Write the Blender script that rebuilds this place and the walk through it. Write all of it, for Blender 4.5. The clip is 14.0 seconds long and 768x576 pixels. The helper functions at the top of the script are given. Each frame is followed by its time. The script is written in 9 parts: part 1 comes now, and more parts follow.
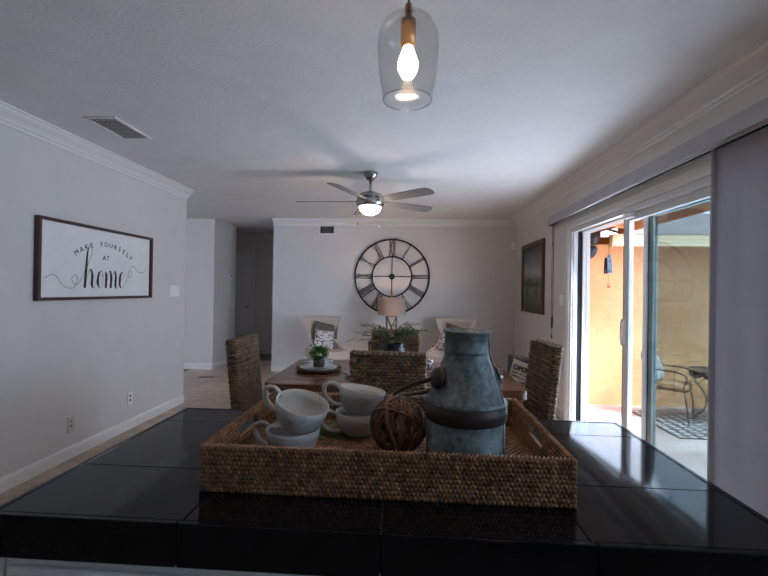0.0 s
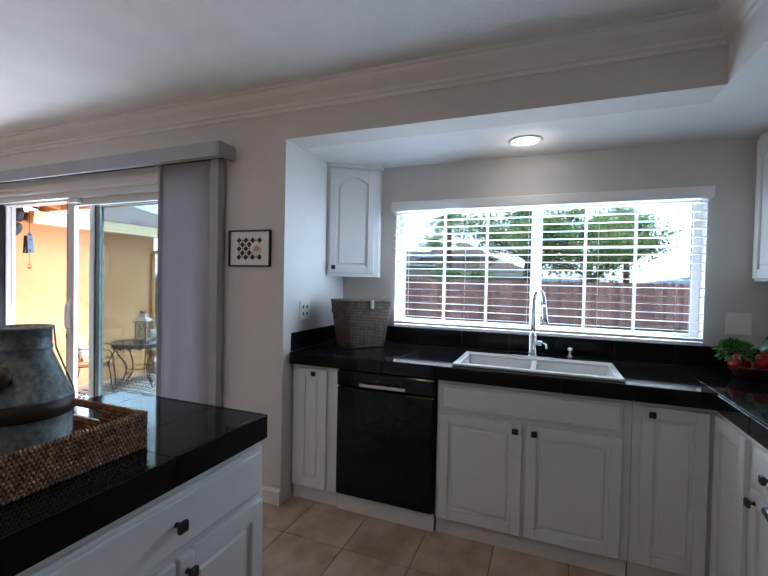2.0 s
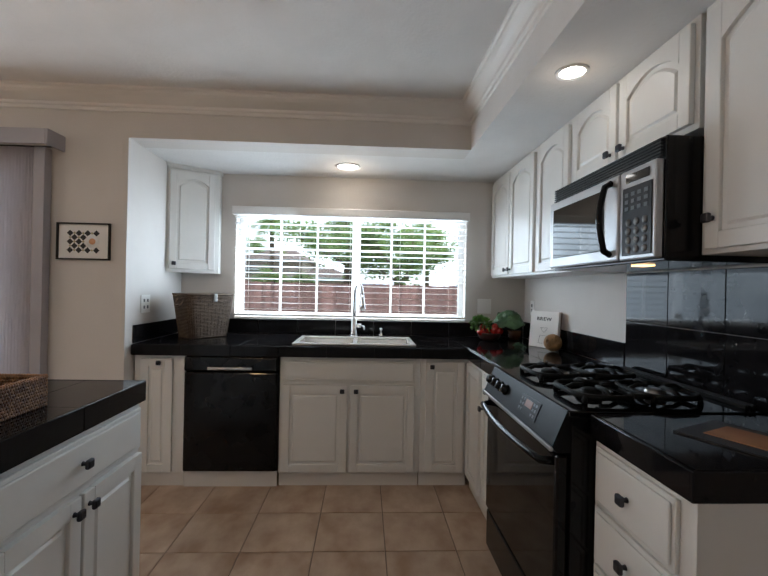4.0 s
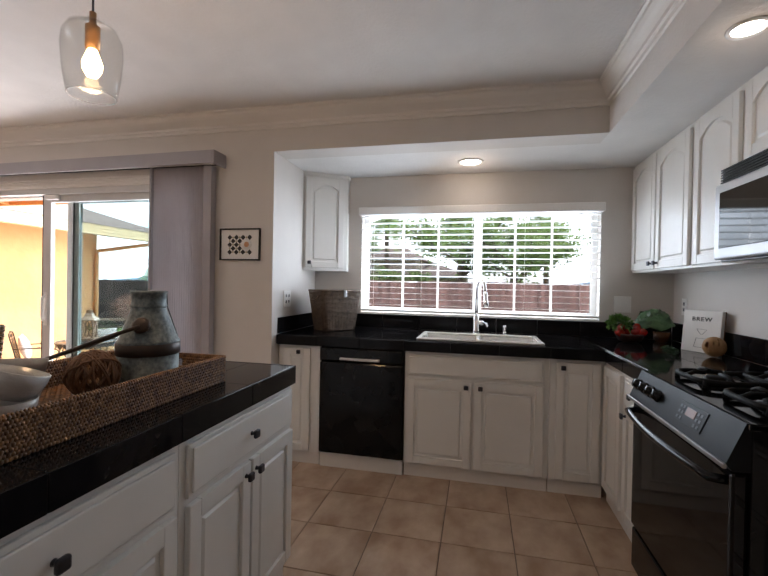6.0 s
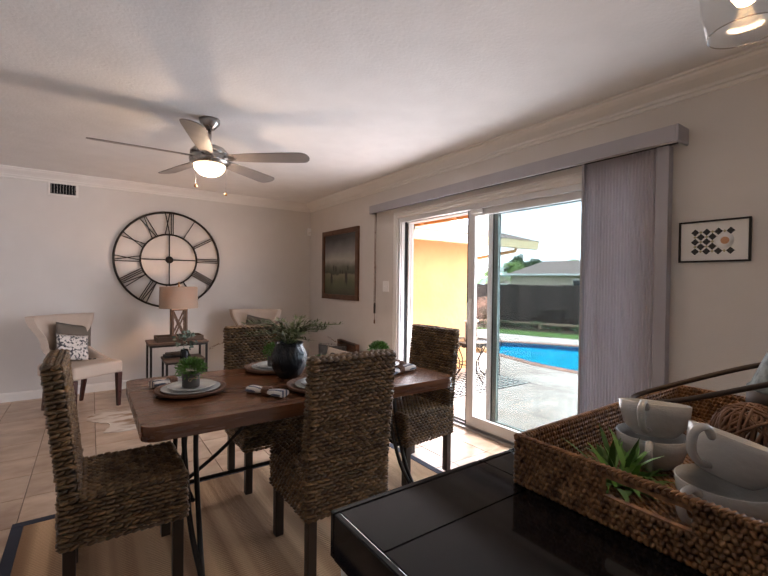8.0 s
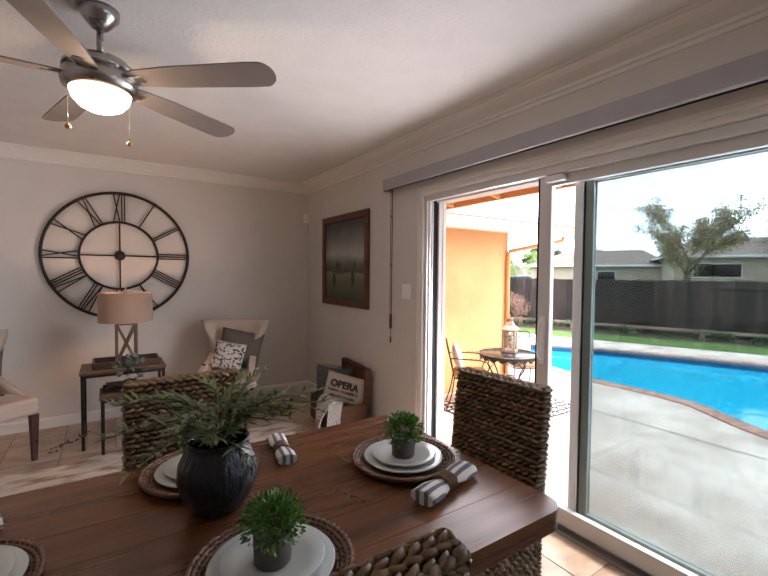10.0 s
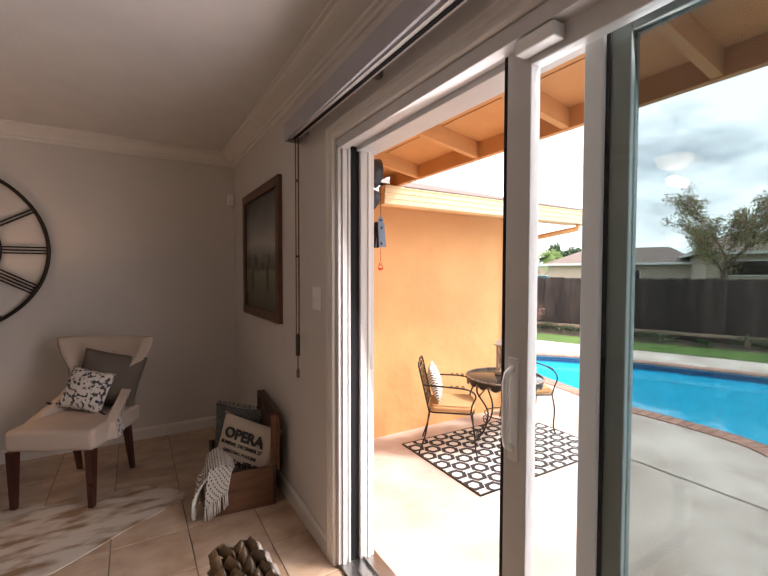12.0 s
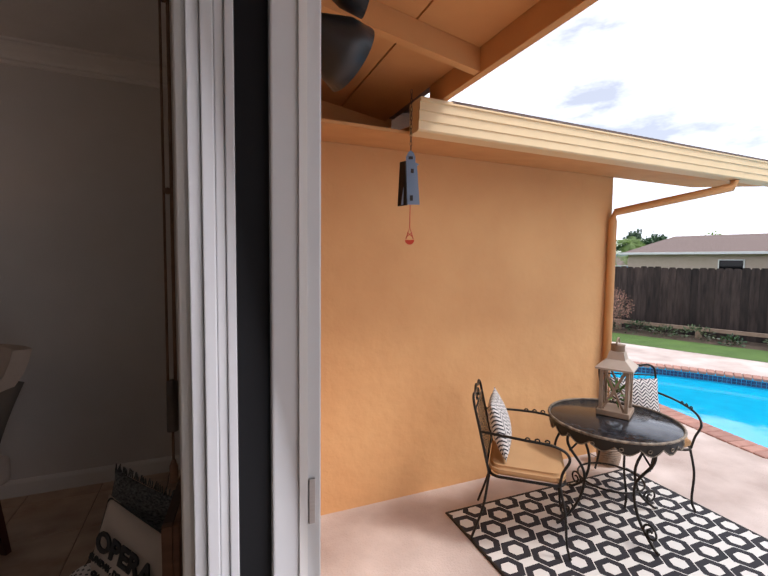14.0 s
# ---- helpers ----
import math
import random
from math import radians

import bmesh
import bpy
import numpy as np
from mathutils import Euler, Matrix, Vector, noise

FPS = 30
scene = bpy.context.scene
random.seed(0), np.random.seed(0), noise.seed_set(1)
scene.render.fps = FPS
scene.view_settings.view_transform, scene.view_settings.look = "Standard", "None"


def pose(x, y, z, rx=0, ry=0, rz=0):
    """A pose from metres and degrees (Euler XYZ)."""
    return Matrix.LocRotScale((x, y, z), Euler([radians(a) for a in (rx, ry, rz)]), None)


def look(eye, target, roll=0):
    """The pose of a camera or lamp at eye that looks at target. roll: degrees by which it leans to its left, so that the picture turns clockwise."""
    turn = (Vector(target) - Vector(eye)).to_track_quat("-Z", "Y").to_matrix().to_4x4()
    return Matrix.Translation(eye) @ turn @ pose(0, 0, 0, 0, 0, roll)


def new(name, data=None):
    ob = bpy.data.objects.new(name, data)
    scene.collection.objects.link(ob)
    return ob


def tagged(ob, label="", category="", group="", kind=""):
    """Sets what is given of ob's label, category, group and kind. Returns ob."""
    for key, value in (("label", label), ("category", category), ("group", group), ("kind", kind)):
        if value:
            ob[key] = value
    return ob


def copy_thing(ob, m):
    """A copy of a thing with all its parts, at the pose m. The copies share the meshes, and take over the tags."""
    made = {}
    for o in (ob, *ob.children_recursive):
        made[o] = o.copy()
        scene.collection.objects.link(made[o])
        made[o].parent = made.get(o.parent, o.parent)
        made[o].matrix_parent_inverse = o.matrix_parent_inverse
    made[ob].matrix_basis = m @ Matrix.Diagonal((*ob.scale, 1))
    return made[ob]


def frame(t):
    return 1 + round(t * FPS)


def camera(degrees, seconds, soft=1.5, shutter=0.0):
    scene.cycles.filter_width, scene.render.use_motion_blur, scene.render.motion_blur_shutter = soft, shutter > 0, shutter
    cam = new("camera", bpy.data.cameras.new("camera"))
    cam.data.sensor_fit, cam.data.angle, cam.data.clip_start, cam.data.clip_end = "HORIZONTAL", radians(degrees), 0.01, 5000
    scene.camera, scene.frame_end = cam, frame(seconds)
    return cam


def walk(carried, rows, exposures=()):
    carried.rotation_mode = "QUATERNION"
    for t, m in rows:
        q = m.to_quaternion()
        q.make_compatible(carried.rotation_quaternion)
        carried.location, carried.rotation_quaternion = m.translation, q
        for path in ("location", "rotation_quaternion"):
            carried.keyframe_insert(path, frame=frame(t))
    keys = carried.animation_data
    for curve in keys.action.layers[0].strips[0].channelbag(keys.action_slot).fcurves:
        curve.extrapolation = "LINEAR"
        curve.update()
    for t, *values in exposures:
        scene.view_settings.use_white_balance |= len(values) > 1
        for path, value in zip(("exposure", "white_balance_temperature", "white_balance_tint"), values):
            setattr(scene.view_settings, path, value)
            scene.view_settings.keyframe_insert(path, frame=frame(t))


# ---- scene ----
cam = camera(85.4, 14.0)
PATH = [
    (0, (0.001, -0.009, 1.338), (-0.122, 1.987, 1.348), 0.9),
    (0.5, (-0.191, -0.01, 1.342), (0.147, 1.961, 1.345), 0.8),
    (1, (-0.29, 0.028, 1.314), (0.586, 1.826, 1.32), 0.9),
    (1.5, (-0.351, -0.045, 1.336), (1.124, 1.305, 1.332), 1.1),
    (2, (-0.448, -0.147, 1.372), (1.412, 0.589, 1.333), 1.2),
    (2.5, (-0.573, -0.182, 1.366), (1.418, 0.006, 1.333), 1.4),
    (3, (-0.779, -0.2, 1.331), (1.22, -0.273, 1.325), 1.4),
    (3.2, (-0.861, -0.19, 1.323), (1.137, -0.284, 1.326), 1.2),
    (5.5, (-1.028, -0.089, 1.279), (0.972, -0.109, 1.268), 1.3),
    (6, (-1.012, -0.07, 1.284), (0.939, 0.369, 1.268), 1.1),
    (6.5, (-1.04, -0.023, 1.29), (0.695, 0.971, 1.267), 0.9),
    (7, (-1.055, 0.158, 1.297), (0.373, 1.558, 1.274), 0.8),
    (7.5, (-1.09, 0.417, 1.3), (0.158, 1.979, 1.276), 0.7),
    (8, (-1.084, 0.765, 1.307), (0.068, 2.4, 1.279), 0.7),
    (8.2, (-1.074, 0.902, 1.305), (0.056, 2.553, 1.282), 0.8),
    (10.3, (-0.192, 1.983, 1.416), (0.909, 3.651, 1.342), 0.5),
    (10.5, (-0.073, 2.039, 1.402), (1.031, 3.705, 1.333), 0.4),
    (11, (0.224, 2.192, 1.391), (1.331, 3.857, 1.33), 0.4),
    (11.5, (0.535, 2.397, 1.392), (1.621, 4.076, 1.334), 0.4),
    (12, (0.843, 2.611, 1.387), (1.874, 4.323, 1.318), 0.1),
    (12.5, (1.107, 2.869, 1.354), (2.034, 4.64, 1.284), -0.0),
    (13, (1.297, 3.194, 1.336), (2.153, 5.0, 1.256), -0.0),
    (13.5, (1.492, 3.479, 1.326), (2.302, 5.305, 1.224), 0.2),
    (14, (1.67, 3.727, 1.329), (2.449, 5.565, 1.205), 0.6),
]
walk(cam, [(t, look(eye, target, roll)) for t, eye, target, roll in PATH], exposures=[
    (0.0, 0.95, 5150, 8), (1.5, 1.2, 5250, 8), (2.5, 1.2, 5450, 8), (3.0, 1.35, 5750, 8), (5.5, 1.5, 6250, 12), (6.5, 1.25, 6500, 16), (8.0, 1.25, 6300, 16),
    (10.5, 0.75, 6400, 16), (11.5, 0.5, 6700, 18), (12.5, 0.1, 6900, 18), (13.0, -0.15, 6900, 18), (13.5, -0.45, 6500, 16), (14.0, -0.85, 6200, 16)])

# world, sun and large lights
SUN_ELEV, SUN_ROT = 50.0, 128.0
world = bpy.data.worlds.new("sky")
scene.world = world
world.use_nodes = True
wn, wl = world.node_tree.nodes, world.node_tree.links
wn.clear()
w_out = wn.new("ShaderNodeOutputWorld")
w_bg = wn.new("ShaderNodeBackground")
w_sky = wn.new("ShaderNodeTexSky")
w_sky.sky_type = "NISHITA"
w_sky.sun_disc = False
w_sky.sun_elevation = radians(SUN_ELEV)
w_sky.sun_rotation = radians(SUN_ROT)
w_sky.dust_density = 1.5
w_co = wn.new("ShaderNodeTexCoord")
w_map = wn.new("ShaderNodeMapping")
w_map.inputs["Scale"].default_value = (1.0, 1.0, 3.0)
w_noise = wn.new("ShaderNodeTexNoise")
w_noise.inputs["Scale"].default_value = 2.4
w_noise.inputs["Detail"].default_value = 8.0
w_noise.inputs["Roughness"].default_value = 0.6
w_ramp = wn.new("ShaderNodeValToRGB")
w_ramp.color_ramp.elements[0].position = 0.36
w_ramp.color_ramp.elements[0].color = (0.33, 0.33, 0.33, 1)
w_ramp.color_ramp.elements[1].position = 0.54
w_mix = wn.new("ShaderNodeMix")
w_mix.data_type = "RGBA"
w_mix.inputs[7].default_value = (22.0, 22.6, 23.4, 1)
wl.new(w_co.outputs["Generated"], w_map.inputs["Vector"])
wl.new(w_map.outputs["Vector"], w_noise.inputs["Vector"])
wl.new(w_noise.outputs["Fac"], w_ramp.inputs["Fac"])
wl.new(w_ramp.outputs["Color"], w_mix.inputs[0])
wl.new(w_sky.outputs["Color"], w_mix.inputs[6])
wl.new(w_mix.outputs[2], w_bg.inputs["Color"])
w_bg.inputs["Strength"].default_value = 0.15
wl.new(w_bg.outputs["Background"], w_out.inputs["Surface"])

sun = new("sun", bpy.data.lights.new("sun", "SUN"))
sun.data.energy = 4.0
sun.data.angle = radians(12)
sun.data.color = (1.0, 0.95, 0.87)
SUN_FROM = Vector((math.sin(radians(SUN_ROT)) * math.cos(radians(SUN_ELEV)), math.cos(radians(SUN_ROT)) * math.cos(radians(SUN_ELEV)), math.sin(radians(SUN_ELEV))))
sun.matrix_world = look(SUN_FROM * 30, (0, 0, 0))


def area(name, eye, target, w, h, power, colour):
    ob = new(name, bpy.data.lights.new(name, "AREA"))
    ob.data.shape, ob.data.size, ob.data.size_y, ob.data.energy, ob.data.color = "RECTANGLE", w, h, power, colour
    ob.matrix_world = look(eye, target)
    return ob


def bulb_light(name, place, power, colour, radius):
    ob = new(name, bpy.data.lights.new(name, "POINT"))
    ob.data.energy, ob.data.color, ob.data.shadow_soft_size = power, colour, radius
    ob.location = place
    return ob


area("window_daylight", (2.47, -0.04, 1.48), (0, -0.04, 1.3), 1.8, 0.8, 9.5, (0.76, 0.89, 1.0))
area("window_daylight_side", (2.44, 0.45, 1.48), (1.9, 1.33, 1.5), 0.7, 0.7, 3.5, (0.76, 0.89, 1.0))
area("door_daylight", (1.90, 3.2, 1.05), (0, 3.0, 0.7), 2.2, 1.8, 35, (0.95, 0.96, 1.0))
# unseen fill lamp added to brighten the hall; no window is built behind it
area("hall_fill", (-5.8, 2.5, 1.5), (-2, 5.5, 1.0), 1.8, 1.4, 44, (0.98, 0.97, 1.0))


# materials
def material(name, col, col2=None, rough=0.5, metal=0.0, scale=6.0, bump=0.0, bscale=80.0, detail=4.0, stretch=(1, 1, 1), coat=0.0, rvar=0.08, rand=0.0, spec=0.5):
    """A principled surface: two colours mixed by noise, a fine relief, and a roughness that varies."""
    m = bpy.data.materials.new(name)
    m.use_nodes = True
    n, l = m.node_tree.nodes, m.node_tree.links
    b = n["Principled BSDF"]
    co = n.new("ShaderNodeTexCoord")
    mp = n.new("ShaderNodeMapping")
    mp.inputs["Scale"].default_value = stretch
    l.new(co.outputs["Object"], mp.inputs["Vector"])
    no = n.new("ShaderNodeTexNoise")
    no.inputs["Scale"].default_value, no.inputs["Detail"].default_value = scale, detail
    l.new(mp.outputs["Vector"], no.inputs["Vector"])
    rp = n.new("ShaderNodeValToRGB")
    rp.color_ramp.elements[0].position, rp.color_ramp.elements[1].position = 0.3, 0.7
    rp.color_ramp.elements[0].color = (*col, 1)
    rp.color_ramp.elements[1].color = (*(col2 or [c * 0.93 for c in col]), 1)
    l.new(no.outputs["Fac"], rp.inputs["Fac"])
    last = rp.outputs["Color"]
    if rand:
        oi = n.new("ShaderNodeObjectInfo")
        hs = n.new("ShaderNodeHueSaturation")
        mr = n.new("ShaderNodeMapRange")
        mr.inputs["To Min"].default_value, mr.inputs["To Max"].default_value = 1 - rand, 1 + rand
        l.new(oi.outputs["Random"], mr.inputs["Value"])
        l.new(mr.outputs["Result"], hs.inputs["Value"])
        l.new(last, hs.inputs["Color"])
        last = hs.outputs["Color"]
        add = n.new("ShaderNodeVectorMath")
        add.operation = "ADD"
        mul = n.new("ShaderNodeMath")
        mul.operation = "MULTIPLY"
        mul.inputs[1].default_value = 37.0
        l.new(oi.outputs["Random"], mul.inputs[0])
        l.new(mp.outputs["Vector"], add.inputs[0])
        l.new(mul.outputs[0], add.inputs[1])
        l.new(add.outputs[0], no.inputs["Vector"])
    l.new(last, b.inputs["Base Color"])
    b.inputs["Metallic"].default_value = metal
    b.inputs["Specular IOR Level"].default_value = spec
    b.inputs["Coat Weight"].default_value = coat
    rr = n.new("ShaderNodeMapRange")
    rr.inputs["To Min"].default_value, rr.inputs["To Max"].default_value = max(rough - rvar, 0.02), min(rough + rvar, 1)
    l.new(no.outputs["Fac"], rr.inputs["Value"])
    l.new(rr.outputs["Result"], b.inputs["Roughness"])
    if bump:
        n2 = n.new("ShaderNodeTexNoise")
        n2.inputs["Scale"].default_value, n2.inputs["Detail"].default_value = bscale, 4.0
        l.new(mp.outputs["Vector"], n2.inputs["Vector"])
        bp = n.new("ShaderNodeBump")
        bp.inputs["Strength"].default_value, bp.inputs["Distance"].default_value = 0.6, bump
        l.new(n2.outputs["Fac"], bp.inputs["Height"])
        l.new(bp.outputs["Normal"], b.inputs["Normal"])
    return m


def glass_material(name, col=(1, 1, 1), gloss=0.022):
    """Thin glass: clear straight through, with a Fresnel gloss."""
    m = bpy.data.materials.new(name)
    m.use_nodes = True
    n, l = m.node_tree.nodes, m.node_tree.links
    n.remove(n["Principled BSDF"])
    t, g, x, lw, f = n.new("ShaderNodeBsdfTransparent"), n.new("ShaderNodeBsdfGlossy"), n.new("ShaderNodeMixShader"), n.new("ShaderNodeLayerWeight"), n.new("ShaderNodeMath")
    pw = n.new("ShaderNodeMath")
    pw.operation, pw.inputs[1].default_value = "POWER", 4.0
    f.operation, f.inputs[1].default_value, f.inputs[2].default_value = "MULTIPLY_ADD", 0.55, gloss
    lw.inputs["Blend"].default_value = 0.5
    l.new(lw.outputs["Facing"], pw.inputs[0])
    l.new(pw.outputs[0], f.inputs[0])
    t.inputs["Color"].default_value = (*col, 1)
    g.inputs["Roughness"].default_value = 0.01
    l.new(f.outputs[0], x.inputs[0])
    l.new(t.outputs[0], x.inputs[1])
    l.new(g.outputs[0], x.inputs[2])
    l.new(x.outputs[0], n["Material Output"].inputs["Surface"])
    return m


def glow_material(name, col, strength):
    m = bpy.data.materials.new(name)
    m.use_nodes = True
    b = m.node_tree.nodes["Principled BSDF"]
    b.inputs["Base Color"].default_value = (0.8, 0.8, 0.8, 1)
    b.inputs["Emission Color"].default_value = (*col, 1)
    b.inputs["Emission Strength"].default_value = strength
    return m


WALL = material("wall_paint", (0.62, 0.585, 0.55), (0.60, 0.565, 0.53), 0.75, bump=0.0015, bscale=140)
CEIL = material("ceiling_paint", (0.72, 0.70, 0.68), (0.68, 0.66, 0.64), 0.85, bump=0.004, bscale=55)
TRIM = material("trim_paint", (0.72, 0.69, 0.65), (0.70, 0.67, 0.63), 0.4)
WHITE = material("white_enamel", (0.80, 0.79, 0.77), (0.78, 0.77, 0.75), 0.32)
CABINET = material("cabinet_paint", (0.74, 0.73, 0.70), (0.71, 0.70, 0.67), 0.36, bump=0.0006, bscale=40)
BLACK_TILE = material("black_counter_tile", (0.006, 0.006, 0.0065), (0.010, 0.009, 0.010), 0.06, spec=0.17, rvar=0.03, scale=25, rand=0.1)
GROUT = material("dark_grout", (0.03, 0.028, 0.026), None, 0.8)
FLOOR_GROUT = material("floor_grout", (0.20, 0.15, 0.115), None, 0.9, bump=0.001)
FLOOR_TILE = material("floor_tile", (0.34, 0.22, 0.14), (0.56, 0.43, 0.325), 0.33, scale=5.5, detail=8, rvar=0.1, rand=0.07, stretch=(1, 1.4, 1))
KNOB = material("knob_pewter", (0.05, 0.05, 0.06), (0.08, 0.08, 0.09), 0.3, 0.9)
CHROME = material("chrome", (0.75, 0.75, 0.76), None, 0.12, 1.0)
APPLIANCE = material("black_appliance", (0.005, 0.005, 0.0055), (0.007, 0.007, 0.0075), 0.14, rvar=0.02, spec=0.22)
STEEL = material("brushed_steel", (0.42, 0.415, 0.41), (0.38, 0.37, 0.36), 0.32, 1.0, stretch=(1, 1, 40))
STUCCO = material("orange_stucco", (0.62, 0.325, 0.135), (0.70, 0.40, 0.175), 0.9, scale=1.6, detail=8, bump=0.014, bscale=9)
EAVE_PAINT = material("eave_paint", (0.62, 0.32, 0.12), (0.57, 0.29, 0.11), 0.7)
GUTTER_PAINT = material("gutter_paint", (0.74, 0.56, 0.32), (0.70, 0.53, 0.30), 0.5)
CONCRETE = material("patio_concrete", (0.42, 0.33, 0.285), (0.72, 0.62, 0.56), 0.8, scale=1.9, detail=14, bump=0.006, bscale=90)
GREY_FABRIC = material("grey_blind_fabric", (0.62, 0.585, 0.61), (0.56, 0.53, 0.56), 0.8, bump=0.001, bscale=300)
n_, l_ = GREY_FABRIC.node_tree.nodes, GREY_FABRIC.node_tree.links
fab_t, fab_m = n_.new("ShaderNodeBsdfTranslucent"), n_.new("ShaderNodeMixShader")
fab_t.inputs["Color"].default_value = (0.66, 0.62, 0.64, 1)
fab_m.inputs[0].default_value = 0.4
l_.new(n_["Principled BSDF"].outputs[0], fab_m.inputs[1])
l_.new(fab_t.outputs[0], fab_m.inputs[2])
l_.new(fab_m.outputs[0], n_["Material Output"].inputs["Surface"])
VALANCE = material("grey_valance", (0.36, 0.345, 0.37), None, 0.5)
BLACK_IRON = material("black_iron", (0.015, 0.014, 0.013), (0.03, 0.025, 0.02), 0.45, 0.6)
DARK_WOOD = material("table_walnut", (0.155, 0.062, 0.026), (0.066, 0.025, 0.011), 0.26, scale=3.0, detail=10, stretch=(0.6, 7, 7), bump=0.0006, bscale=20)
GLASS = glass_material("window_glass", (0.97, 0.985, 0.98))
SCREEN_GLASS = glass_material("tinted_door_glass", (0.50, 0.56, 0.57))
SCREENED_GLASS = glass_material("screened_window_glass", (0.50, 0.515, 0.53))


# mesh builders
def merge(bm, tmp, m=None):
    if m is not None:
        bmesh.ops.transform(tmp, matrix=m, verts=tmp.verts)
    me = bpy.data.meshes.new("tmp")
    tmp.to_mesh(me)
    tmp.free()
    bm.from_mesh(me)
    bpy.data.meshes.remove(me)


def box(bm, x0, x1, y0, y1, z0, z1, bevel=0.0, m=None, seg=2):
    t = bmesh.new()
    bmesh.ops.create_cube(t, size=1)
    for v in t.verts:
        v.co = Vector((x0 + (v.co.x + 0.5) * (x1 - x0), y0 + (v.co.y + 0.5) * (y1 - y0), z0 + (v.co.z + 0.5) * (z1 - z0)))
    if bevel:
        bmesh.ops.bevel(t, geom=t.edges[:], offset=bevel, segments=seg, profile=0.5, affect="EDGES")
    merge(bm, t, m)
    return bm


def lathe(bm, profile, n=32, m=None, caps=True):
    """A round body about z from (radius, height) rows."""
    t = bmesh.new()
    rings = []
    for r, z in profile:
        if r < 1e-5:
            rings.append([t.verts.new((0, 0, z))])
        else:
            rings.append([t.verts.new((r * math.cos(2 * math.pi * i / n), r * math.sin(2 * math.pi * i / n), z)) for i in range(n)])
    for a, b in zip(rings, rings[1:]):
        for i in range(n):
            k = (i + 1) % n
            if len(a) == 1 and len(b) == 1:
                continue
            if len(a) == 1:
                t.faces.new((a[0], b[k], b[i]))
            elif len(b) == 1:
                t.faces.new((a[i], a[k], b[0]))
            else:
                t.faces.new((a[i], a[k], b[k], b[i]))
    if caps:
        for ring in (rings[0], rings[-1]):
            if len(ring) > 1:
                t.faces.new(ring)
    bmesh.ops.recalc_face_normals(t, faces=t.faces)
    for f in t.faces:
        f.smooth = len(f.verts) < 6
    merge(bm, t, m)
    return bm


def tube(bm, path, r, n=8, closed=False, m=None, r2=None):
    """A round bar along a list of points; r2: its radius at the end."""
    pts = [Vector(p) for p in path]
    t = bmesh.new()
    rings = []
    prev = None
    count = len(pts)
    for i, p in enumerate(pts):
        a = pts[(i - 1) % count] if (closed or i > 0) else pts[i]
        b = pts[(i + 1) % count] if (closed or i < count - 1) else pts[i]
        d = (b - a).normalized()
        if prev is None:
            ref = Vector((0, 0, 1)) if abs(d.z) < 0.9 else Vector((1, 0, 0))
            u = d.cross(ref).normalized()
        else:
            u = (prev - d * prev.dot(d)).normalized()
        prev = u
        w = d.cross(u)
        rad = r if r2 is None else r + (r2 - r) * i / max(count - 1, 1)
        rings.append([t.verts.new(p + rad * (math.cos(2 * math.pi * k / n) * u + math.sin(2 * math.pi * k / n) * w)) for k in range(n)])
    pairs = list(zip(rings, rings[1:])) + ([(rings[-1], rings[0])] if closed else [])
    for a, b in pairs:
        for k in range(n):
            f = t.faces.new((a[k], a[(k + 1) % n], b[(k + 1) % n], b[k]))
            f.smooth = True
    if not closed:
        t.faces.new(rings[0])
        t.faces.new(rings[-1])
    bmesh.ops.recalc_face_normals(t, faces=t.faces)
    merge(bm, t, m)
    return bm


def extrude_outline(bm, pts, d0, d1, plane="xz", m=None):
    """A flat outline made solid between d0 and d1 along the axis left out of plane."""
    t = bmesh.new()

    def at(a, b, d):
        return {"xz": (a, d, b), "yz": (d, a, b), "xy": (a, b, d)}[plane]

    lo = [t.verts.new(at(a, b, d0)) for a, b in pts]
    hi = [t.verts.new(at(a, b, d1)) for a, b in pts]
    t.faces.new(lo)
    t.faces.new(hi)
    for i in range(len(pts)):
        k = (i + 1) % len(pts)
        t.faces.new((lo[i], lo[k], hi[k], hi[i]))
    bmesh.ops.recalc_face_normals(t, faces=t.faces)
    merge(bm, t, m)
    return bm


def arc(cx, cy, r, a0, a1, n):
    return [(cx + r * math.cos(radians(a0 + (a1 - a0) * i / n)), cy + r * math.sin(radians(a0 + (a1 - a0) * i / n))) for i in range(n + 1)]


def spline(points, n=6):
    """A smooth path through points."""
    p = [Vector(q) for q in points]
    p = [2 * p[0] - p[1]] + p + [2 * p[-1] - p[-2]]
    out = []
    for i in range(1, len(p) - 2):
        for k in range(n):
            t = k / n
            out.append(0.5 * ((2 * p[i]) + (p[i + 1] - p[i - 1]) * t + (2 * p[i - 1] - 5 * p[i] + 4 * p[i + 1] - p[i + 2]) * t * t + (3 * p[i] - p[i - 1] - 3 * p[i + 1] + p[i + 2]) * t * t * t))
    out.append(p[-2])
    return out


def part(name, bm, mat, parent=None, label="", m=None, kind=""):
    """Links a bmesh as one mesh object."""
    me = bpy.data.meshes.new(name)
    bm.to_mesh(me)
    bm.free()
    me.materials.append(mat)
    ob = new(name, me)
    if parent is not None:
        ob.parent = parent
    if m is not None:
        ob.matrix_basis = m
    return tagged(ob, label, kind=kind)


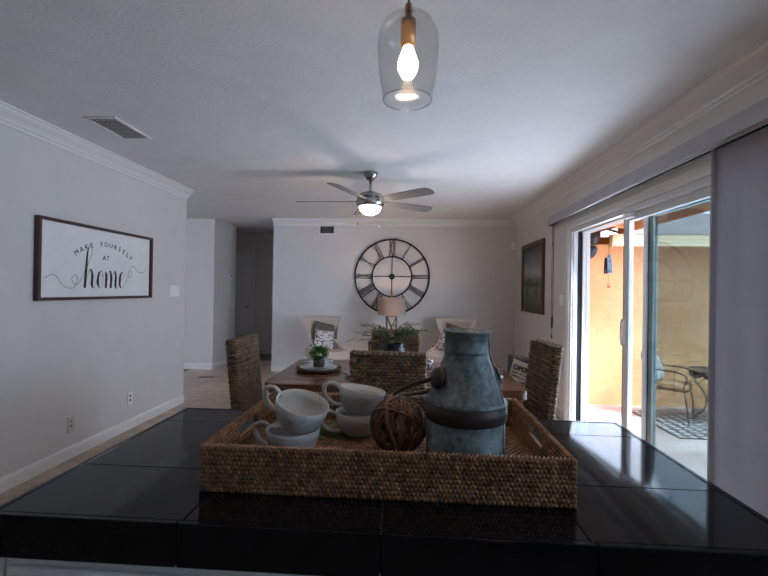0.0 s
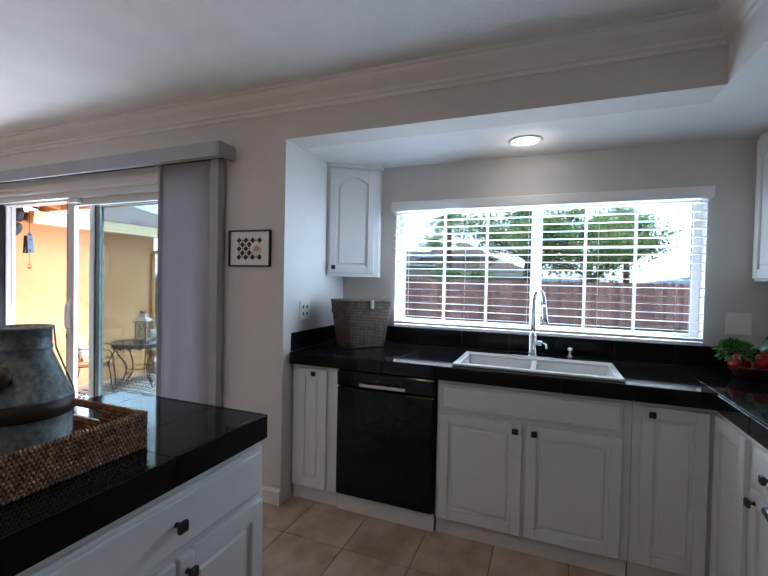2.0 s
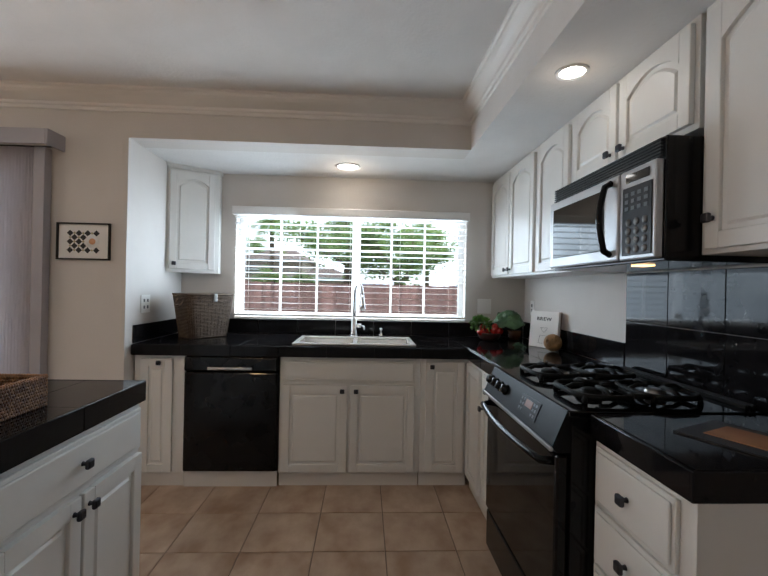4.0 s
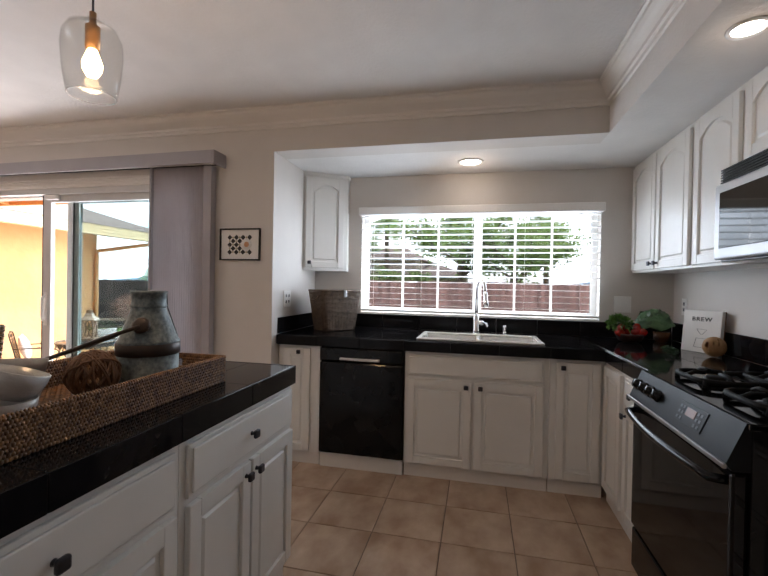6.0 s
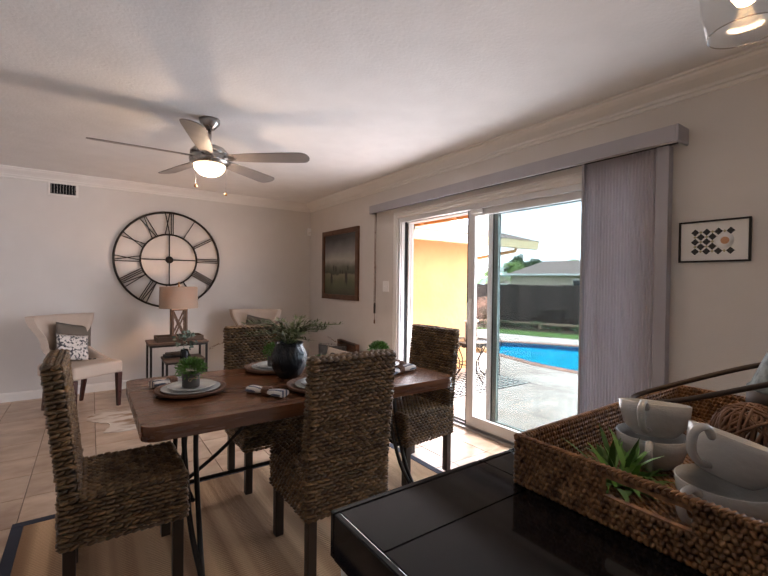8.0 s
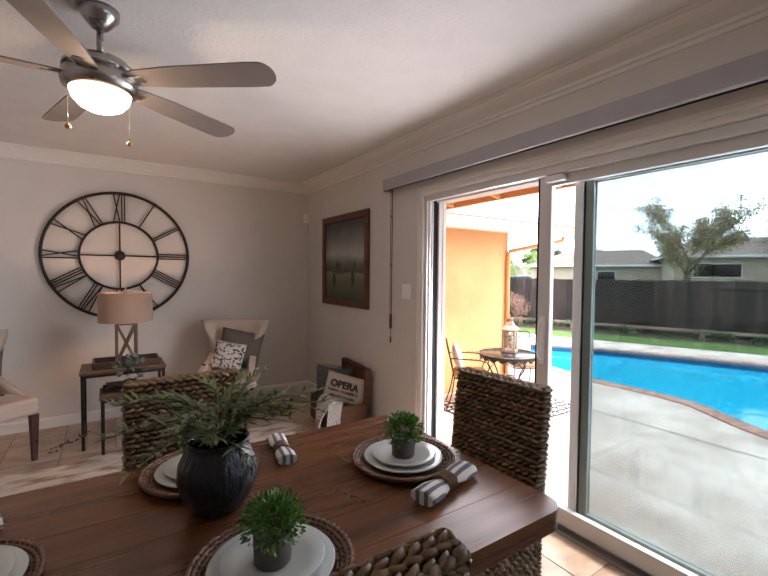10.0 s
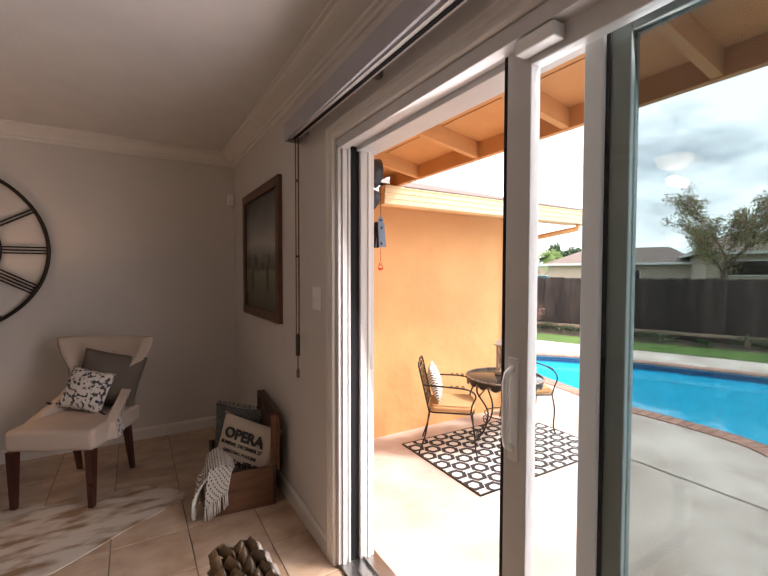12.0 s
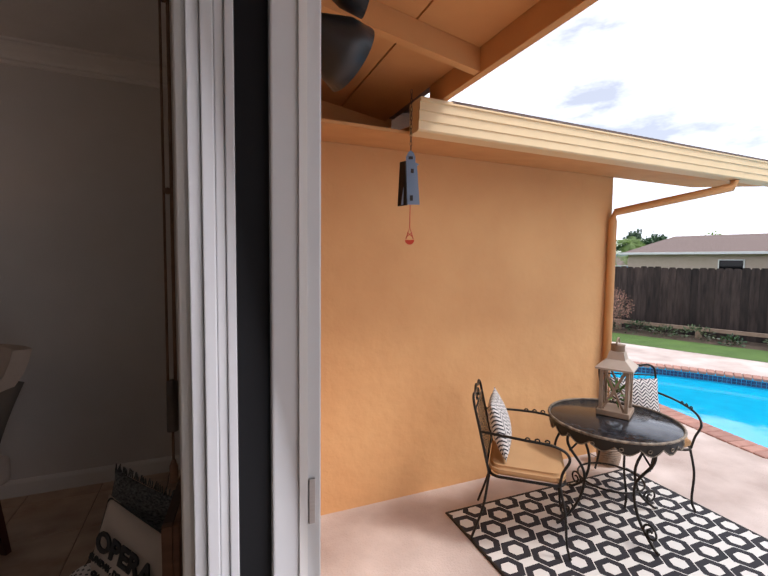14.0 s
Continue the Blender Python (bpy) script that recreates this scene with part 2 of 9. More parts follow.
def thing(name, m, label, category, group=""):
    ob = new(name)
    ob.empty_display_size = 0.1
    ob.matrix_basis = m if isinstance(m, Matrix) else pose(*m)
    return tagged(ob, label, category, group)


def structure(name, bm, mat, label="", category=""):
    return tagged(part(name, bm, mat), label, category, kind="structure")


def B(*a, **k):
    return box(bmesh.new(), *a, **k)


# the house: planes of the inner walls
XE, XR, YN, XW, YS = 1.645, 2.42, 6.60, -2.60, -1.47
ZC, ZS, YR, YSOF = 2.46, 2.195, 1.326, -0.80
XT = 1.832
GZ = -0.27

floor = structure("floor", box(B(-6, XT - 0.001, -3.5, 10, -0.25, -0.004), XT - 0.001, XR + 0.15, -3.5, 1.47, -0.25, -0.004), FLOOR_GROUT, "beige stone-look tile floor with dark grout", "floor")

bm = bmesh.new()
box(bm, XE, XT, 4.38, YN, 0, ZC + 0.2)
box(bm, XE, XT, 1.92, 4.38, 2.0, ZC + 0.2)
box(bm, XE, XT, YR, 1.92, 0, ZC + 0.2)
box(bm, XE, XT, YSOF, YR, ZS, ZC + 0.2)
structure("wall_east", bm, WALL, "off-white painted wall with the patio door opening", "wall")
bm = bmesh.new()
box(bm, XT, XR + 0.15, YR, YR + 0.15, 0, ZC + 0.2)
box(bm, XR, XR + 0.15, YS - 0.15, YR, 0, 1.035)
box(bm, XR, XR + 0.15, YS - 0.15, YR, 1.90, ZC + 0.2)
box(bm, XR, XR + 0.15, 0.90, YR, 1.035, 1.90)
box(bm, XR, XR + 0.15, YS - 0.15, -0.97, 1.035, 1.90)
structure("wall_recess", bm, WALL, "off-white kitchen wall with the sink window opening", "wall")
structure("wall_south", B(-6, XR, YS - 0.15, YS, 0, ZC + 0.2), WALL, "off-white kitchen wall behind the range", "wall")
structure("wall_north", B(-2.21, XE, YN, YN + 0.15, 0, ZC + 0.2), WALL, "off-white wall behind the clock", "wall")
structure("wall_west", B(XW - 0.15, XW, YS, 4.67, 0, ZC + 0.2), WALL, "off-white wall with the framed sign", "wall")
bm = bmesh.new()
box(bm, -6, -3.19, YN, YN + 0.15, 0, ZC + 0.2)
box(bm, -3.34, -3.19, YN + 0.15, 7.45, 0, ZC + 0.2)
box(bm, -4.35, -3.34, 7.30, 7.45, 0, ZC + 0.2)
box(bm, -4.50, -4.35, 7.30, 8.45, 0, ZC + 0.2)
box(bm, -2.21, -2.06, YN + 0.15, 8.3, 0, ZC + 0.2)
box(bm, -4.35, -2.06, 8.3, 8.45, 0, ZC + 0.2)
box(bm, -6.15, -6, YS, YN + 0.15, 0, ZC + 0.2)
structure("wall_hall", bm, WALL, "off-white hallway walls beyond the corner", "wall")
bm = bmesh.new()
box(bm, -6.1, XE, YSOF, 9.7, ZC, ZC + 0.12)
structure("ceiling", bm, CEIL, "textured off-white ceiling", "ceiling")
bm = bmesh.new()
box(bm, -6.1, XR, YS - 0.1, YSOF, ZS, ZC + 0.12)
box(bm, XT, XR + 0.1, YSOF, YR + 0.1, ZS, ZC + 0.12)
structure("ceiling_soffit", bm, CEIL, "lowered off-white kitchen ceiling", "ceiling")


def profile_run(name, prof, a, b, inward, label, mat=TRIM):
    """A moulding of (outwards, height) rows along the wall from a to b; inward points into the room."""
    t = bmesh.new()
    a, b, n = Vector((*a, 0)), Vector((*b, 0)), Vector((*inward, 0))
    ra = [t.verts.new(a + n * u + Vector((0, 0, z))) for u, z in prof]
    rb = [t.verts.new(b + n * u + Vector((0, 0, z))) for u, z in prof]
    for i in range(len(prof)):
        k = (i + 1) % len(prof)
        t.faces.new((ra[i], ra[k], rb[k], rb[i]))
    t.faces.new(ra)
    t.faces.new(rb)
    bmesh.ops.recalc_face_normals(t, faces=t.faces)
    return structure(name, t, mat, label, "moulding")


CROWN = [(0, ZC), (0.09, ZC), (0.09, ZC - 0.012), (0.078, ZC - 0.016), (0.074, ZC - 0.028), (0.06, ZC - 0.042), (0.043, ZC - 0.054), (0.028, ZC - 0.07), (0.024, ZC - 0.084), (0.012, ZC - 0.088), (0.010, ZC - 0.106), (0, ZC - 0.11)]
WHITE_CROWN = "white-painted crown moulding"
profile_run("trim_crown", [(u * (1.35 if u > 0.03 else 1.0), z) for u, z in CROWN], (XE, YSOF), (XE, YN), (-1, 0), WHITE_CROWN)
profile_run("trim_crown", CROWN, (XE, YN), (-2.21, YN), (0, -1), WHITE_CROWN)
profile_run("trim_crown", CROWN, (XW, YSOF), (XW, 4.67), (1, 0), WHITE_CROWN)
profile_run("trim_crown", CROWN, (XE, YSOF), (-6, YSOF), (0, 1), WHITE_CROWN)
BASE = [(0, 0), (0.014, 0), (0.014, 0.075), (0.010, 0.086), (0.006, 0.092), (0, 0.095)]
profile_run("baseboard", BASE, (XE, 4.45), (XE, YN), (-1, 0), "white baseboard")
profile_run("baseboard", BASE, (XE, YN), (-2.21, YN), (0, -1), "white baseboard")
profile_run("baseboard", BASE, (XE, YR), (XE, 1.86), (-1, 0), "white baseboard")
profile_run("baseboard", BASE, (XW, YS), (XW, 4.67), (1, 0), "white baseboard")
profile_run("baseboard", BASE, (-6, YN), (-3.19, YN), (0, -1), "white baseboard")
profile_run("baseboard", BASE, (-3.19, YN), (-3.19, 7.45), (1, 0), "white baseboard")
profile_run("baseboard", BASE, (-3.13, 8.3), (-2.21, 8.3), (0, -1), "white baseboard")



def rounded_rect(w, d, r, n=5):
    out = []
    for cx, cy, a in ((w / 2 - r, d / 2 - r, 0), (-w / 2 + r, d / 2 - r, 90), (-w / 2 + r, -d / 2 + r, 180), (w / 2 - r, -d / 2 + r, 270)):
        out += [(cx + r * math.cos(radians(a + 90 * i / n)), cy + r * math.sin(radians(a + 90 * i / n))) for i in range(n + 1)]
    return out


MW_SILVER = material("dull_silver_plastic", (0.42, 0.42, 0.43), (0.38, 0.38, 0.39), 0.38, 0.5)


def lens_mesh(bm_rows):
    """Many small bulging strands as one mesh. Rows: centre, along, across, out (unit vectors), length, width, thickness."""
    verts, faces = [], []
    for c, u, v, n, ln, wd, th in bm_rows:
        k = len(verts)
        for s, f in ((-0.5, 0.12), (-0.28, 0.85), (0.28, 0.85), (0.5, 0.12)):
            for a, b in ((0.5, 0.0), (0.0, 1.0), (-0.5, 0.0), (0.0, -0.35)):
                verts.append(c + u * (ln * s) + v * (wd * a * f) + n * (th * b * f))
        for r in range(3):
            for q in range(4):
                w = (q + 1) % 4
                faces.append((k + r * 4 + q, k + r * 4 + w, k + r * 4 + 4 + w, k + r * 4 + 4 + q))
        faces.append((k, k + 1, k + 2, k + 3))
        faces.append((k + 15, k + 14, k + 13, k + 12))
    return verts, faces


def raw_part(name, verts, faces, mat, parent=None, label="", kind="", smooth=True):
    me = bpy.data.meshes.new(name)
    me.from_pydata([tuple(v) for v in verts], [], faces)
    me.update()
    if smooth:
        me.polygons.foreach_set("use_smooth", [True] * len(me.polygons))
    me.materials.append(mat)
    ob = new(name, me)
    ob.parent = parent
    return tagged(ob, label, kind=kind)


def weave_rows(origin, u, v, n, w, h, cw, ch, th, tilt=20.0, rng=random, flip=False):
    """Strand rows that cover a w by h face from origin along u and v; n points out."""
    origin, u, v, n = Vector(origin), Vector(u), Vector(v), Vector(n)
    out = []
    rows, cols = max(int(round(h / ch)), 1), max(int(round(w / cw)), 1)
    for j in range(rows):
        for i in range(cols + (j % 2)):
            x = (i + 0.5 - 0.5 * (j % 2)) * w / cols
            x = min(max(x, cw * 0.45), w - cw * 0.45)
            c = origin + u * x + v * ((j + 0.5) * h / rows) + n * (rng.uniform(-0.1, 0.1) * th)
            a = radians((-tilt if flip and (j if flip == "row" else i) % 2 else tilt) + rng.uniform(-9, 9))
            out.append((c, u * math.cos(a) + v * math.sin(a), v * math.cos(a) - u * math.sin(a), n, cw * (1.22 if flip else 1.12), ch * 1.12, th * rng.uniform(0.8, 1.15)))
    return out


# kitchen cabinets
def door_mesh(w, h, arch=False, drawer=False):
    """A cabinet front with frame, groove and raised field; its face looks to -y, its back lies at y = 0."""
    bm = bmesh.new()
    s = 0.05 if not drawer else 0.012
    if drawer:
        box(bm, 0, w, -0.012, 0, 0, h, 0.003)
        box(bm, s, w - s, -0.019, -0.012, s, h - s, 0.005)
        return bm
    rise = min(0.06, w * 0.14) if arch else 0.0
    box(bm, 0, s, -0.019, 0, 0, h, 0.0035)
    box(bm, w - s, w, -0.019, 0, 0, h, 0.0035)
    box(bm, s, w - s, -0.019, 0, 0, s, 0.003)
    x0, x1, zt = s, w - s, h - s - rise
    curve = [(x0 + (x1 - x0) * i / 12, zt + rise * (1 - (2 * i / 12 - 1) ** 2)) for i in range(13)]
    extrude_outline(bm, [(x1, h), (x0, h)] + curve, -0.0188, 0)
    return bm


def panel_mesh(w, h, arch=False):
    """The raised field in a cabinet door, on its backing."""
    s = 0.05
    rise = min(0.06, w * 0.14) if arch else 0.0
    x0, x1, zt = s, w - s, h - s - rise
    bm = bmesh.new()
    g = 0.016
    curve = [(x0 - 0.002 + (x1 - x0 + 0.004) * i / 12, zt + 0.004 + rise * (1 - (2 * i / 12 - 1) ** 2)) for i in range(13)]
    field = [(x0 + g, s + g), (x1 - g, s + g)] + [(x0 + g + (x1 - x0 - 2 * g) * (1 - i / 12), zt - g + rise * (1 - (2 * i / 12 - 1) ** 2)) for i in range(13)]
    t = bmesh.new()
    lo = [t.verts.new((a, -0.007, b)) for a, b in field]
    cx, cz = (x0 + x1) / 2, (s + zt) / 2
    hi = [t.verts.new((a + (0.008 if a < cx else -0.008), -0.0135, b + (0.008 if b < cz else -0.008))) for a, b in field]
    rim = [t.verts.new((a, -0.007, b)) for a, b in [(x0 - 0.002, s - 0.002), (x1 + 0.002, s - 0.002)] + curve[::-1]]
    for i in range(len(lo)):
        k = (i + 1) % len(lo)
        t.faces.new((rim[i], rim[k], lo[k], lo[i]))
    for i in range(len(lo)):
        k = (i + 1) % len(lo)
        t.faces.new((lo[i], lo[k], hi[k], hi[i]))
    t.faces.new(hi)
    bmesh.ops.recalc_face_normals(t, faces=t.faces)
    merge(bm, t)
    return bm


def knob(parent, x, z, y=-0.019):
    bm = lathe(bmesh.new(), [(0.0, 0.0), (0.008, 0.0), (0.006, 0.006), (0.006, 0.012), (0.011, 0.015)], 14, Matrix.Translation((x, y, z)) @ pose(0, 0, 0, 90))
    box(bm, x - 0.0145, x + 0.0145, y - 0.028, y - 0.014, z - 0.0145, z + 0.0145, 0.005)
    return part("knob", bm, KNOB, parent, "square dark pewter knob")


def front(parent, x, z, w, h, knob_at=None, arch=False, drawer=False, y=0.0):
    d = part("drawer_front" if drawer else "door", door_mesh(w, h, arch, drawer), CABINET, parent, m=pose(x, y, z))
    if not drawer:
        part("panel", panel_mesh(w, h, arch), CABINET, d)
    if knob_at:
        knob(d, knob_at[0] - x, knob_at[1] - z)
    return d


def base_cabinet(m, w, depth, label, toe=0.02, top=0.85):
    c = thing("base_cabinet", m, label, "cabinet", "base cabinets")
    bm = box(bmesh.new(), 0, w, 0, depth, 0.09, top, 0.002)
    part("body", bm, CABINET, c)
    part("toe_kick", box(bmesh.new(), 0.002, w - 0.002, toe, toe + 0.02, 0, 0.09), TRIM, c)
    return c


WF = 1.747
CAB = "white-painted wooden base cabinet"
c = base_cabinet((WF, 1.316, 0, 0, 0, -90), 0.314, 0.65, CAB + " with one narrow door beside the dishwasher")
front(c, 0.045, 0.10, 0.20, 0.725, (0.165, 0.80))
c = base_cabinet((WF, 0.395, 0, 0, 0, -90), 0.914, 0.65, CAB + " with two doors under the sink")
front(c, 0.018, 0.685, 0.86, 0.14, drawer=True)
front(c, 0.018, 0.10, 0.42, 0.565, (0.405, 0.630))
front(c, 0.458, 0.10, 0.42, 0.565, (0.495, 0.630))
c = base_cabinet((WF, -0.521, 0, 0, 0, -90), 0.315, 0.65, CAB + " with one tall door beside the sink cabinet")
front(c, 0.035, 0.10, 0.255, 0.725, (0.072, 0.795))
c = base_cabinet((1.747, -0.838, 0, 0, 0, 180), 0.357, 0.60, CAB + " in the corner, with one tall door")
front(c, 0.035, 0.10, 0.29, 0.725)
c = base_cabinet((1.388, -0.838, 0, 0, 0, 180), 0.316, 0.60, CAB + " with drawer and door beside the range")
front(c, 0.02, 0.69, 0.276, 0.135, (0.16, 0.757), drawer=True)
front(c, 0.02, 0.10, 0.276, 0.575, (0.06, 0.635))
c = base_cabinet((0.298, -0.882, 0, 0, 0, 180), 0.40, 0.58, "white-painted wooden drawer cabinet beside the black range")
for z, h in ((0.655, 0.172), (0.475, 0.168), (0.295, 0.168), (0.10, 0.182)):
    front(c, 0.018, z, 0.335, h, (0.185, z + h / 2), drawer=True)

isl = base_cabinet((-0.735, 0.718, 0), 0.708, 0.625, "white-painted island cabinet with a wide drawer over two doors")
front(isl, 0.012, 0.672, 0.674, 0.153, (0.350, 0.748), drawer=True)
front(isl, 0.012, 0.10, 0.332, 0.553, (0.318, 0.608))
front(isl, 0.354, 0.10, 0.332, 0.553, (0.380, 0.608))
isl = base_cabinet((-0.025, 0.718, 0), 0.694, 0.625, "white-painted island cabinet with a drawer over two narrow doors")
front(isl, 0.025, 0.672, 0.66, 0.153, (0.345, 0.750), drawer=True)
front(isl, 0.025, 0.10, 0.32, 0.553, (0.312, 0.612))
front(isl, 0.358, 0.10, 0.327, 0.553, (0.380, 0.612))
tagged(part("island_end_panel", B(-0.745, -0.737, 0.715, 1.36, 0, 0.85), CABINET), "white-painted end panel of the island", "panel")

UC = "white-painted upper cabinet"


def upper_cabinet(m, w, z0, z1, depth, label):
    c = thing("upper_cabinet", m, label, "cabinet", "upper cabinets")
    part("body", box(bmesh.new(), 0, w, 0, depth, z0, z1, 0.002), CABINET, c)
    return c


UY = -1.19
c = upper_cabinet((2.418, UY, 0, 0, 0, 180), 0.895, 1.405, ZS - 0.001, 0.278, UC + " with two arched doors by the window")
front(c, 0.03, 1.42, 0.40, 0.745, (0.40, 1.455), arch=True)
front(c, 0.45, 1.42, 0.42, 0.745, (0.48, 1.455), arch=True)
c = upper_cabinet((1.521, UY, 0, 0, 0, 180), 0.435, 1.405, ZS - 0.001, 0.278, UC + " with one arched door beside the microwave")
front(c, 0.025, 1.42, 0.385, 0.745, arch=True)
c = upper_cabinet((1.084, UY, 0, 0, 0, 180), 0.794, 1.83, ZS - 0.001, 0.278, UC + " with two short arched doors over the microwave")
front(c, 0.015, 1.85, 0.365, 0.325, (0.345, 1.885), arch=True)
front(c, 0.40, 1.85, 0.375, 0.325, (0.435, 1.885), arch=True)
c = upper_cabinet((0.270, UY, 0, 0, 0, 180), 0.50, 1.425, ZS - 0.001, 0.278, UC + " with one tall door beside the microwave")
front(c, 0.03, 1.44, 0.44, 0.725, (0.06, 1.53), arch=True)
c = thing("corner_cabinet", (0, 0, 0), "white-painted diagonal corner cabinet with one arched door over the basket", "cabinet")
bm = extrude_outline(bmesh.new(), [(2.15, YR - 0.001), (XR - 0.001, YR - 0.001), (XR - 0.001, 1.02), (2.37, 1.02)], 1.39, 2.17, "xy")
part("body", bm, CABINET, c)
ang = math.degrees(math.atan2(1.02 - YR, 2.37 - 2.15))
cd = part("door", door_mesh(0.325, 0.735, True), CABINET, c, m=pose(2.158, YR - 0.014, 1.415, 0, 0, ang))
part("panel", panel_mesh(0.325, 0.735, True), CABINET, cd)
knob(cd, 0.03, 0.04)
part("cornice", extrude_outline(bmesh.new(), [(2.14, YR - 0.001), (XR - 0.001, YR - 0.001), (XR - 0.001, 1.01), (2.362, 1.01)], 2.17, ZS - 0.001, "xy"), CABINET, c)

# counters: a dark bed with tiles laid on it
def tile_run(parent, x0, x1, y0, y1, z, nx, ny, th=0.008, gap=0.0022, mat=None):
    for i in range(nx):
        for j in range(ny):
            a0, a1 = x0 + (x1 - x0) * i / nx, x0 + (x1 - x0) * (i + 1) / nx
            b0, b1 = y0 + (y1 - y0) * j / ny, y0 + (y1 - y0) * (j + 1) / ny
            w, d = a1 - a0 - gap, b1 - b0 - gap
            part("tile", box(bmesh.new(), -w / 2, w / 2, -d / 2, d / 2, 0, th, 0.0008, seg=1), mat or BLACK_TILE, parent, m=pose((a0 + a1) / 2, (b0 + b1) / 2, z))


JOINT = material("grey_joint", (0.035, 0.034, 0.033), None, 0.7)
ct = thing("worktop", (0, 0, 0), "black glossy tiled worktop over the sink cabinets", "worktop")
bm = box(bmesh.new(), 1.715, XR - 0.001, YS + 0.001, -0.475, 0.851, 0.912)
box(bm, 1.715, XR - 0.001, 0.307, YR - 0.001, 0.851, 0.912)
box(bm, 1.715, 1.775, -0.475, 0.307, 0.851, 0.912)
box(bm, 2.16, XR - 0.001, -0.475, 0.307, 0.851, 0.912)
box(bm, 1.064, 1.7149, YS + 0.001, -0.83, 0.851, 0.912)
part("bed", bm, JOINT, ct)
tile_run(ct, 1.708, 2.405, 0.32, 1.31, 0.912, 2, 3)
tile_run(ct, 1.708, 2.405, -0.83, -0.487, 0.912, 2, 1)
tile_run(ct, 1.708, 1.775, -0.487, 0.32, 0.912, 1, 3)
tile_run(ct, 2.16, 2.405, -0.487, 0.32, 0.912, 1, 3)
tile_run(ct, 1.064, 2.405, YS + 0.016, -0.83, 0.912, 4, 2)
for j in range(7):
    a0, a1 = -0.823 + 2.14 * j / 7, -0.823 + 2.14 * (j + 1) / 7
    part("edge_tile", B(1.703, 1.714, a0 + 0.001, a1 - 0.001, 0.848, 0.916, 0.003), BLACK_TILE, ct)
for j in range(2):
    a0 = 1.064 + 0.325 * j
    part("edge_tile", B(a0 + 0.001, a0 + 0.323, -0.829, -0.818, 0.848, 0.916, 0.003), BLACK_TILE, ct)
sp = thing("backsplash", (0, 0, 0), "black glossy tiled backsplash behind the sink and range", "backsplash")
for j in range(9):
    a0, a1 = YS + 0.014 + (YR - 0.014 - YS) * j / 9, YS + 0.014 + (YR - 0.014 - YS) * (j + 1) / 9
    part("tile", B(XR - 0.013, XR - 0.001, a0 + 0.001, a1 - 0.001, 0.9205, 1.034, 0.002), BLACK_TILE, sp)
for j in range(2):
    part("tile", B(1.73 + 0.34 * j, 2.068 + 0.338 * j, YR - 0.013, YR - 0.001, 0.9205, 1.034, 0.002), BLACK_TILE, sp)
for j in range(4):
    part("tile", B(1.066 + 0.338 * j, 1.402 + 0.334 * j, YS + 0.001, YS + 0.013, 0.9205, 1.05, 0.002), BLACK_TILE, sp)
for j in range(4):
    for k in range(2):
        part("tile", B(-0.10 + 0.29 * j, 0.188 + 0.29 * j, YS + 0.001, YS + 0.011, 0.9205 + 0.24 * k, 1.1585 + 0.24 * k, 0.002), BLACK_TILE, sp)
ct = thing("worktop_by_range", (0, 0, 0), "black glossy tiled worktop over the drawer cabinet", "worktop")
part("bed", B(-0.10, 0.298, YS + 0.001, -0.872, 0.851, 0.912), JOINT, ct)
tile_run(ct, -0.108, 0.298, YS + 0.013, -0.872, 0.912, 1, 2)
part("edge_tile", B(-0.108, 0.298, -0.871, -0.860, 0.848, 0.918, 0.003), BLACK_TILE, ct)
part("edge_tile", B(-0.115, -0.101, YS + 0.013, -0.860, 0.848, 0.918, 0.003), BLACK_TILE, ct)
ct = thing("island_worktop", (0, 0, 0), "black glossy tiled island worktop with a thick tiled edge", "worktop")
part("bed", B(-0.745, 0.66, 0.708, 1.365, 0.851, 0.916), JOINT, ct)
for y0, y1 in ((0.708, 0.915), (0.915, 1.24), (1.24, 1.365)):
    tile_run(ct, -0.745, 0.66, y0, y1, 0.916, 4, 1)
for j in range(4):
    a0, a1 = -0.757 + 1.43 * j / 4, -0.757 + 1.43 * (j + 1) / 4
    for y0, y1 in ((0.695, 0.7075), (1.3655, 1.378)):
        part("edge_tile", B(a0 + 0.001, a1 - 0.001, y0, y1, 0.848, 0.925, 0.002), BLACK_TILE, ct)
for j in range(2):
    a0, a1 = 0.708 + 0.657 * j / 2, 0.708 + 0.657 * (j + 1) / 2
    for x0, x1 in ((-0.757, -0.7455), (0.6605, 0.673)):
        part("edge_tile", B(x0, x1, a0 + 0.001, a1 - 0.001, 0.848, 0.925, 0.002), BLACK_TILE, ct)

# dishwasher
dw = thing("dishwasher", (1.747, 1.0, 0, 0, 0, -90), "glossy black dishwasher with a silver bar handle", "dishwasher")
bm = box(bmesh.new(), 0.006, 0.597, 0.0, 0.6, 0.10, 0.845, 0.003)
part("body", bm, APPLIANCE, dw)
part("door", box(bmesh.new(), 0.008, 0.595, -0.035, 0.0, 0.11, 0.745, 0.012), APPLIANCE, dw)
part("control_panel", box(bmesh.new(), 0.008, 0.595, -0.038, 0.0, 0.75, 0.842, 0.010), APPLIANCE, dw)
part("handle", box(bmesh.new(), 0.16, 0.44, -0.062, -0.045, 0.762, 0.782, 0.006), STEEL, dw, "silver bar handle")
for x in (0.175, 0.425):
    part("handle_mount", box(bmesh.new(), x - 0.01, x + 0.01, -0.046, -0.037, 0.764, 0.780, 0.002), APPLIANCE, dw)
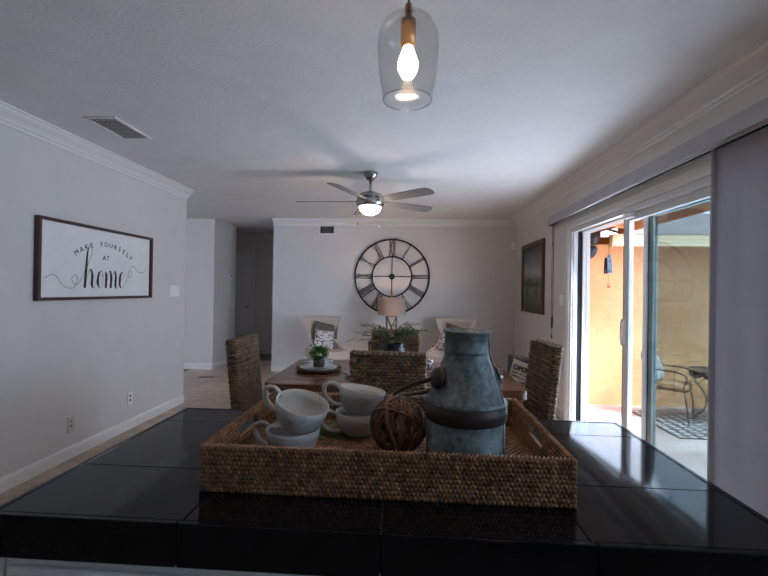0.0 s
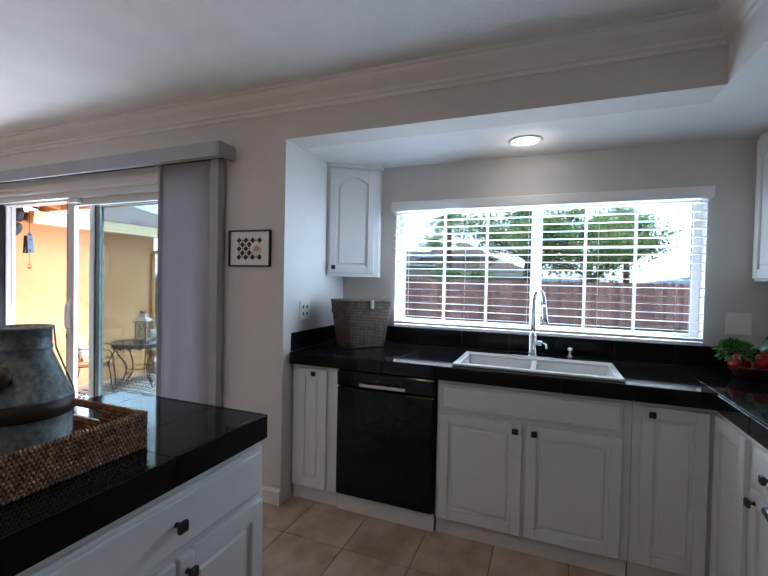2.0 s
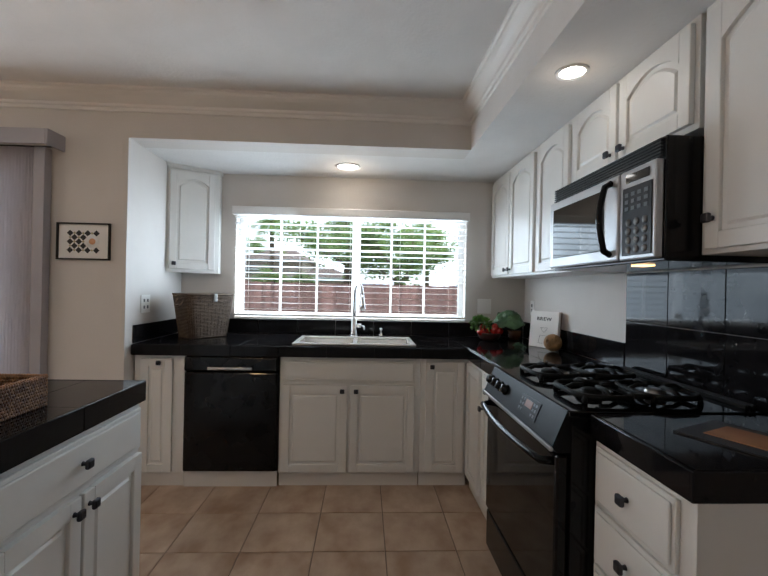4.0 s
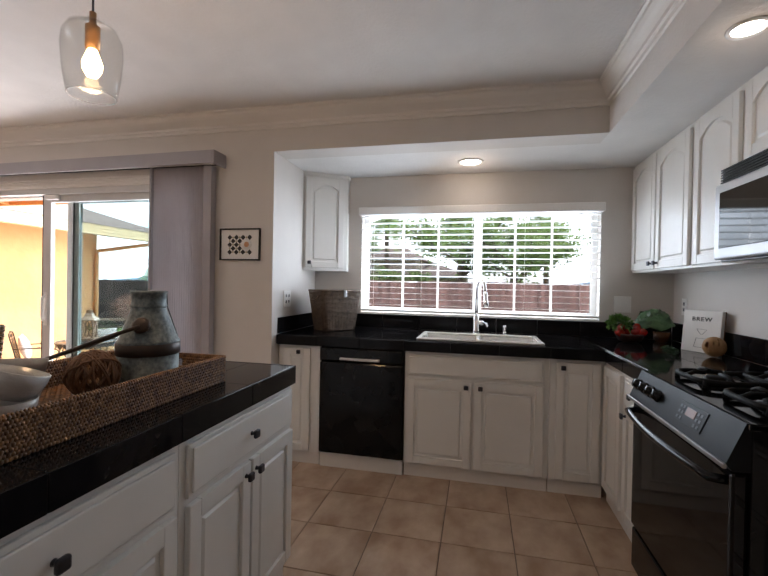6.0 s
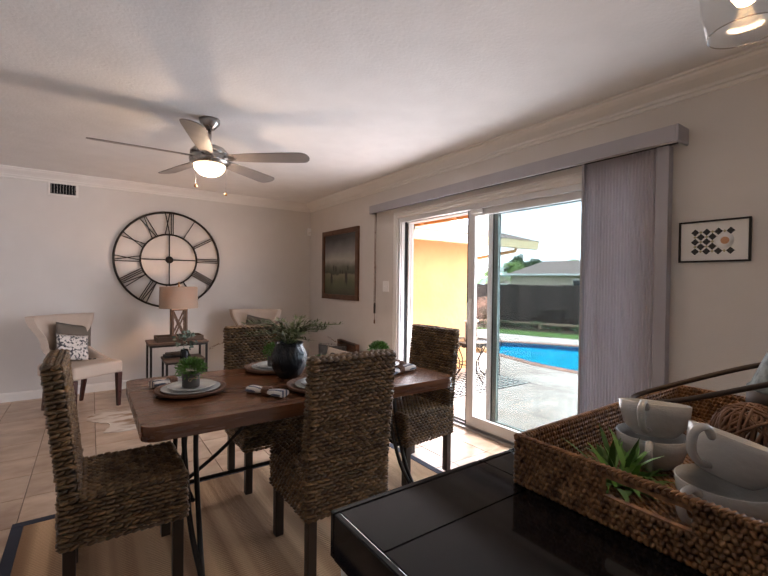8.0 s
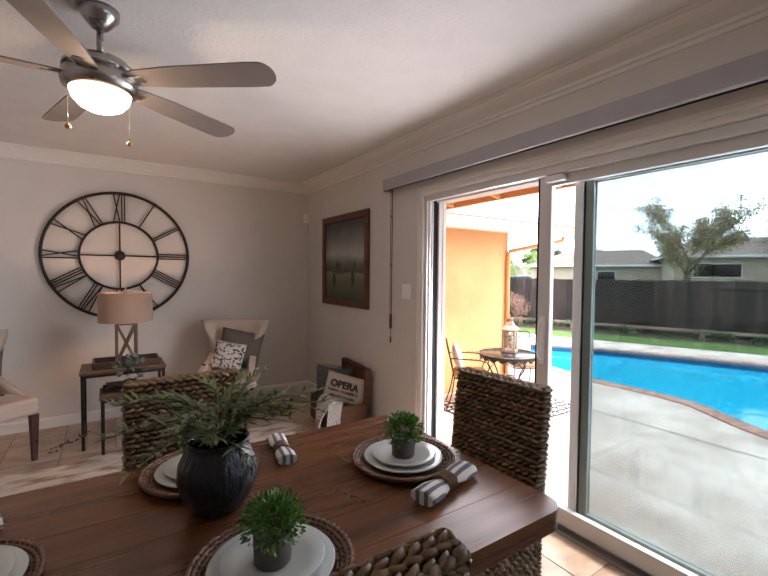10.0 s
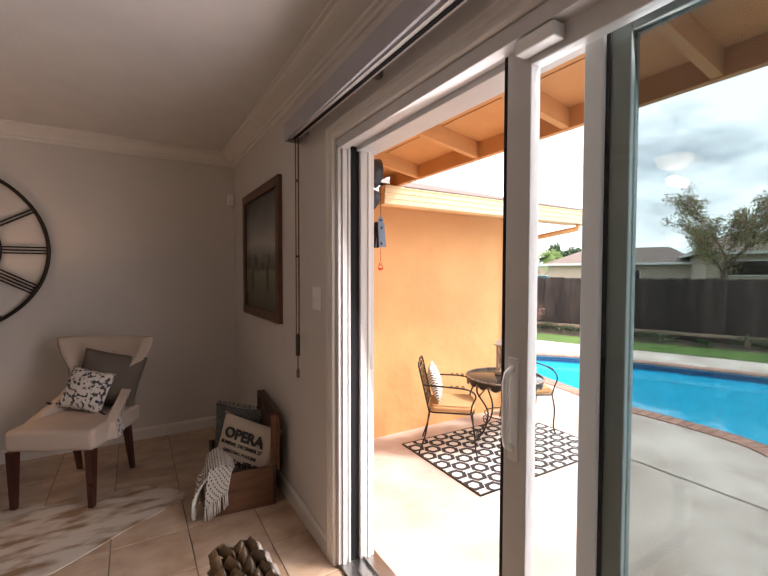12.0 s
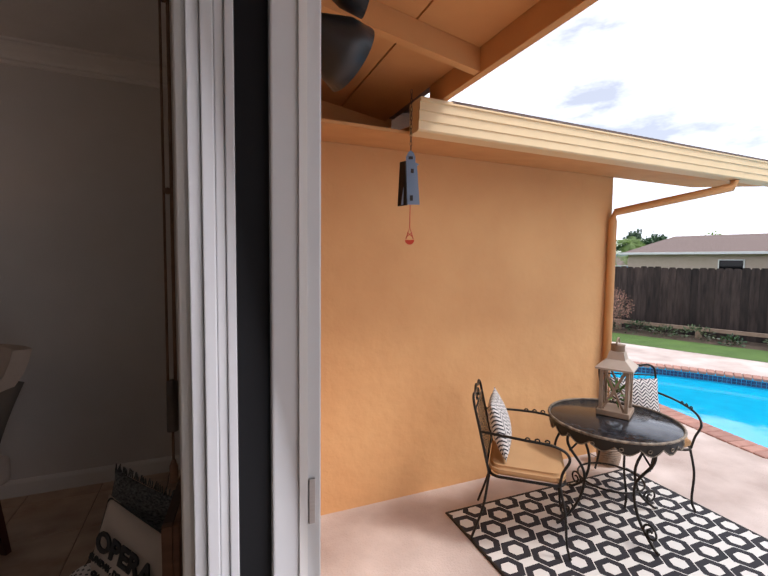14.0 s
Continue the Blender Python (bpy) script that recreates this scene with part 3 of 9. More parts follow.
part("toe_panel", box(bmesh.new(), 0.006, 0.597, 0.005, 0.02, 0.0, 0.098), TRIM, dw, "white toe panel with screws")

# sink, tap, soap pump
PORCELAIN = material("white_porcelain", (0.82, 0.80, 0.77), (0.80, 0.78, 0.75), 0.12, rvar=0.03)
sk = thing("sink", (1.755, 0.325, 0.921, 0, 0, -90), "white drop-in kitchen sink with a flat rim", "sink")
W, D = 0.815, 0.43
bm = bmesh.new()
box(bm, 0, W, 0, 0.035, 0, 0.013, 0.005)
box(bm, 0, W, D - 0.075, D, 0, 0.013, 0.005)
box(bm, 0, 0.035, 0.03, D - 0.07, 0, 0.013, 0.005)
box(bm, W - 0.035, W, 0.03, D - 0.07, 0, 0.013, 0.005)
box(bm, W / 2 - 0.015, W / 2 + 0.015, 0.03, D - 0.07, -0.10, 0.004, 0.005)
part("rim", bm, PORCELAIN, sk)
bm = bmesh.new()
box(bm, 0.025, W - 0.025, 0.026, 0.036, -0.18, -0.001)
box(bm, 0.025, W - 0.025, D - 0.078, D - 0.068, -0.18, -0.001)
box(bm, 0.025, 0.036, 0.036, D - 0.078, -0.18, -0.001)
box(bm, W - 0.036, W - 0.025, 0.036, D - 0.078, -0.18, -0.001)
box(bm, 0.025, W - 0.025, 0.026, D - 0.068, -0.19, -0.18)
part("basin", bm, PORCELAIN, sk)
tap = thing("tap", (2.255, -0.065, 0.921), "chrome gooseneck pull-down kitchen tap", "tap")
part("base_plate", box(bmesh.new(), -0.03, 0.03, -0.12, 0.12, 0, 0.008, 0.003), CHROME, tap)
part("body", lathe(bmesh.new(), [(0.026, 0.008), (0.026, 0.03), (0.021, 0.035), (0.021, 0.13), (0.015, 0.14), (0.013, 0.15)], 20), CHROME, tap)
path = [(0, 0, 0.14), (0, 0, 0.32)] + [(-0.062 + 0.062 * math.cos(radians(a)), -0.03 + 0.03 * math.cos(radians(a)), 0.32 + 0.09 * math.sin(radians(a))) for a in range(15, 181, 15)]
part("spout", tube(bmesh.new(), path, 0.0115, 12), CHROME, tap)
part("spray_head", tube(bmesh.new(), [(-0.124, -0.06, 0.325), (-0.132, -0.066, 0.25), (-0.135, -0.068, 0.21)], 0.0135, 12, r2=0.018), CHROME, tap)
bm = tube(bmesh.new(), [(0, -0.015, 0.085), (0, -0.055, 0.085)], 0.017, 14)
tube(bm, [(0, -0.05, 0.085), (-0.03, -0.075, 0.083), (-0.06, -0.08, 0.06)], 0.007, 8)
part("lever", bm, CHROME, tap)
sd = thing("soap_pump", (2.25, -0.275, 0.921), "small chrome soap pump beside the tap", "soap pump")
part("body", lathe(bmesh.new(), [(0.016, 0), (0.016, 0.02), (0.010, 0.024), (0.010, 0.05), (0.013, 0.055), (0.013, 0.068), (0.004, 0.072)], 16), CHROME, sd)
part("spout", tube(bmesh.new(), [(0, 0, 0.064), (-0.04, 0, 0.066)], 0.005, 8), CHROME, sd)

# kitchen window with blind
wd = structure("window_1", B(2.425, 2.565, -0.97, 0.90, 1.036, 1.052), TRIM, "white vinyl sliding window with grids above the sink", "window")
FR = [(2.50, 2.55, -0.97, -0.93, 1.052, 1.90), (2.50, 2.55, 0.86, 0.90, 1.052, 1.90), (2.50, 2.55, -0.93, 0.86, 1.86, 1.90), (2.50, 2.55, -0.93, 0.86, 1.052, 1.09), (2.495, 2.555, -0.10, -0.03, 1.09, 1.86)]
for f in FR:
    part("window_frame", B(*f, bevel=0.003), WHITE, wd)
for y in (0.56, 0.26, -0.36, -0.64):
    part("window_bar", B(2.518, 2.532, y - 0.009, y + 0.009, 1.09, 1.86), WHITE, wd)
for y0, y1 in ((-0.93, -0.10), (-0.03, 0.86)):
    part("window_bar", B(2.5185, 2.5315, y0, y1, 1.60, 1.618), WHITE, wd)
    pane = part("pane", B(2.522, 2.527, y0, y1, 1.09, 1.86), SCREENED_GLASS, wd)
    pane.visible_shadow = False
bl = thing("venetian_blind", (0, 0, 0), "white horizontal slat blind, slats open, over the sink window", "blind")
part("valance", B(2.355, 2.419, -0.985, 0.92, 1.865, 1.93, 0.006), WHITE, bl)
for i in range(16):
    z = 1.845 - i * 0.0485
    part("slat", box(bmesh.new(), -0.0245, 0.0245, -0.93, 0.93, -0.0016, 0.0016), WHITE, bl, m=pose(2.39, -0.033, z, 0, 1.5 if i % 5 else 3.5, 0))
part("bottom_rail", B(2.368, 2.412, -0.96, 0.895, 1.062, 1.078, 0.003), WHITE, bl)
for y in (0.78, 0.38, -0.02, -0.42, -0.82):
    part("ladder_cord", tube(bmesh.new(), [(2.364, y, 1.07), (2.364, y, 1.87)], 0.0012, 5), WHITE, bl)
part("tilt_cord", tube(bmesh.new(), spline([(2.358, 0.80, 1.86), (2.357, 0.802, 1.6), (2.356, 0.80, 1.38)]), 0.0015, 5), WHITE, bl)
part("tilt_cord", tube(bmesh.new(), spline([(2.358, -0.90, 1.86), (2.357, -0.902, 1.6), (2.35, -0.90, 1.35)]), 0.0015, 5), WHITE, bl)

# range
PANEL_BLACK = material("black_panel_plastic", (0.006, 0.006, 0.0065), None, 0.38, spec=0.12)
rg = thing("gas_range", (1.056, -0.805, 0, 0, 0, 180), "glossy black gas range with cast-iron grates", "range")
part("body", box(bmesh.new(), 0.0, 0.75, 0.0, 0.65, 0.0, 0.905, 0.003), APPLIANCE, rg)
DARK_GLASS = material("oven_glass", (0.003, 0.003, 0.0035), None, 0.05, rvar=0.01, spec=0.25)
part("cooktop", box(bmesh.new(), -0.004, 0.754, -0.01, 0.655, 0.905, 0.925, 0.004), DARK_GLASS, rg)
part("oven_door", box(bmesh.new(), 0.005, 0.745, -0.045, -0.001, 0.24, 0.785, 0.01), DARK_GLASS, rg)
part("drawer", box(bmesh.new(), 0.005, 0.745, -0.04, -0.001, 0.05, 0.228, 0.01), APPLIANCE, rg)
bm = extrude_outline(bmesh.new(), [(-0.045, 0.79), (-0.060, 0.81), (-0.012, 0.925), (0.0, 0.925), (0.0, 0.79)], 0.003, 0.747, "yz")
part("control_panel", bm, PANEL_BLACK, rg)
part("handle", tube(bmesh.new(), [(0.03, -0.045, 0.755), (0.05, -0.080, 0.752)] + [(0.05 + 0.65 * i / 12, -0.080 - 0.026 * math.sin(math.pi * i / 12), 0.752) for i in range(1, 12)] + [(0.70, -0.080, 0.752), (0.72, -0.045, 0.755)], 0.013, 10), APPLIANCE, rg)
part("handle_trim", box(bmesh.new(), 0.004, 0.746, -0.066, -0.056, 0.795, 0.809, 0.002), STEEL, rg, "thin silver trim")
for x in (0.05, 0.115, 0.18, 0.245):
    bm = lathe(bmesh.new(), [(0.024, 0), (0.024, 0.008), (0.019, 0.012), (0.017, 0.026), (0.0, 0.027)], 20, pose(x, -0.036, 0.868, 90 - 22))
    part("burner_knob", bm, APPLIANCE, rg, "round black burner knob")
DISPLAY = material("oven_display", (0.16, 0.045, 0.012), None, 0.3)
PANEL_GREY = material("panel_grey", (0.014, 0.014, 0.016), None, 0.4, spec=0.15)
pn = part("display_panel", box(bmesh.new(), -0.085, 0.085, -0.004, 0.0, -0.03, 0.04, 0.001), PANEL_GREY, rg, m=pose(0.50, -0.037, 0.862, -22))
part("display", box(bmesh.new(), -0.032, 0.028, -0.0055, -0.0041, 0.0, 0.028), DISPLAY, pn, "small orange display")
KEY = material("key_grey", (0.09, 0.10, 0.11), None, 0.5)
for i in range(3):
    for x in (-0.07, -0.05, 0.042, 0.062):
        part("key", box(bmesh.new(), x - 0.006, x + 0.006, -0.0055, -0.0041, -0.022 + i * 0.02, -0.012 + i * 0.02), KEY, pn)
IRON = material("cast_iron", (0.006, 0.006, 0.006), (0.010, 0.010, 0.010), 0.6, spec=0.15, bump=0.0008, bscale=200)
for gx in (0.20, 0.55):
    g = part("grate", bmesh.new(), IRON, rg)
    bm = bmesh.new()
    zt = 0.962
    for cy in (0.175, 0.415):
        loop = [(gx + x, cy + y, zt - 0.014) for x, y in rounded_rect(0.25, 0.20, 0.07, 5)]
        tube(bm, loop, 0.010, 7, closed=True)
        for a in range(4):
            dx, dy = math.cos(radians(90 * a)), math.sin(radians(90 * a))
            tube(bm, [(gx + dx * 0.035, cy + dy * 0.032, zt + 0.002), (gx + dx * 0.09, cy + dy * 0.07, zt + 0.003), (gx + dx * 0.125, cy + dy * 0.10, zt - 0.012)], 0.0085, 6)
        for sx_ in (-0.105, 0.105):
            for sy_ in (-0.08, 0.08):
                tube(bm, [(gx + sx_, cy + sy_, zt - 0.012), (gx + sx_ * 1.05, cy + sy_ * 1.05, 0.925)], 0.010, 6)
    for dx in (-0.10, 0.10):
        tube(bm, [(gx + dx, 0.265, zt - 0.014), (gx + dx, 0.325, zt - 0.014)], 0.010, 6)
    bm.to_mesh(g.data)
    bm.free()
    for cy in (0.175, 0.415):
        part("burner", lathe(bmesh.new(), [(0.055, 0.925), (0.055, 0.932), (0.035, 0.935), (0.035, 0.948), (0.028, 0.952), (0, 0.952)], 20, Matrix.Translation((gx, cy, 0))), STEEL if gx > 0.3 and cy > 0.3 else IRON, rg)
for i in range(3):
    part("rear_vent_bar", box(bmesh.new(), 0.03, 0.72, 0.60 + 0.015 * i, 0.608 + 0.015 * i, 0.925, 0.94, 0.002), IRON, rg)

# microwave
mw = thing("microwave", (1.030, -1.075, 0, 0, 0, 180), "black over-range microwave with a silver-framed door", "microwave")
part("body", box(bmesh.new(), 0, 0.755, 0.0, 0.393, 1.405, 1.80, 0.004), APPLIANCE, mw)
bm = bmesh.new()
for i in range(6):
    box(bm, 0.01, 0.745, -0.012, -0.001, 1.735 + i * 0.0105, 1.741 + i * 0.0105, 0.001)
part("vent_grille", bm, APPLIANCE, mw)
part("door", box(bmesh.new(), 0.005, 0.56, -0.03, -0.001, 1.415, 1.728, 0.008), MW_SILVER, mw, "brushed silver microwave door frame")
part("door_glass", box(bmesh.new(), 0.05, 0.47, -0.034, -0.0305, 1.46, 1.69, 0.002), DARK_GLASS, mw)
part("handle", tube(bmesh.new(), [(0.515 , -0.03, 1.44), (0.515, -0.055, 1.455)] + [(0.515, -0.055 - 0.02 * math.sin(math.pi * i / 8), 1.455 + 0.235 * i / 8) for i in range(1, 8)] + [(0.515, -0.055, 1.69), (0.515, -0.03, 1.705)], 0.012, 10), APPLIANCE, mw)
part("control_panel", box(bmesh.new(), 0.565, 0.75, -0.028, -0.001, 1.415, 1.728, 0.006), MW_SILVER, mw)
part("keypad", box(bmesh.new(), 0.585, 0.735, -0.031, -0.0285, 1.43, 1.665, 0.002), PANEL_GREY, mw)
part("display", box(bmesh.new(), 0.60, 0.72, -0.031, -0.0285, 1.68, 1.71, 0.001), DARK_GLASS, mw)
KEYW = material("key_silver", (0.13, 0.13, 0.13), None, 0.5)
for r in range(4):
    for k in range(3):
        part("key", lathe(bmesh.new(), [(0.013, 0), (0.013, 0.002), (0, 0.0025)], 12, pose(0.62 + k * 0.042, -0.0311, 1.45 + r * 0.031, 90)), KEYW, mw)
for r in range(3):
    for k in range(4):
        part("key", box(bmesh.new(), 0.60 + k * 0.033, 0.618 + k * 0.033, -0.0325, -0.0311, 1.585 + r * 0.024, 1.598 + r * 0.024), KEY, mw)
part("cooktop_lamp", box(bmesh.new(), 0.50, 0.56, 0.06, 0.11, 1.401, 1.4045), glow_material("hood_lamp_glow", (1.0, 0.55, 0.2), 1.5), mw, "small warm lamp in the underside")

# downlights
GLOW = glow_material("downlight_glow", (1.0, 0.93, 0.84), 5.0)
for x, y, ds in ((2.10, 0.0, 1.0), (0.668, -0.964, 0.68)):
    d = thing("downlight", (x, y, ZS), "round white recessed downlight, switched on", "downlight", "recessed downlights")
    part("ring", lathe(bmesh.new(), [(0.072, -0.001), (0.095, -0.001), (0.093, -0.008), (0.074, -0.006)], 36, caps=False), WHITE, d, m=Matrix.Diagonal((ds, ds, 1, 1)))
    part("diffuser", lathe(bmesh.new(), [(0.0, -0.003), (0.073, -0.003), (0.073, -0.001), (0, -0.001)], 36), GLOW, d, m=Matrix.Diagonal((ds, ds, 1, 1)))
    bulb_light("downlight_beam", (x, y, ZS - 0.10), 0.45 if x > 1 else 0.12, (1.0, 0.80, 0.60), 0.05)


# small kitchen things
def plate(name, w, h, m, label, slots, mat=WHITE):
    p = thing(name, m, label, "outlet" if name == "outlet" else "switch", "wall plates")
    part("cover_plate", box(bmesh.new(), -w / 2, w / 2, -0.006, 0, -h / 2, h / 2, 0.002), mat, p)
    for x, z, a, b in slots:
        part("socket" if name == "outlet" else "toggle", box(bmesh.new(), x - a / 2, x + a / 2, -0.009, -0.006, z - b / 2, z + b / 2, 0.001), KEY if name == "outlet" else WHITE, p)
    return p


FOUR = [(-0.022, 0.022, 0.024, 0.028), (0.022, 0.022, 0.024, 0.028), (-0.022, -0.022, 0.024, 0.028), (0.022, -0.022, 0.024, 0.028)]
plate("outlet", 0.115, 0.12, (1.845 + 0.03, YR, 1.165, 0, 0, 0), "white four-socket outlet plate beside the basket", [(x, z, 0.014, 0.02) for x, z, a, b in FOUR])
plate("switch", 0.115, 0.12, (XR, -1.13, 1.17, 0, 0, -90), "white double switch plate by the window", [(-0.022, 0, 0.010, 0.022), (0.022, 0, 0.010, 0.022)])
plate("outlet", 0.07, 0.115, (2.25, YS, 1.17, 0, 0, 180), "white outlet plate in the kitchen corner", [(0, 0.02, 0.02, 0.022), (0, -0.02, 0.02, 0.022)])
plate("switch", 0.19, 0.12, (XW, 4.45, 1.29, 0, 0, 90), "white triple switch plate near the wall's end", [(-0.05, 0, 0.010, 0.022), (0, 0, 0.010, 0.022), (0.05, 0, 0.010, 0.022)])
plate("outlet", 0.07, 0.115, (XW, 3.74, 0.29, 0, 0, 90), "white outlet plate low on the wall", [(0, 0.02, 0.02, 0.022), (0, -0.02, 0.02, 0.022)])
plate("outlet", 0.07, 0.115, (XW, 3.06, 0.26, 0, 0, 90), "beige phone socket low on the wall", [(0, 0.025, 0.012, 0.014), (0, -0.01, 0.012, 0.014)], material("beige_plate", (0.55, 0.45, 0.33), None, 0.5))
plate("switch", 0.115, 0.12, (XE, 4.60, 1.26, 0, 0, -90), "white double switch plate beside the patio door", [(-0.022, 0, 0.010, 0.022), (0.022, 0, 0.010, 0.022)])

WICKER = material("grey_brown_wicker", (0.07, 0.045, 0.028), (0.17, 0.115, 0.075), 0.6, scale=30)
bk = thing("wicker_basket", pose(2.115, 1.03, 0.921, 0, 0, -38) @ Matrix.Diagonal((0.88, 0.88, 0.96, 1)), "grey-brown lidded wicker basket on the black worktop", "basket")


bm = bmesh.new()
for i in range(30):
    z = 0.008 + i * 0.0103
    f = 0.78 + 0.22 * z / 0.31
    pts = rounded_rect(0.40 * f, 0.26 * f, 0.035)
    n = len(pts)
    fine = []
    for k in range(n):
        (xa, ya), (xb, yb) = pts[k], pts[(k + 1) % n]
        m_ = max(int(math.hypot(xb - xa, yb - ya) / 0.013), 1)
        fine += [(xa + (xb - xa) * j / m_, ya + (yb - ya) * j / m_) for j in range(m_)]
    tube(bm, [(x * (1 + 0.016 * (-1) ** (k + i)), y * (1 + 0.024 * (-1) ** (k + i)), z) for k, (x, y) in enumerate(fine)], 0.0052, 5, closed=True)
part("woven_side", bm, WICKER, bk, kind="stuff")
bm = bmesh.new()
for x, y in rounded_rect(0.404, 0.264, 0.035, 3):
    tube(bm, [(x * 0.79, y * 0.79, 0.0), (x * 1.0, y * 1.0, 0.315)], 0.003, 5)
for i in range(-4, 5):
    for s in (1, -1):
        tube(bm, [(i * 0.036 * 0.79, s * 0.131 * 0.79, 0.0), (i * 0.036, s * 0.132, 0.315)], 0.003, 5)
part("stake_ribs", bm, WICKER, bk)
bm = bmesh.new()
pts = rounded_rect(0.41, 0.27, 0.04)
extrude_outline(bm, pts, 0.318, 0.326, "xy")
tube(bm, [(x, y, 0.322) for x, y in pts], 0.008, 6, closed=True)
part("lid", bm, WICKER, bk)
part("bottom", extrude_outline(bmesh.new(), rounded_rect(0.30, 0.19, 0.03), 0.001, 0.006, "xy"), WICKER, bk)
part("clasp", box(bmesh.new(), 0.0, 0.03, -0.148, -0.138, 0.27, 0.33, 0.004), STEEL, bk, "metal strap clasp")
for s in (-1, 1):
    part("side_handle", tube(bmesh.new(), spline([(s * 0.20, -0.05, 0.29), (s * 0.225, -0.04, 0.25), (s * 0.225, 0.04, 0.25), (s * 0.20, 0.05, 0.29)]), 0.006, 6), WICKER, bk)


def leaf_cluster(count, centre, spread, size, up=0.6, seed=1, width=0.3, droop=0.0):
    """Leaves as two-sided folded blades; returns vertices and faces."""
    rng = random.Random(seed)
    verts, faces = [], []
    for _ in range(count):
        d = Vector((rng.gauss(0, 1), rng.gauss(0, 1), rng.gauss(0, 1) + up)).normalized()
        r = rng.uniform(0.35, 1.0)
        p = Vector(centre) + Vector((d.x * spread[0], d.y * spread[1], d.z * spread[2])) * r
        ln = size * rng.uniform(0.6, 1.2)
        side = d.cross(Vector((rng.uniform(-1, 1), rng.uniform(-1, 1), rng.uniform(-1, 1)))).normalized() * ln * width
        dd = (d + Vector((0, 0, -droop)) + Vector((rng.uniform(-.4, .4), rng.uniform(-.4, .4), rng.uniform(-.4, .4)))).normalized()
        k = len(verts)
        verts += [p, p + dd * ln * 0.5 + side * 0.5, p + dd * ln, p + dd * ln * 0.5 - side * 0.5, p + dd * ln * 0.5 + Vector((0, 0, 0.15 * ln * width))]
        faces += [(k, k + 1, k + 4), (k + 1, k + 2, k + 4), (k + 2, k + 3, k + 4), (k + 3, k, k + 4)]
    return verts, faces


def leaf_material(name, col, col2, rough=0.5, sheen=0.0):
    m = material(name, col, col2, rough, scale=20)
    n = m.node_tree.nodes
    l = m.node_tree.links
    g = n.new("ShaderNodeNewGeometry")
    h = n.new("ShaderNodeHueSaturation")
    r = n.new("ShaderNodeMapRange")
    r.inputs["To Min"].default_value, r.inputs["To Max"].default_value = 0.55, 1.5
    l.new(g.outputs["Random Per Island"], r.inputs["Value"])
    l.new(r.outputs["Result"], h.inputs["Value"])
    src = n["Principled BSDF"].inputs["Base Color"].links[0].from_socket
    l.new(src, h.inputs["Color"])
    l.new(h.outputs["Color"], n["Principled BSDF"].inputs["Base Color"])
    return m


def broad_leaves(count, centre, spread, size, seed=1):
    """Round cupped leaves with a wavy edge and a short stalk."""
    rng = random.Random(seed)
    verts, faces = [], []
    for i in range(count):
        a = 2.4 * i + rng.uniform(-0.3, 0.3)
        e = rng.uniform(0.1, 1.3)
        d = Vector((math.cos(a) * math.cos(e), math.sin(a) * math.cos(e), math.sin(e)))
        p = Vector(centre) + Vector((d.x * spread[0], d.y * spread[1], d.z * spread[2]))
        q = d.to_track_quat("Z", "Y").to_matrix()
        r, k = size * rng.uniform(0.7, 1.15), len(verts)
        verts.append(p - d * 0.012)
        for ring, (f, h) in enumerate(((0.5, 0.004), (1.0, -0.010))):
            for j in range(14):
                t = 2 * math.pi * j / 14
                w = 1 + (0.10 * math.sin(5 * t + i) if ring else 0)
                verts.append(p + q @ Vector((r * f * w * math.cos(t), r * f * w * 0.85 * math.sin(t), h + (0.012 * math.sin(4 * t + i) if ring else 0))))
        for j in range(14):
            n = (j + 1) % 14
            faces.append((k, k + 1 + j, k + 1 + n))
            faces.append((k + 1 + j, k + 15 + j, k + 15 + n, k + 1 + n))
    return verts, faces


CABBAGE = leaf_material("cabbage_leaf", (0.05, 0.12, 0.05), (0.09, 0.17, 0.08), 0.4)
GREEN = leaf_material("fresh_green_leaf", (0.06, 0.16, 0.02), (0.10, 0.24, 0.04))
DEEP_GREEN = leaf_material("deep_green_leaf", (0.02, 0.06, 0.018), (0.035, 0.09, 0.03))
SAGE = leaf_material("sage_leaf", (0.05, 0.085, 0.035), (0.09, 0.13, 0.06))
RED = material("red_pepper", (0.45, 0.02, 0.012), (0.30, 0.012, 0.01), 0.15)
bw = thing("vegetable_bowl", (2.16, -1.10, 0.921), "dark bowl of red peppers and lettuce on the worktop", "bowl")
part("bowl", lathe(bmesh.new(), [(0.04, 0.0), (0.07, 0.01), (0.09, 0.05), (0.095, 0.06), (0.088, 0.06), (0.06, 0.012), (0, 0.01)], 24, caps=False), material("dark_bowl", (0.05, 0.02, 0.015), None, 0.3), bw)
rng = random.Random(4)
for i in range(6):
    a = i * 1.05
    r = 0.05
    prof = [(0.0, 0.0), (0.015, 0.002), (0.026, 0.02), (0.028, 0.045), (0.02, 0.062), (0.0, 0.056)]
    pp = part("pepper", lathe(bmesh.new(), prof, 14, pose(r * math.cos(a), r * math.sin(a), 0.045 + 0.02 * (i % 2), rng.uniform(-60, 60), rng.uniform(-60, 60), 0)), RED, bw)
    part("stalk", tube(bmesh.new(), [(r * math.cos(a), r * math.sin(a), 0.09), (r * math.cos(a) + 0.01, r * math.sin(a), 0.108)], 0.004, 6), GREEN, pp)
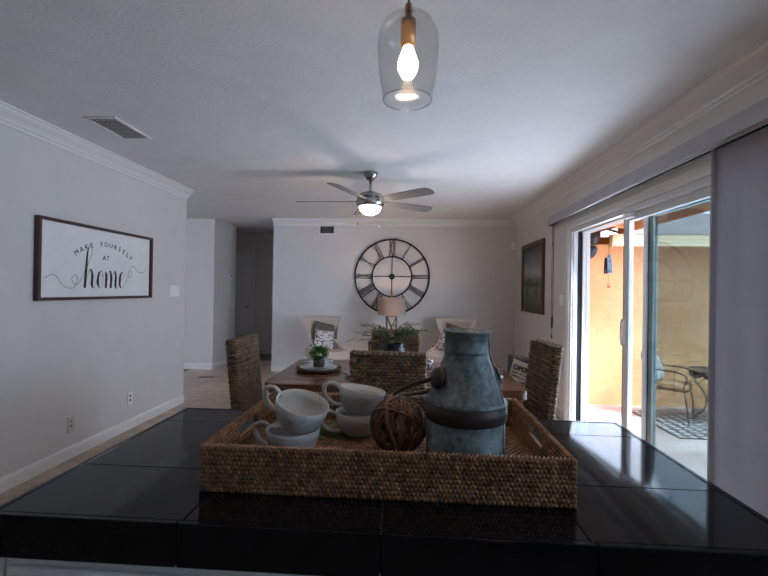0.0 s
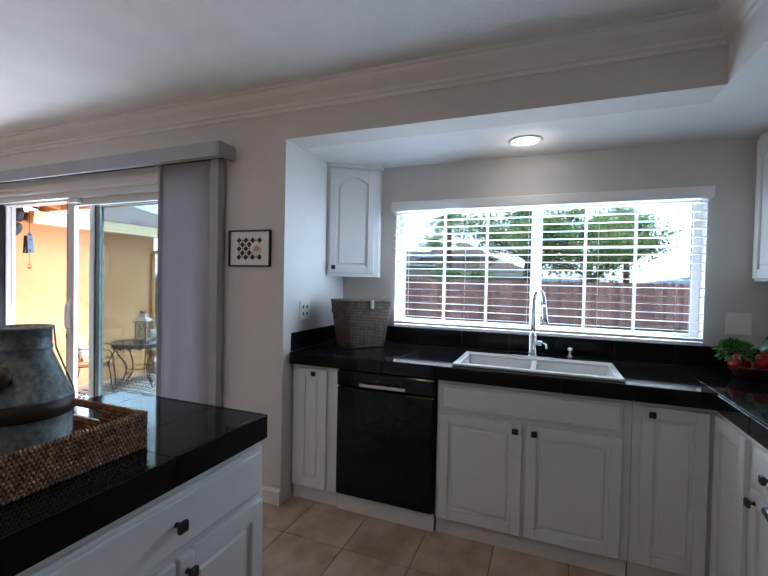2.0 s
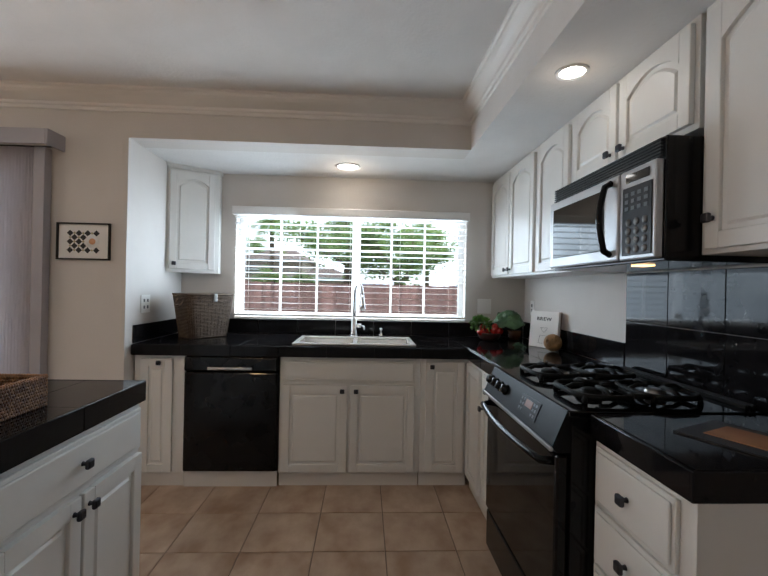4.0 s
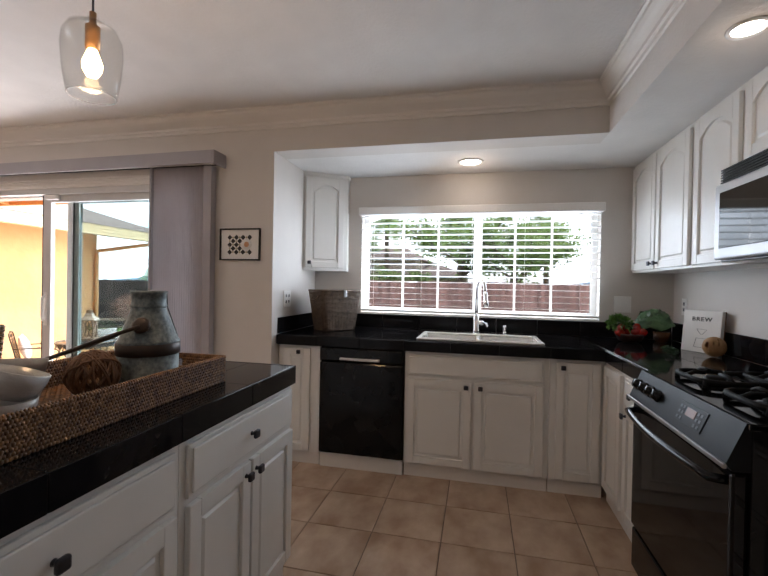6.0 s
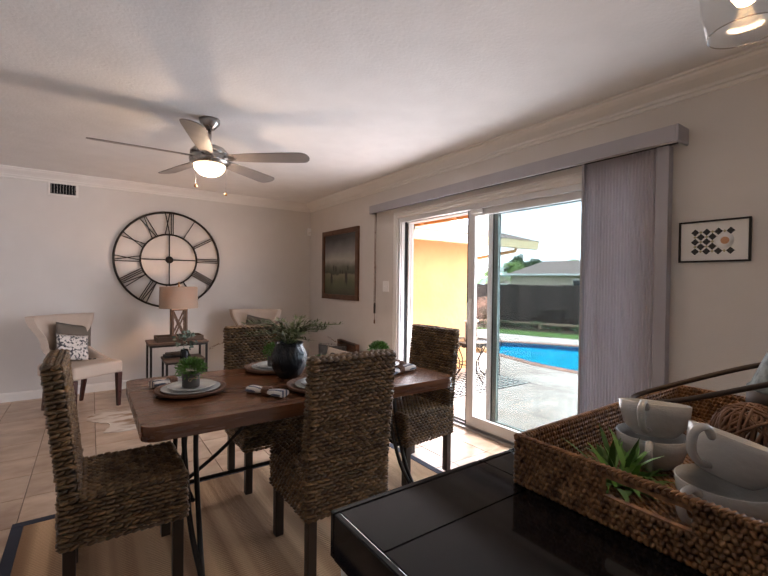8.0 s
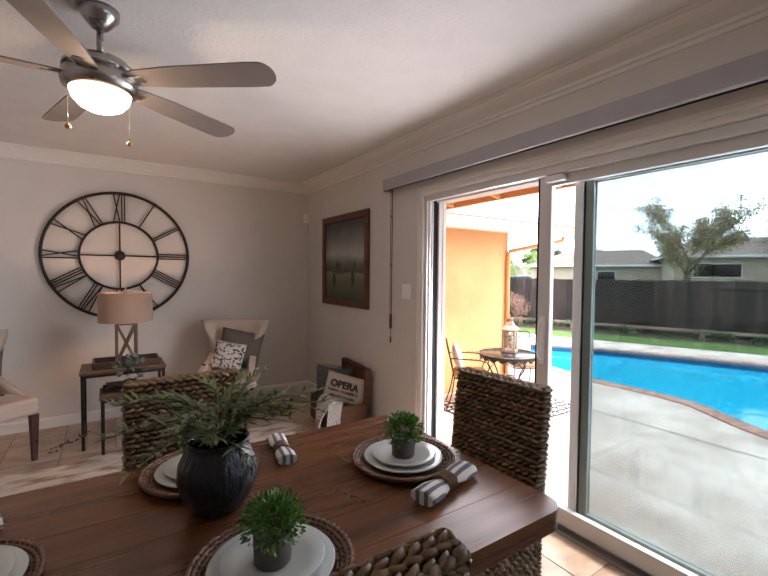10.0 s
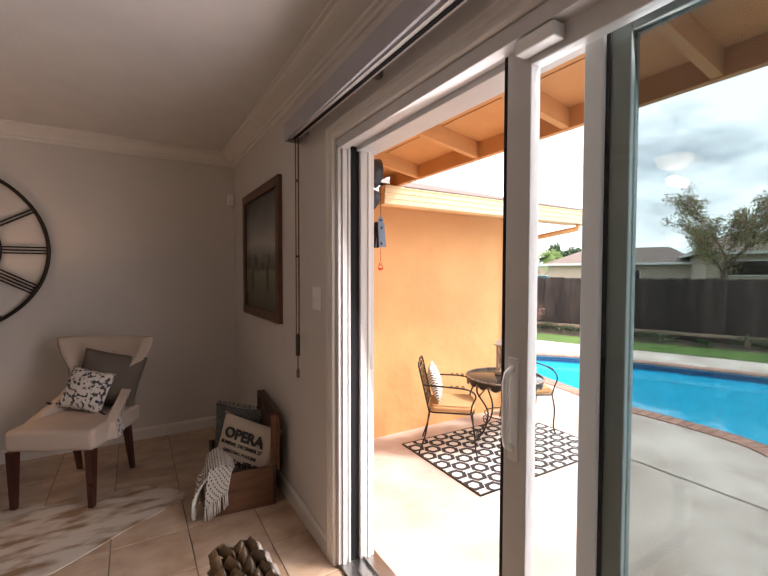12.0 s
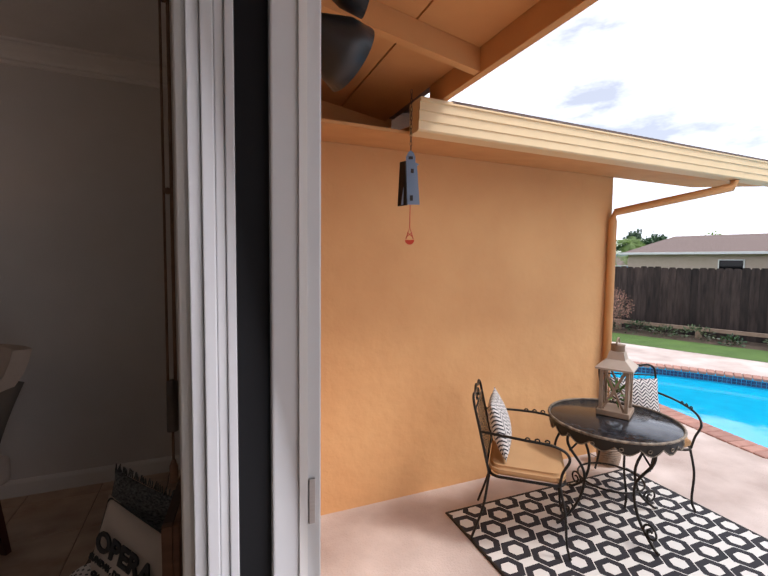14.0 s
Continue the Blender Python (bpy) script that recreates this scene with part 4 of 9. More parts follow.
v, f = leaf_cluster(620, (-0.01, 0.07, 0.125), (0.085, 0.07, 0.05), 0.028, 0.9, 3, 0.45)
raw_part("lettuce", v, f, GREEN, bw, "bright green lettuce")
vp = thing("leafy_plant", (2.25, -1.33, 0.921), "dark green broad-leaved plant in a wooden pot", "plant")
part("pot", lathe(bmesh.new(), [(0.045, 0), (0.055, 0.07), (0.05, 0.07), (0.0, 0.06)], 20), DARK_WOOD, vp)
v, f = broad_leaves(15, (-0.06, 0.07, 0.12), (0.10, 0.10, 0.09), 0.075, 5)
raw_part("leaves", v, f, CABBAGE, vp)
PAPER = material("book_cover_white", (0.78, 0.76, 0.73), None, 0.5)
INK = material("black_ink", (0.02, 0.02, 0.02), None, 0.6)


def text_part(name, body, size, parent, m, mat=INK, extrude=0.0006, shear=0.0, align="CENTER", spacing=1.0, bold=0.0):
    cu = bpy.data.curves.new(name, "FONT")
    cu.body, cu.size, cu.extrude, cu.shear, cu.align_x, cu.space_character, cu.offset, cu.resolution_u = body, size, extrude, shear, align, spacing, bold, 3
    tmp = bpy.data.objects.new(name, cu)
    me = bpy.data.meshes.new_from_object(tmp)
    bpy.data.objects.remove(tmp)
    me.materials.clear()
    me.materials.append(mat)
    ob = new(name, me)
    ob.parent = parent
    ob.matrix_basis = m
    return ob


bo = thing("cookbook", pose(1.787, -1.350, 0.9215, -5, 0, -153) @ Matrix.Diagonal((1.2, 1.0, 0.97, 1)), "white cookbook with line drawings, standing on the worktop", "book")
part("cover", box(bmesh.new(), -0.095, 0.095, 0, 0.004, 0, 0.255, 0.001), PAPER, bo)
part("pages", box(bmesh.new(), -0.093, 0.092, 0.0045, 0.028, 0.003, 0.252), TRIM, bo)
part("back_cover", box(bmesh.new(), -0.095, 0.095, 0.0285, 0.033, 0, 0.255, 0.001), DARK_WOOD, bo)
text_part("title", "BREW", 0.034, bo, pose(0, -0.001, 0.19, 90), spacing=1.15, bold=0.0006)
bm = tube(bmesh.new(), [(-0.02, -0.002, 0.14), (0.03, -0.002, 0.14), (0.01, -0.002, 0.11), (0.0, -0.002, 0.11), (-0.02, -0.002, 0.14)], 0.001, 5)
tube(bm, [(-0.02, -0.002, 0.085), (0.03, -0.002, 0.085), (0.035, -0.002, 0.03), (-0.03, -0.002, 0.03), (-0.02, -0.002, 0.085)], 0.001, 5)
part("line_drawing", bm, INK, bo)
rb = thing("rattan_ball", pose(1.615, -1.345, 0.921 + 0.056) @ Matrix.Scale(1.32, 4), "small woven natural rattan ball on the worktop", "ornament")
bm = bmesh.new()
rng = random.Random(8)
for i in range(16):
    q = pose(0, 0, 0, rng.uniform(0, 180), rng.uniform(0, 180), rng.uniform(0, 180))
    for o in (-0.004, 0, 0.004):
        rr = math.sqrt(0.040 ** 2 - o * o)
        tube(bm, [q @ Vector((rr * math.cos(k * math.pi / 10), rr * math.sin(k * math.pi / 10), o)) for k in range(20)], 0.0022, 5, closed=True)
part("strands", bm, material("rattan", (0.42, 0.24, 0.10), (0.30, 0.16, 0.07), 0.5), rb)
hb = thing("herb_sprig", (1.72, -1.17, 0.921, 0, 0, -15), "dark green herb sprig lying on the worktop", "herbs")
v, f = leaf_cluster(420, (0.0, 0.0, 0.014), (0.17, 0.035, 0.012), 0.014, 0.6, 9, 0.3)
raw_part("leaves", [(x, y, max(z, 0.001)) for x, y, z in v], f, DEEP_GREEN, hb)
pm = thing("brochure", (0.08, -1.15, 0.921, 0, 0, 25), "dark brochure with an orange leaflet on the worktop", "brochure")
part("brochure_cover", box(bmesh.new(), -0.15, 0.11, -0.11, 0.11, 0, 0.004), material("dark_card", (0.03, 0.03, 0.035), None, 0.4), pm)
part("leaflet", box(bmesh.new(), -0.12, 0.06, -0.07, 0.06, 0.0045, 0.006), material("orange_card", (0.42, 0.20, 0.08), (0.3, 0.12, 0.05), 0.4), pm)
ut = thing("utensil_crock", (0.02, -1.33, 0.921), "dark crock holding wooden spoons beside the range", "utensils")
part("crock", lathe(bmesh.new(), [(0.05, 0), (0.058, 0.02), (0.058, 0.14), (0.052, 0.14), (0.05, 0.02), (0, 0.015)], 24), APPLIANCE, ut)
for i, (dx, dy) in enumerate(((0.05, 0.02), (-0.04, 0.03), (0.01, -0.03))):
    bm = tube(bmesh.new(), [(dx * 0.3, dy * 0.3, 0.02), (dx, dy, 0.24)], 0.006, 6)
    lathe(bm, [(0, 0.22), (0.022, 0.25), (0.025, 0.275), (0.012, 0.30), (0, 0.302)], 12, Matrix.Translation((dx, dy, 0)) @ Matrix.Diagonal((1, 0.4, 1, 1)))
    part("wooden_spoon", bm, material("spoon_wood", (0.5, 0.3, 0.14), None, 0.6), ut)

# tray and its things on the island
RATTAN_DARK = material("brown_rattan", (0.085, 0.032, 0.012), (0.34, 0.175, 0.07), 0.45, scale=60, detail=2)
IZ = 0.9245
tr = thing("woven_tray", (-0.046, 1.04, IZ), "brown woven rattan tray with cut-out handles on the island", "tray")
tw, td, th = 0.745, 0.46, 0.091
bm = box(bmesh.new(), -tw / 2 + 0.004, tw / 2 - 0.004, -td / 2 + 0.004, td / 2 - 0.004, 0.001, 0.012)
part("bottom", bm, RATTAN_DARK, tr)
v, f = lens_mesh([(Vector(c), u, w_, n, a, b, c2) for c, u, w_, n, a, b, c2 in weave_rows((-tw / 2 + 0.015, -td / 2 + 0.015, 0.012), (1, 0, 0), (0, 1, 0), (0, 0, 1), tw - 0.03, td - 0.03, 0.016, 0.009, 0.002, 35)])
raw_part("bottom_weave", v, f, RATTAN_DARK, tr, kind="stuff")
for nm, a0, ang_, ln, dist in (("wall_front", 0, 0, tw, td / 2), ("wall_back", 0, 180, tw, td / 2), ("wall_side", 0, 90, td, tw / 2), ("wall_side", 0, 270, td, tw / 2)):
    side = nm == "wall_side"
    q = pose(0, 0, 0, 0, 0, ang_)
    bm = bmesh.new()
    a = ln / 2 - 0.003
    y0, y1 = -dist + 0.003, -dist + 0.012
    if side:
        box(bm, -a, -0.06, y0, y1, 0.001, th, m=q)
        box(bm, 0.06, a, y0, y1, 0.001, th, m=q)
        box(bm, -0.06, 0.06, y0, y1, 0.001, 0.048, m=q)
        box(bm, -0.06, 0.06, y0, y1, 0.076, th, m=q)
    else:
        box(bm, -a, a, y0, y1, 0.001, th, m=q)
    w = part("side_panel", bm, RATTAN_DARK, tr)
    rows = weave_rows((-ln / 2, -dist + 0.002, 0.0), (1, 0, 0), (0, 0, 1), (0, -1, 0), ln, th, 0.0085, 0.0095, 0.0032, 50, flip=True) + weave_rows((ln / 2 - 0.01, -dist + 0.013, 0.01), (-1, 0, 0), (0, 0, 1), (0, 1, 0), ln - 0.02, th - 0.01, 0.009, 0.010, 0.0028, 45, flip=True)
    if side:
        rows = [r for r in rows if not (abs(r[0].x) < 0.062 and 0.045 < r[0].z < 0.079)]
    rows = [(q @ r[0], q @ r[1], q @ r[2], q @ r[3], r[4], r[5], r[6]) for r in rows]
    v, f = lens_mesh(rows)
    raw_part("side_weave", v, f, RATTAN_DARK, tr, kind="stuff")
rows = []
for (ax, ay), (bx, by) in (((-tw / 2, -td / 2), (tw / 2, -td / 2)), ((tw / 2, -td / 2), (tw / 2, td / 2)), ((tw / 2, td / 2), (-tw / 2, td / 2)), ((-tw / 2, td / 2), (-tw / 2, -td / 2))):
    d = Vector((bx - ax, by - ay, 0))
    n = int(d.length / 0.008)
    u = d.normalized()
    inn = Vector((-u.y, u.x, 0)) * 0.007
    for i in range(n):
        rows.append((Vector((ax, ay, th)) + inn + u * (i + 0.5) * 0.008, (inn.normalized() + u * 0.5).normalized(), u, Vector((0, 0, 1)), 0.018, 0.009, 0.005))
v, f = lens_mesh(rows)
raw_part("rim_binding", v, f, RATTAN_DARK, tr, kind="stuff")

CERAMIC = material("white_ceramic", (0.50, 0.50, 0.48), (0.43, 0.43, 0.42), 0.25, bump=0.006, bscale=35)


def mug(m, label):
    g = thing("mug", m, label, "mug", "white mugs on the tray")
    prof = [(0.0, 0.0), (0.030, 0.0), (0.033, 0.003), (0.045, 0.02), (0.051, 0.045), (0.053, 0.066), (0.0515, 0.067), (0.049, 0.045), (0.042, 0.02), (0.028, 0.006), (0.0, 0.005)]
    part("cup", lathe(bmesh.new(), prof, 36, caps=False), CERAMIC, g)
    part("handle", tube(bmesh.new(), spline([(-0.048, 0, 0.056), (-0.068, 0, 0.070), (-0.086, 0, 0.058), (-0.080, 0, 0.030), (-0.058, 0, 0.014), (-0.036, 0, 0.014)], 5), 0.0055, 8), CERAMIC, g)
    return g


MUG = "white hammered ceramic mug"
TB = IZ + 0.0135
MS = Matrix.Diagonal((1.22, 1.22, 0.97, 1))
mug(pose(-0.275, 0.985, TB, 0, 0, -12) @ MS, MUG + " standing in the tray")
mug(pose(-0.266, 0.987, TB + 0.068, 6, 17, -14) @ MS, MUG + " stacked tilted in another mug")
mug(pose(-0.135, 1.145, TB, 0, 0, 20) @ MS, MUG + " near the back of the tray")
mug(pose(-0.134, 1.14, TB + 0.062, -3, 9, 10) @ MS, MUG + " stacked on the back mug")

ZINC = material("galvanised_steel", (0.07, 0.085, 0.085), (0.21, 0.24, 0.235), 0.55, 0.45, scale=75, detail=9, bump=0.002, bscale=60)
ZBAND = material("rusty_iron_band", (0.035, 0.028, 0.025), (0.07, 0.045, 0.03), 0.5, 0.5)
can = thing("milk_can", (0.134, 0.965, TB, 0, 0, 26), "galvanised steel milk can with a dark band and handles", "milk can")
R = 0.089
part("body", lathe(bmesh.new(), [(0, 0), (R, 0), (R + 0.002, 0.004), (R, 0.01), (R, 0.118)], 48), ZINC, can)
part("band", lathe(bmesh.new(), [(R + 0.001, 0.110), (R + 0.004, 0.112), (R + 0.004, 0.146), (R + 0.001, 0.148)], 48, caps=False), ZBAND, can)
part("shoulder", lathe(bmesh.new(), [(R + 0.002, 0.146), (R + 0.004, 0.151), (R - 0.003, 0.157), (0.053, 0.245), (0.050, 0.255), (0.050, 0.262)], 48, caps=False), ZINC, can)
part("neck", lathe(bmesh.new(), [(0.050, 0.258), (0.053, 0.263), (0.050, 0.268), (0.050, 0.302), (0.054, 0.306), (0.054, 0.311), (0.048, 0.311), (0.046, 0.297), (0.0, 0.292)], 48, caps=False), ZINC, can)
part("seam", tube(bmesh.new(), [(R * 0.55, -R * 0.835, 0.002), (R * 0.55, -R * 0.835, 0.16), (0.031, -0.047, 0.258), (0.028, -0.044, 0.305)], 0.002, 6), ZINC, can)
for s in (-1, 1):
    part("handle_lug", lathe(bmesh.new(), [(0.0, 0), (0.024, 0), (0.026, 0.006), (0.018, 0.014), (0, 0.016)], 20, pose(s * 0.070, 0, 0.205, 0, s * 68, 0)), ZBAND, can)
bm = tube(bmesh.new(), spline([(-0.084, 0.0, 0.205), (-0.092, 0.09, 0.172), (-0.078, 0.22, 0.120), (-0.035, 0.30, 0.092), (0.035, 0.30, 0.092), (0.078, 0.22, 0.120), (0.092, 0.09, 0.172), (0.084, 0.0, 0.205)], 5), 0.006, 8)
part("bail_handle", bm, ZBAND, can)
TWIG = material("brown_twig", (0.10, 0.045, 0.02), (0.18, 0.09, 0.045), 0.6, scale=50)
tb = thing("twig_ball", (-0.022, 1.01, TB + 0.071), "ball of bent brown twigs in the tray", "ornament")
bm = bmesh.new()
rng = random.Random(11)
for i in range(36):
    q = pose(0, 0, 0, rng.uniform(-30, 30), 0, 0) @ pose(0, 0, 0, 0, 90 + rng.uniform(-35, 35), i * 9 + rng.uniform(-5, 5))
    rr = 0.070 * rng.uniform(0.88, 1.0)
    tube(bm, [q @ Vector((rr * math.cos(k * math.pi / 9), rr * math.sin(k * math.pi / 9), 0)) for k in range(18)], 0.0030, 5, closed=True)
part("twig_coil", bm, TWIG, tb, kind="stuff")
gp = thing("grass_plant", (-0.275, 1.135, TB), "spiky green artificial plant lying in the tray", "plant")
verts, faces = [], []
rng = random.Random(5)
for i in range(60):
    a, e = rng.uniform(0, 360), rng.uniform(10, 75)
    ln = rng.uniform(0.07, 0.135)
    d = Vector((math.cos(radians(a)) * math.cos(radians(e)), math.sin(radians(a)) * math.cos(radians(e)), math.sin(radians(e))))
    s = d.cross(Vector((0, 0, 1))).normalized() * 0.006
    k = len(verts)
    base = Vector((rng.uniform(-0.03, 0.03), rng.uniform(-0.03, 0.03), 0.002))
    for t in (0, 0.4, 0.75, 1):
        p = base + d * ln * t + Vector((0, 0, -0.03 * t * t))
        p.z = max(p.z, 0.002)
        wdt = (0.7, 1.0, 0.7, 0.05)[int(t * 3 + 0.01) if t < 1 else 3]
        verts += [p - s * wdt, p + s * wdt]
    for r in range(3):
        faces.append((k + r * 2, k + r * 2 + 1, k + r * 2 + 3, k + r * 2 + 2))
raw_part("foliage", verts, faces, GREEN, gp)

# pendant lamp
BRASS = material("aged_brass", (0.55, 0.32, 0.16), (0.45, 0.26, 0.13), 0.35, 1.0)
pl = thing("pendant_lamp", (-0.012, 1.04, 0), "clear glass pendant lamp with brass socket, lit", "pendant lamp")
part("ceiling_canopy", lathe(bmesh.new(), [(0.0, ZC - 0.001), (0.06, ZC - 0.001), (0.058, ZC - 0.02), (0.0, ZC - 0.03)], 28), KNOB, pl)
part("cord", tube(bmesh.new(), [(0, 0, 2.06), (0, 0, ZC - 0.02)], 0.003, 6), KNOB, pl)
part("socket", lathe(bmesh.new(), [(0.0, 2.06), (0.009, 2.06), (0.009, 2.025), (0.019, 2.02), (0.019, 1.955), (0.0, 1.95)], 20), BRASS, pl)
shade = part("glass_shade", lathe(bmesh.new(), [(0.012, 2.055), (0.016, 2.04), (0.014, 2.032), (0.035, 2.028), (0.062, 2.012), (0.075, 1.985), (0.078, 1.95), (0.073, 1.88), (0.062, 1.818), (0.060, 1.818), (0.071, 1.88), (0.076, 1.95), (0.073, 1.983), (0.06, 2.009), (0.035, 2.025), (0.014, 2.029)], 40, caps=False), glass_material("clear_shade_glass", (0.96, 0.96, 0.95)), pl, "clear glass bell shade")
part("shade_rim", tube(bmesh.new(), [(0.061 * math.cos(k * math.pi / 20), 0.061 * math.sin(k * math.pi / 20), 1.818) for k in range(40)], 0.0012, 6, closed=True), glass_material("rim_glass", (0.75, 0.72, 0.68)), pl)
shade.visible_shadow = False
part("bulb", lathe(bmesh.new(), [(0.0, 1.872), (0.014, 1.876), (0.024, 1.893), (0.026, 1.912), (0.018, 1.935), (0.012, 1.952)], 24), glow_material("filament_glow", (1.0, 0.62, 0.28), 10.0), pl, "glowing filament bulb")
bulb_light("pendant_bulb", (-0.012, 1.04, 1.86), 2.6, (1.0, 0.66, 0.36), 0.03)


# patio door: casing, frame, sliding and fixed panels
dr = structure("door_1", B(1.655, 1.845, 1.925, 4.378, 0.0, 0.018), STEEL, "white vinyl sliding patio door, partly open", "door")
CAS = [(0, 0.0), (0, 0.070), (0.008, 0.070), (0.019, 0.066), (0.019, 0.058), (0.012, 0.054), (0.012, 0.047), (0.017, 0.043), (0.017, 0.035), (0.009, 0.030), (0.009, 0.021), (0.013, 0.017), (0.013, 0.007), (0.004, 0.0)]


def casing(p, name="door_casing"):
    bm = bmesh.new()
    y0, y1, zt = 1.92, 4.38, 2.0
    outl = [(y1, 0.0, 1, 0), (y1, zt, 1, 1), (y0, zt, -1, 1), (y0, 0.0, -1, 0)]
    rings = [[bm.verts.new((XE - u, y + sy * w, z + sz * w)) for u, w in CAS] for y, z, sy, sz in outl]
    for a, b in zip(rings, rings[1:]):
        for i in range(len(CAS)):
            k = (i + 1) % len(CAS)
            bm.faces.new((a[i], a[k], b[k], b[i]))
    bm.faces.new(rings[0])
    bm.faces.new(rings[-1])
    bmesh.ops.recalc_face_normals(bm, faces=bm.faces)
    return part(name, bm, TRIM, p)


VINYL = material("white_vinyl", (0.62, 0.61, 0.60), (0.58, 0.57, 0.56), 0.45)
casing(dr)
BLACK_SEAL = material("black_door_gasket", (0.006, 0.006, 0.007), None, 0.6, spec=0.2)
for x0, x1, y0 in ((1.647, 1.6640, 4.352), (1.6645, 1.681, 4.341), (1.6815, 1.694, 4.350), (1.6945, 1.707, 4.345)):
    part("jamb_strip", B(x0, x1, y0, 4.379, 0.018, 1.975, 0.002), VINYL, dr)
part("jamb_gasket", B(1.708, 1.753, 4.352, 4.379, 0.018, 1.975), BLACK_SEAL, dr, "black gasket channel")
part("jamb", B(1.7535, 1.826, 4.335, 4.379, 0.018, 1.975, 0.003), VINYL, dr)
part("jamb_groove", B(1.792, 1.804, 4.330, 4.334, 0.018, 1.975), TRIM, dr)
part("strike_plate", B(1.806, 1.816, 4.3305, 4.3345, 0.93, 1.0, 0.001), STEEL, dr, "small steel strike plate")
part("jamb", B(1.647, 1.848, 1.921, 1.955, 0.018, 1.975, 0.003), VINYL, dr)
part("head", B(1.647, 1.69, 1.922, 4.378, 1.955, 1.999, 0.003), VINYL, dr)
part("head", B(1.691, 1.74, 1.922, 4.378, 1.975, 1.999, 0.002), VINYL, dr)
part("head", B(1.741, 1.848, 1.922, 4.378, 1.955, 1.999, 0.003), VINYL, dr)
part("sill_track", B(1.700, 1.706, 1.956, 4.33, 0.0185, 0.035), STEEL, dr)
part("sill_track", B(1.765, 1.771, 1.956, 4.33, 0.0185, 0.035), STEEL, dr)


def slider(y0, y1, x, glass, name, frame_mat, stile=0.06, top=0.055, bot=0.09):
    q = part(name, B(x - 0.018, x + 0.018, y0, y0 + stile, 0.036, 1.955, 0.003), frame_mat, dr)
    for nm, g in (("stile", (y1 - stile, y1, 0.036, 1.955)), ("rail", (y0 + stile + 0.0005, y1 - stile - 0.0005, 1.955 - top, 1.955)), ("rail", (y0 + stile + 0.0005, y1 - stile - 0.0005, 0.036, 0.036 + bot))):
        part(nm, B(x - 0.018, x + 0.018, *g, bevel=0.003), frame_mat, q)
    pane = part("pane", B(x - 0.004, x + 0.004, y0 + stile, y1 - stile, 0.036 + bot, 1.955 - top), glass, q)
    pane.visible_shadow = False
    return q


GREEN_FRAME = material("aged_aluminium_frame", (0.17, 0.20, 0.185), (0.13, 0.16, 0.145), 0.4, 0.3)
s1 = slider(2.15, 3.39, 1.705, GLASS, "sliding_panel", VINYL, stile=0.075)
part("edge_seal", B(1.690, 1.722, 3.3905, 3.404, 0.036, 1.955, 0.002), BLACK_SEAL, s1, "black rubber edge seal")
slider(1.96, 3.20, 1.768, SCREEN_GLASS, "fixed_panel", GREEN_FRAME, stile=0.092)
part("cover_strip", B(1.735, 1.7485, 3.160, 3.205, 0.036, 1.955, 0.002), VINYL, dr)
part("cover_seal", B(1.7455, 1.7485, 3.150, 3.1595, 0.036, 1.955), BLACK_SEAL, dr)
part("screen_stile", B(1.79, 1.803, 3.185, 3.215, 0.036, 1.955, 0.003), WHITE, dr)
bm = tube(bmesh.new(), [(1.686, 3.355, 0.93), (1.66, 3.355, 0.945), (1.655, 3.355, 0.97), (1.655, 3.355, 1.11), (1.66, 3.355, 1.13), (1.686, 3.355, 1.145)], 0.009, 8)
box(bm, 1.680, 1.688, 3.338, 3.372, 0.90, 1.17, 0.003)
part("handle", bm, WHITE, s1, "white pull handle")
part("latch_block", B(1.645, 1.685, 3.22, 3.33, 1.915, 1.95, 0.004), WHITE, s1)
part("latch_block", B(1.648, 1.682, 2.92, 2.985, 1.965, 1.985, 0.004), WHITE, dr)

# valance and vertical pleated shade
va = thing("blind_valance", (0, 0, 0), "grey fabric-covered blind valance over the patio door", "valance")
part("front_board", extrude_outline(bmesh.new(), [(1.498, 1.715), (1.545, 4.80), (1.556, 4.80), (1.509, 1.715)], 2.093, 2.181, "xy"), VALANCE, va)
for x, y in ((1.497, 1.703), (1.544, 4.802)):
    part("end_cap", B(x, XE - 0.001, y - 0.005, y + 0.0115, 2.089, 2.184, 0.006), VALANCE, va)
part("head_rail", B(1.565, 1.61, 1.72, 4.79, 2.105, 2.135, 0.002), TRIM, va)
part("rail_groove", B(1.58, 1.595, 1.73, 4.78, 2.1005, 2.1045), BLACK_SEAL, va)
for y in (1.95, 3.0, 3.95, 4.70):
    part("bracket", B(1.612, XE - 0.001, y, y + 0.03, 2.11, 2.15, 0.002), STEEL, va)
vs = thing("vertical_shade", (0, 0, 0), "grey vertical pleated shade gathered beside the patio door", "blind")
bm = bmesh.new()
n = 44
xs = [(1.590 + (0.010 if i % 2 else 0.0), 1.835 + (2.255 - 1.835) * i / n) for i in range(n + 1)]
outl = xs + [(x + 0.003, y) for x, y in reversed(xs)]
extrude_outline(bm, outl, 0.02, 2.10, "xy")
part("pleats", bm, GREY_FABRIC, vs)
part("end_slat", B(1.572, 1.63, 1.768, 1.832, 0.02, 2.098, 0.003), VALANCE, vs)
part("lead_rail", B(1.568, 1.628, 2.258, 2.275, 0.02, 2.10, 0.003), VALANCE, vs)
wn_ = thing("blind_wand", (0, 0, 0), "brown hanging blind control cord with a dark weight", "blind wand")
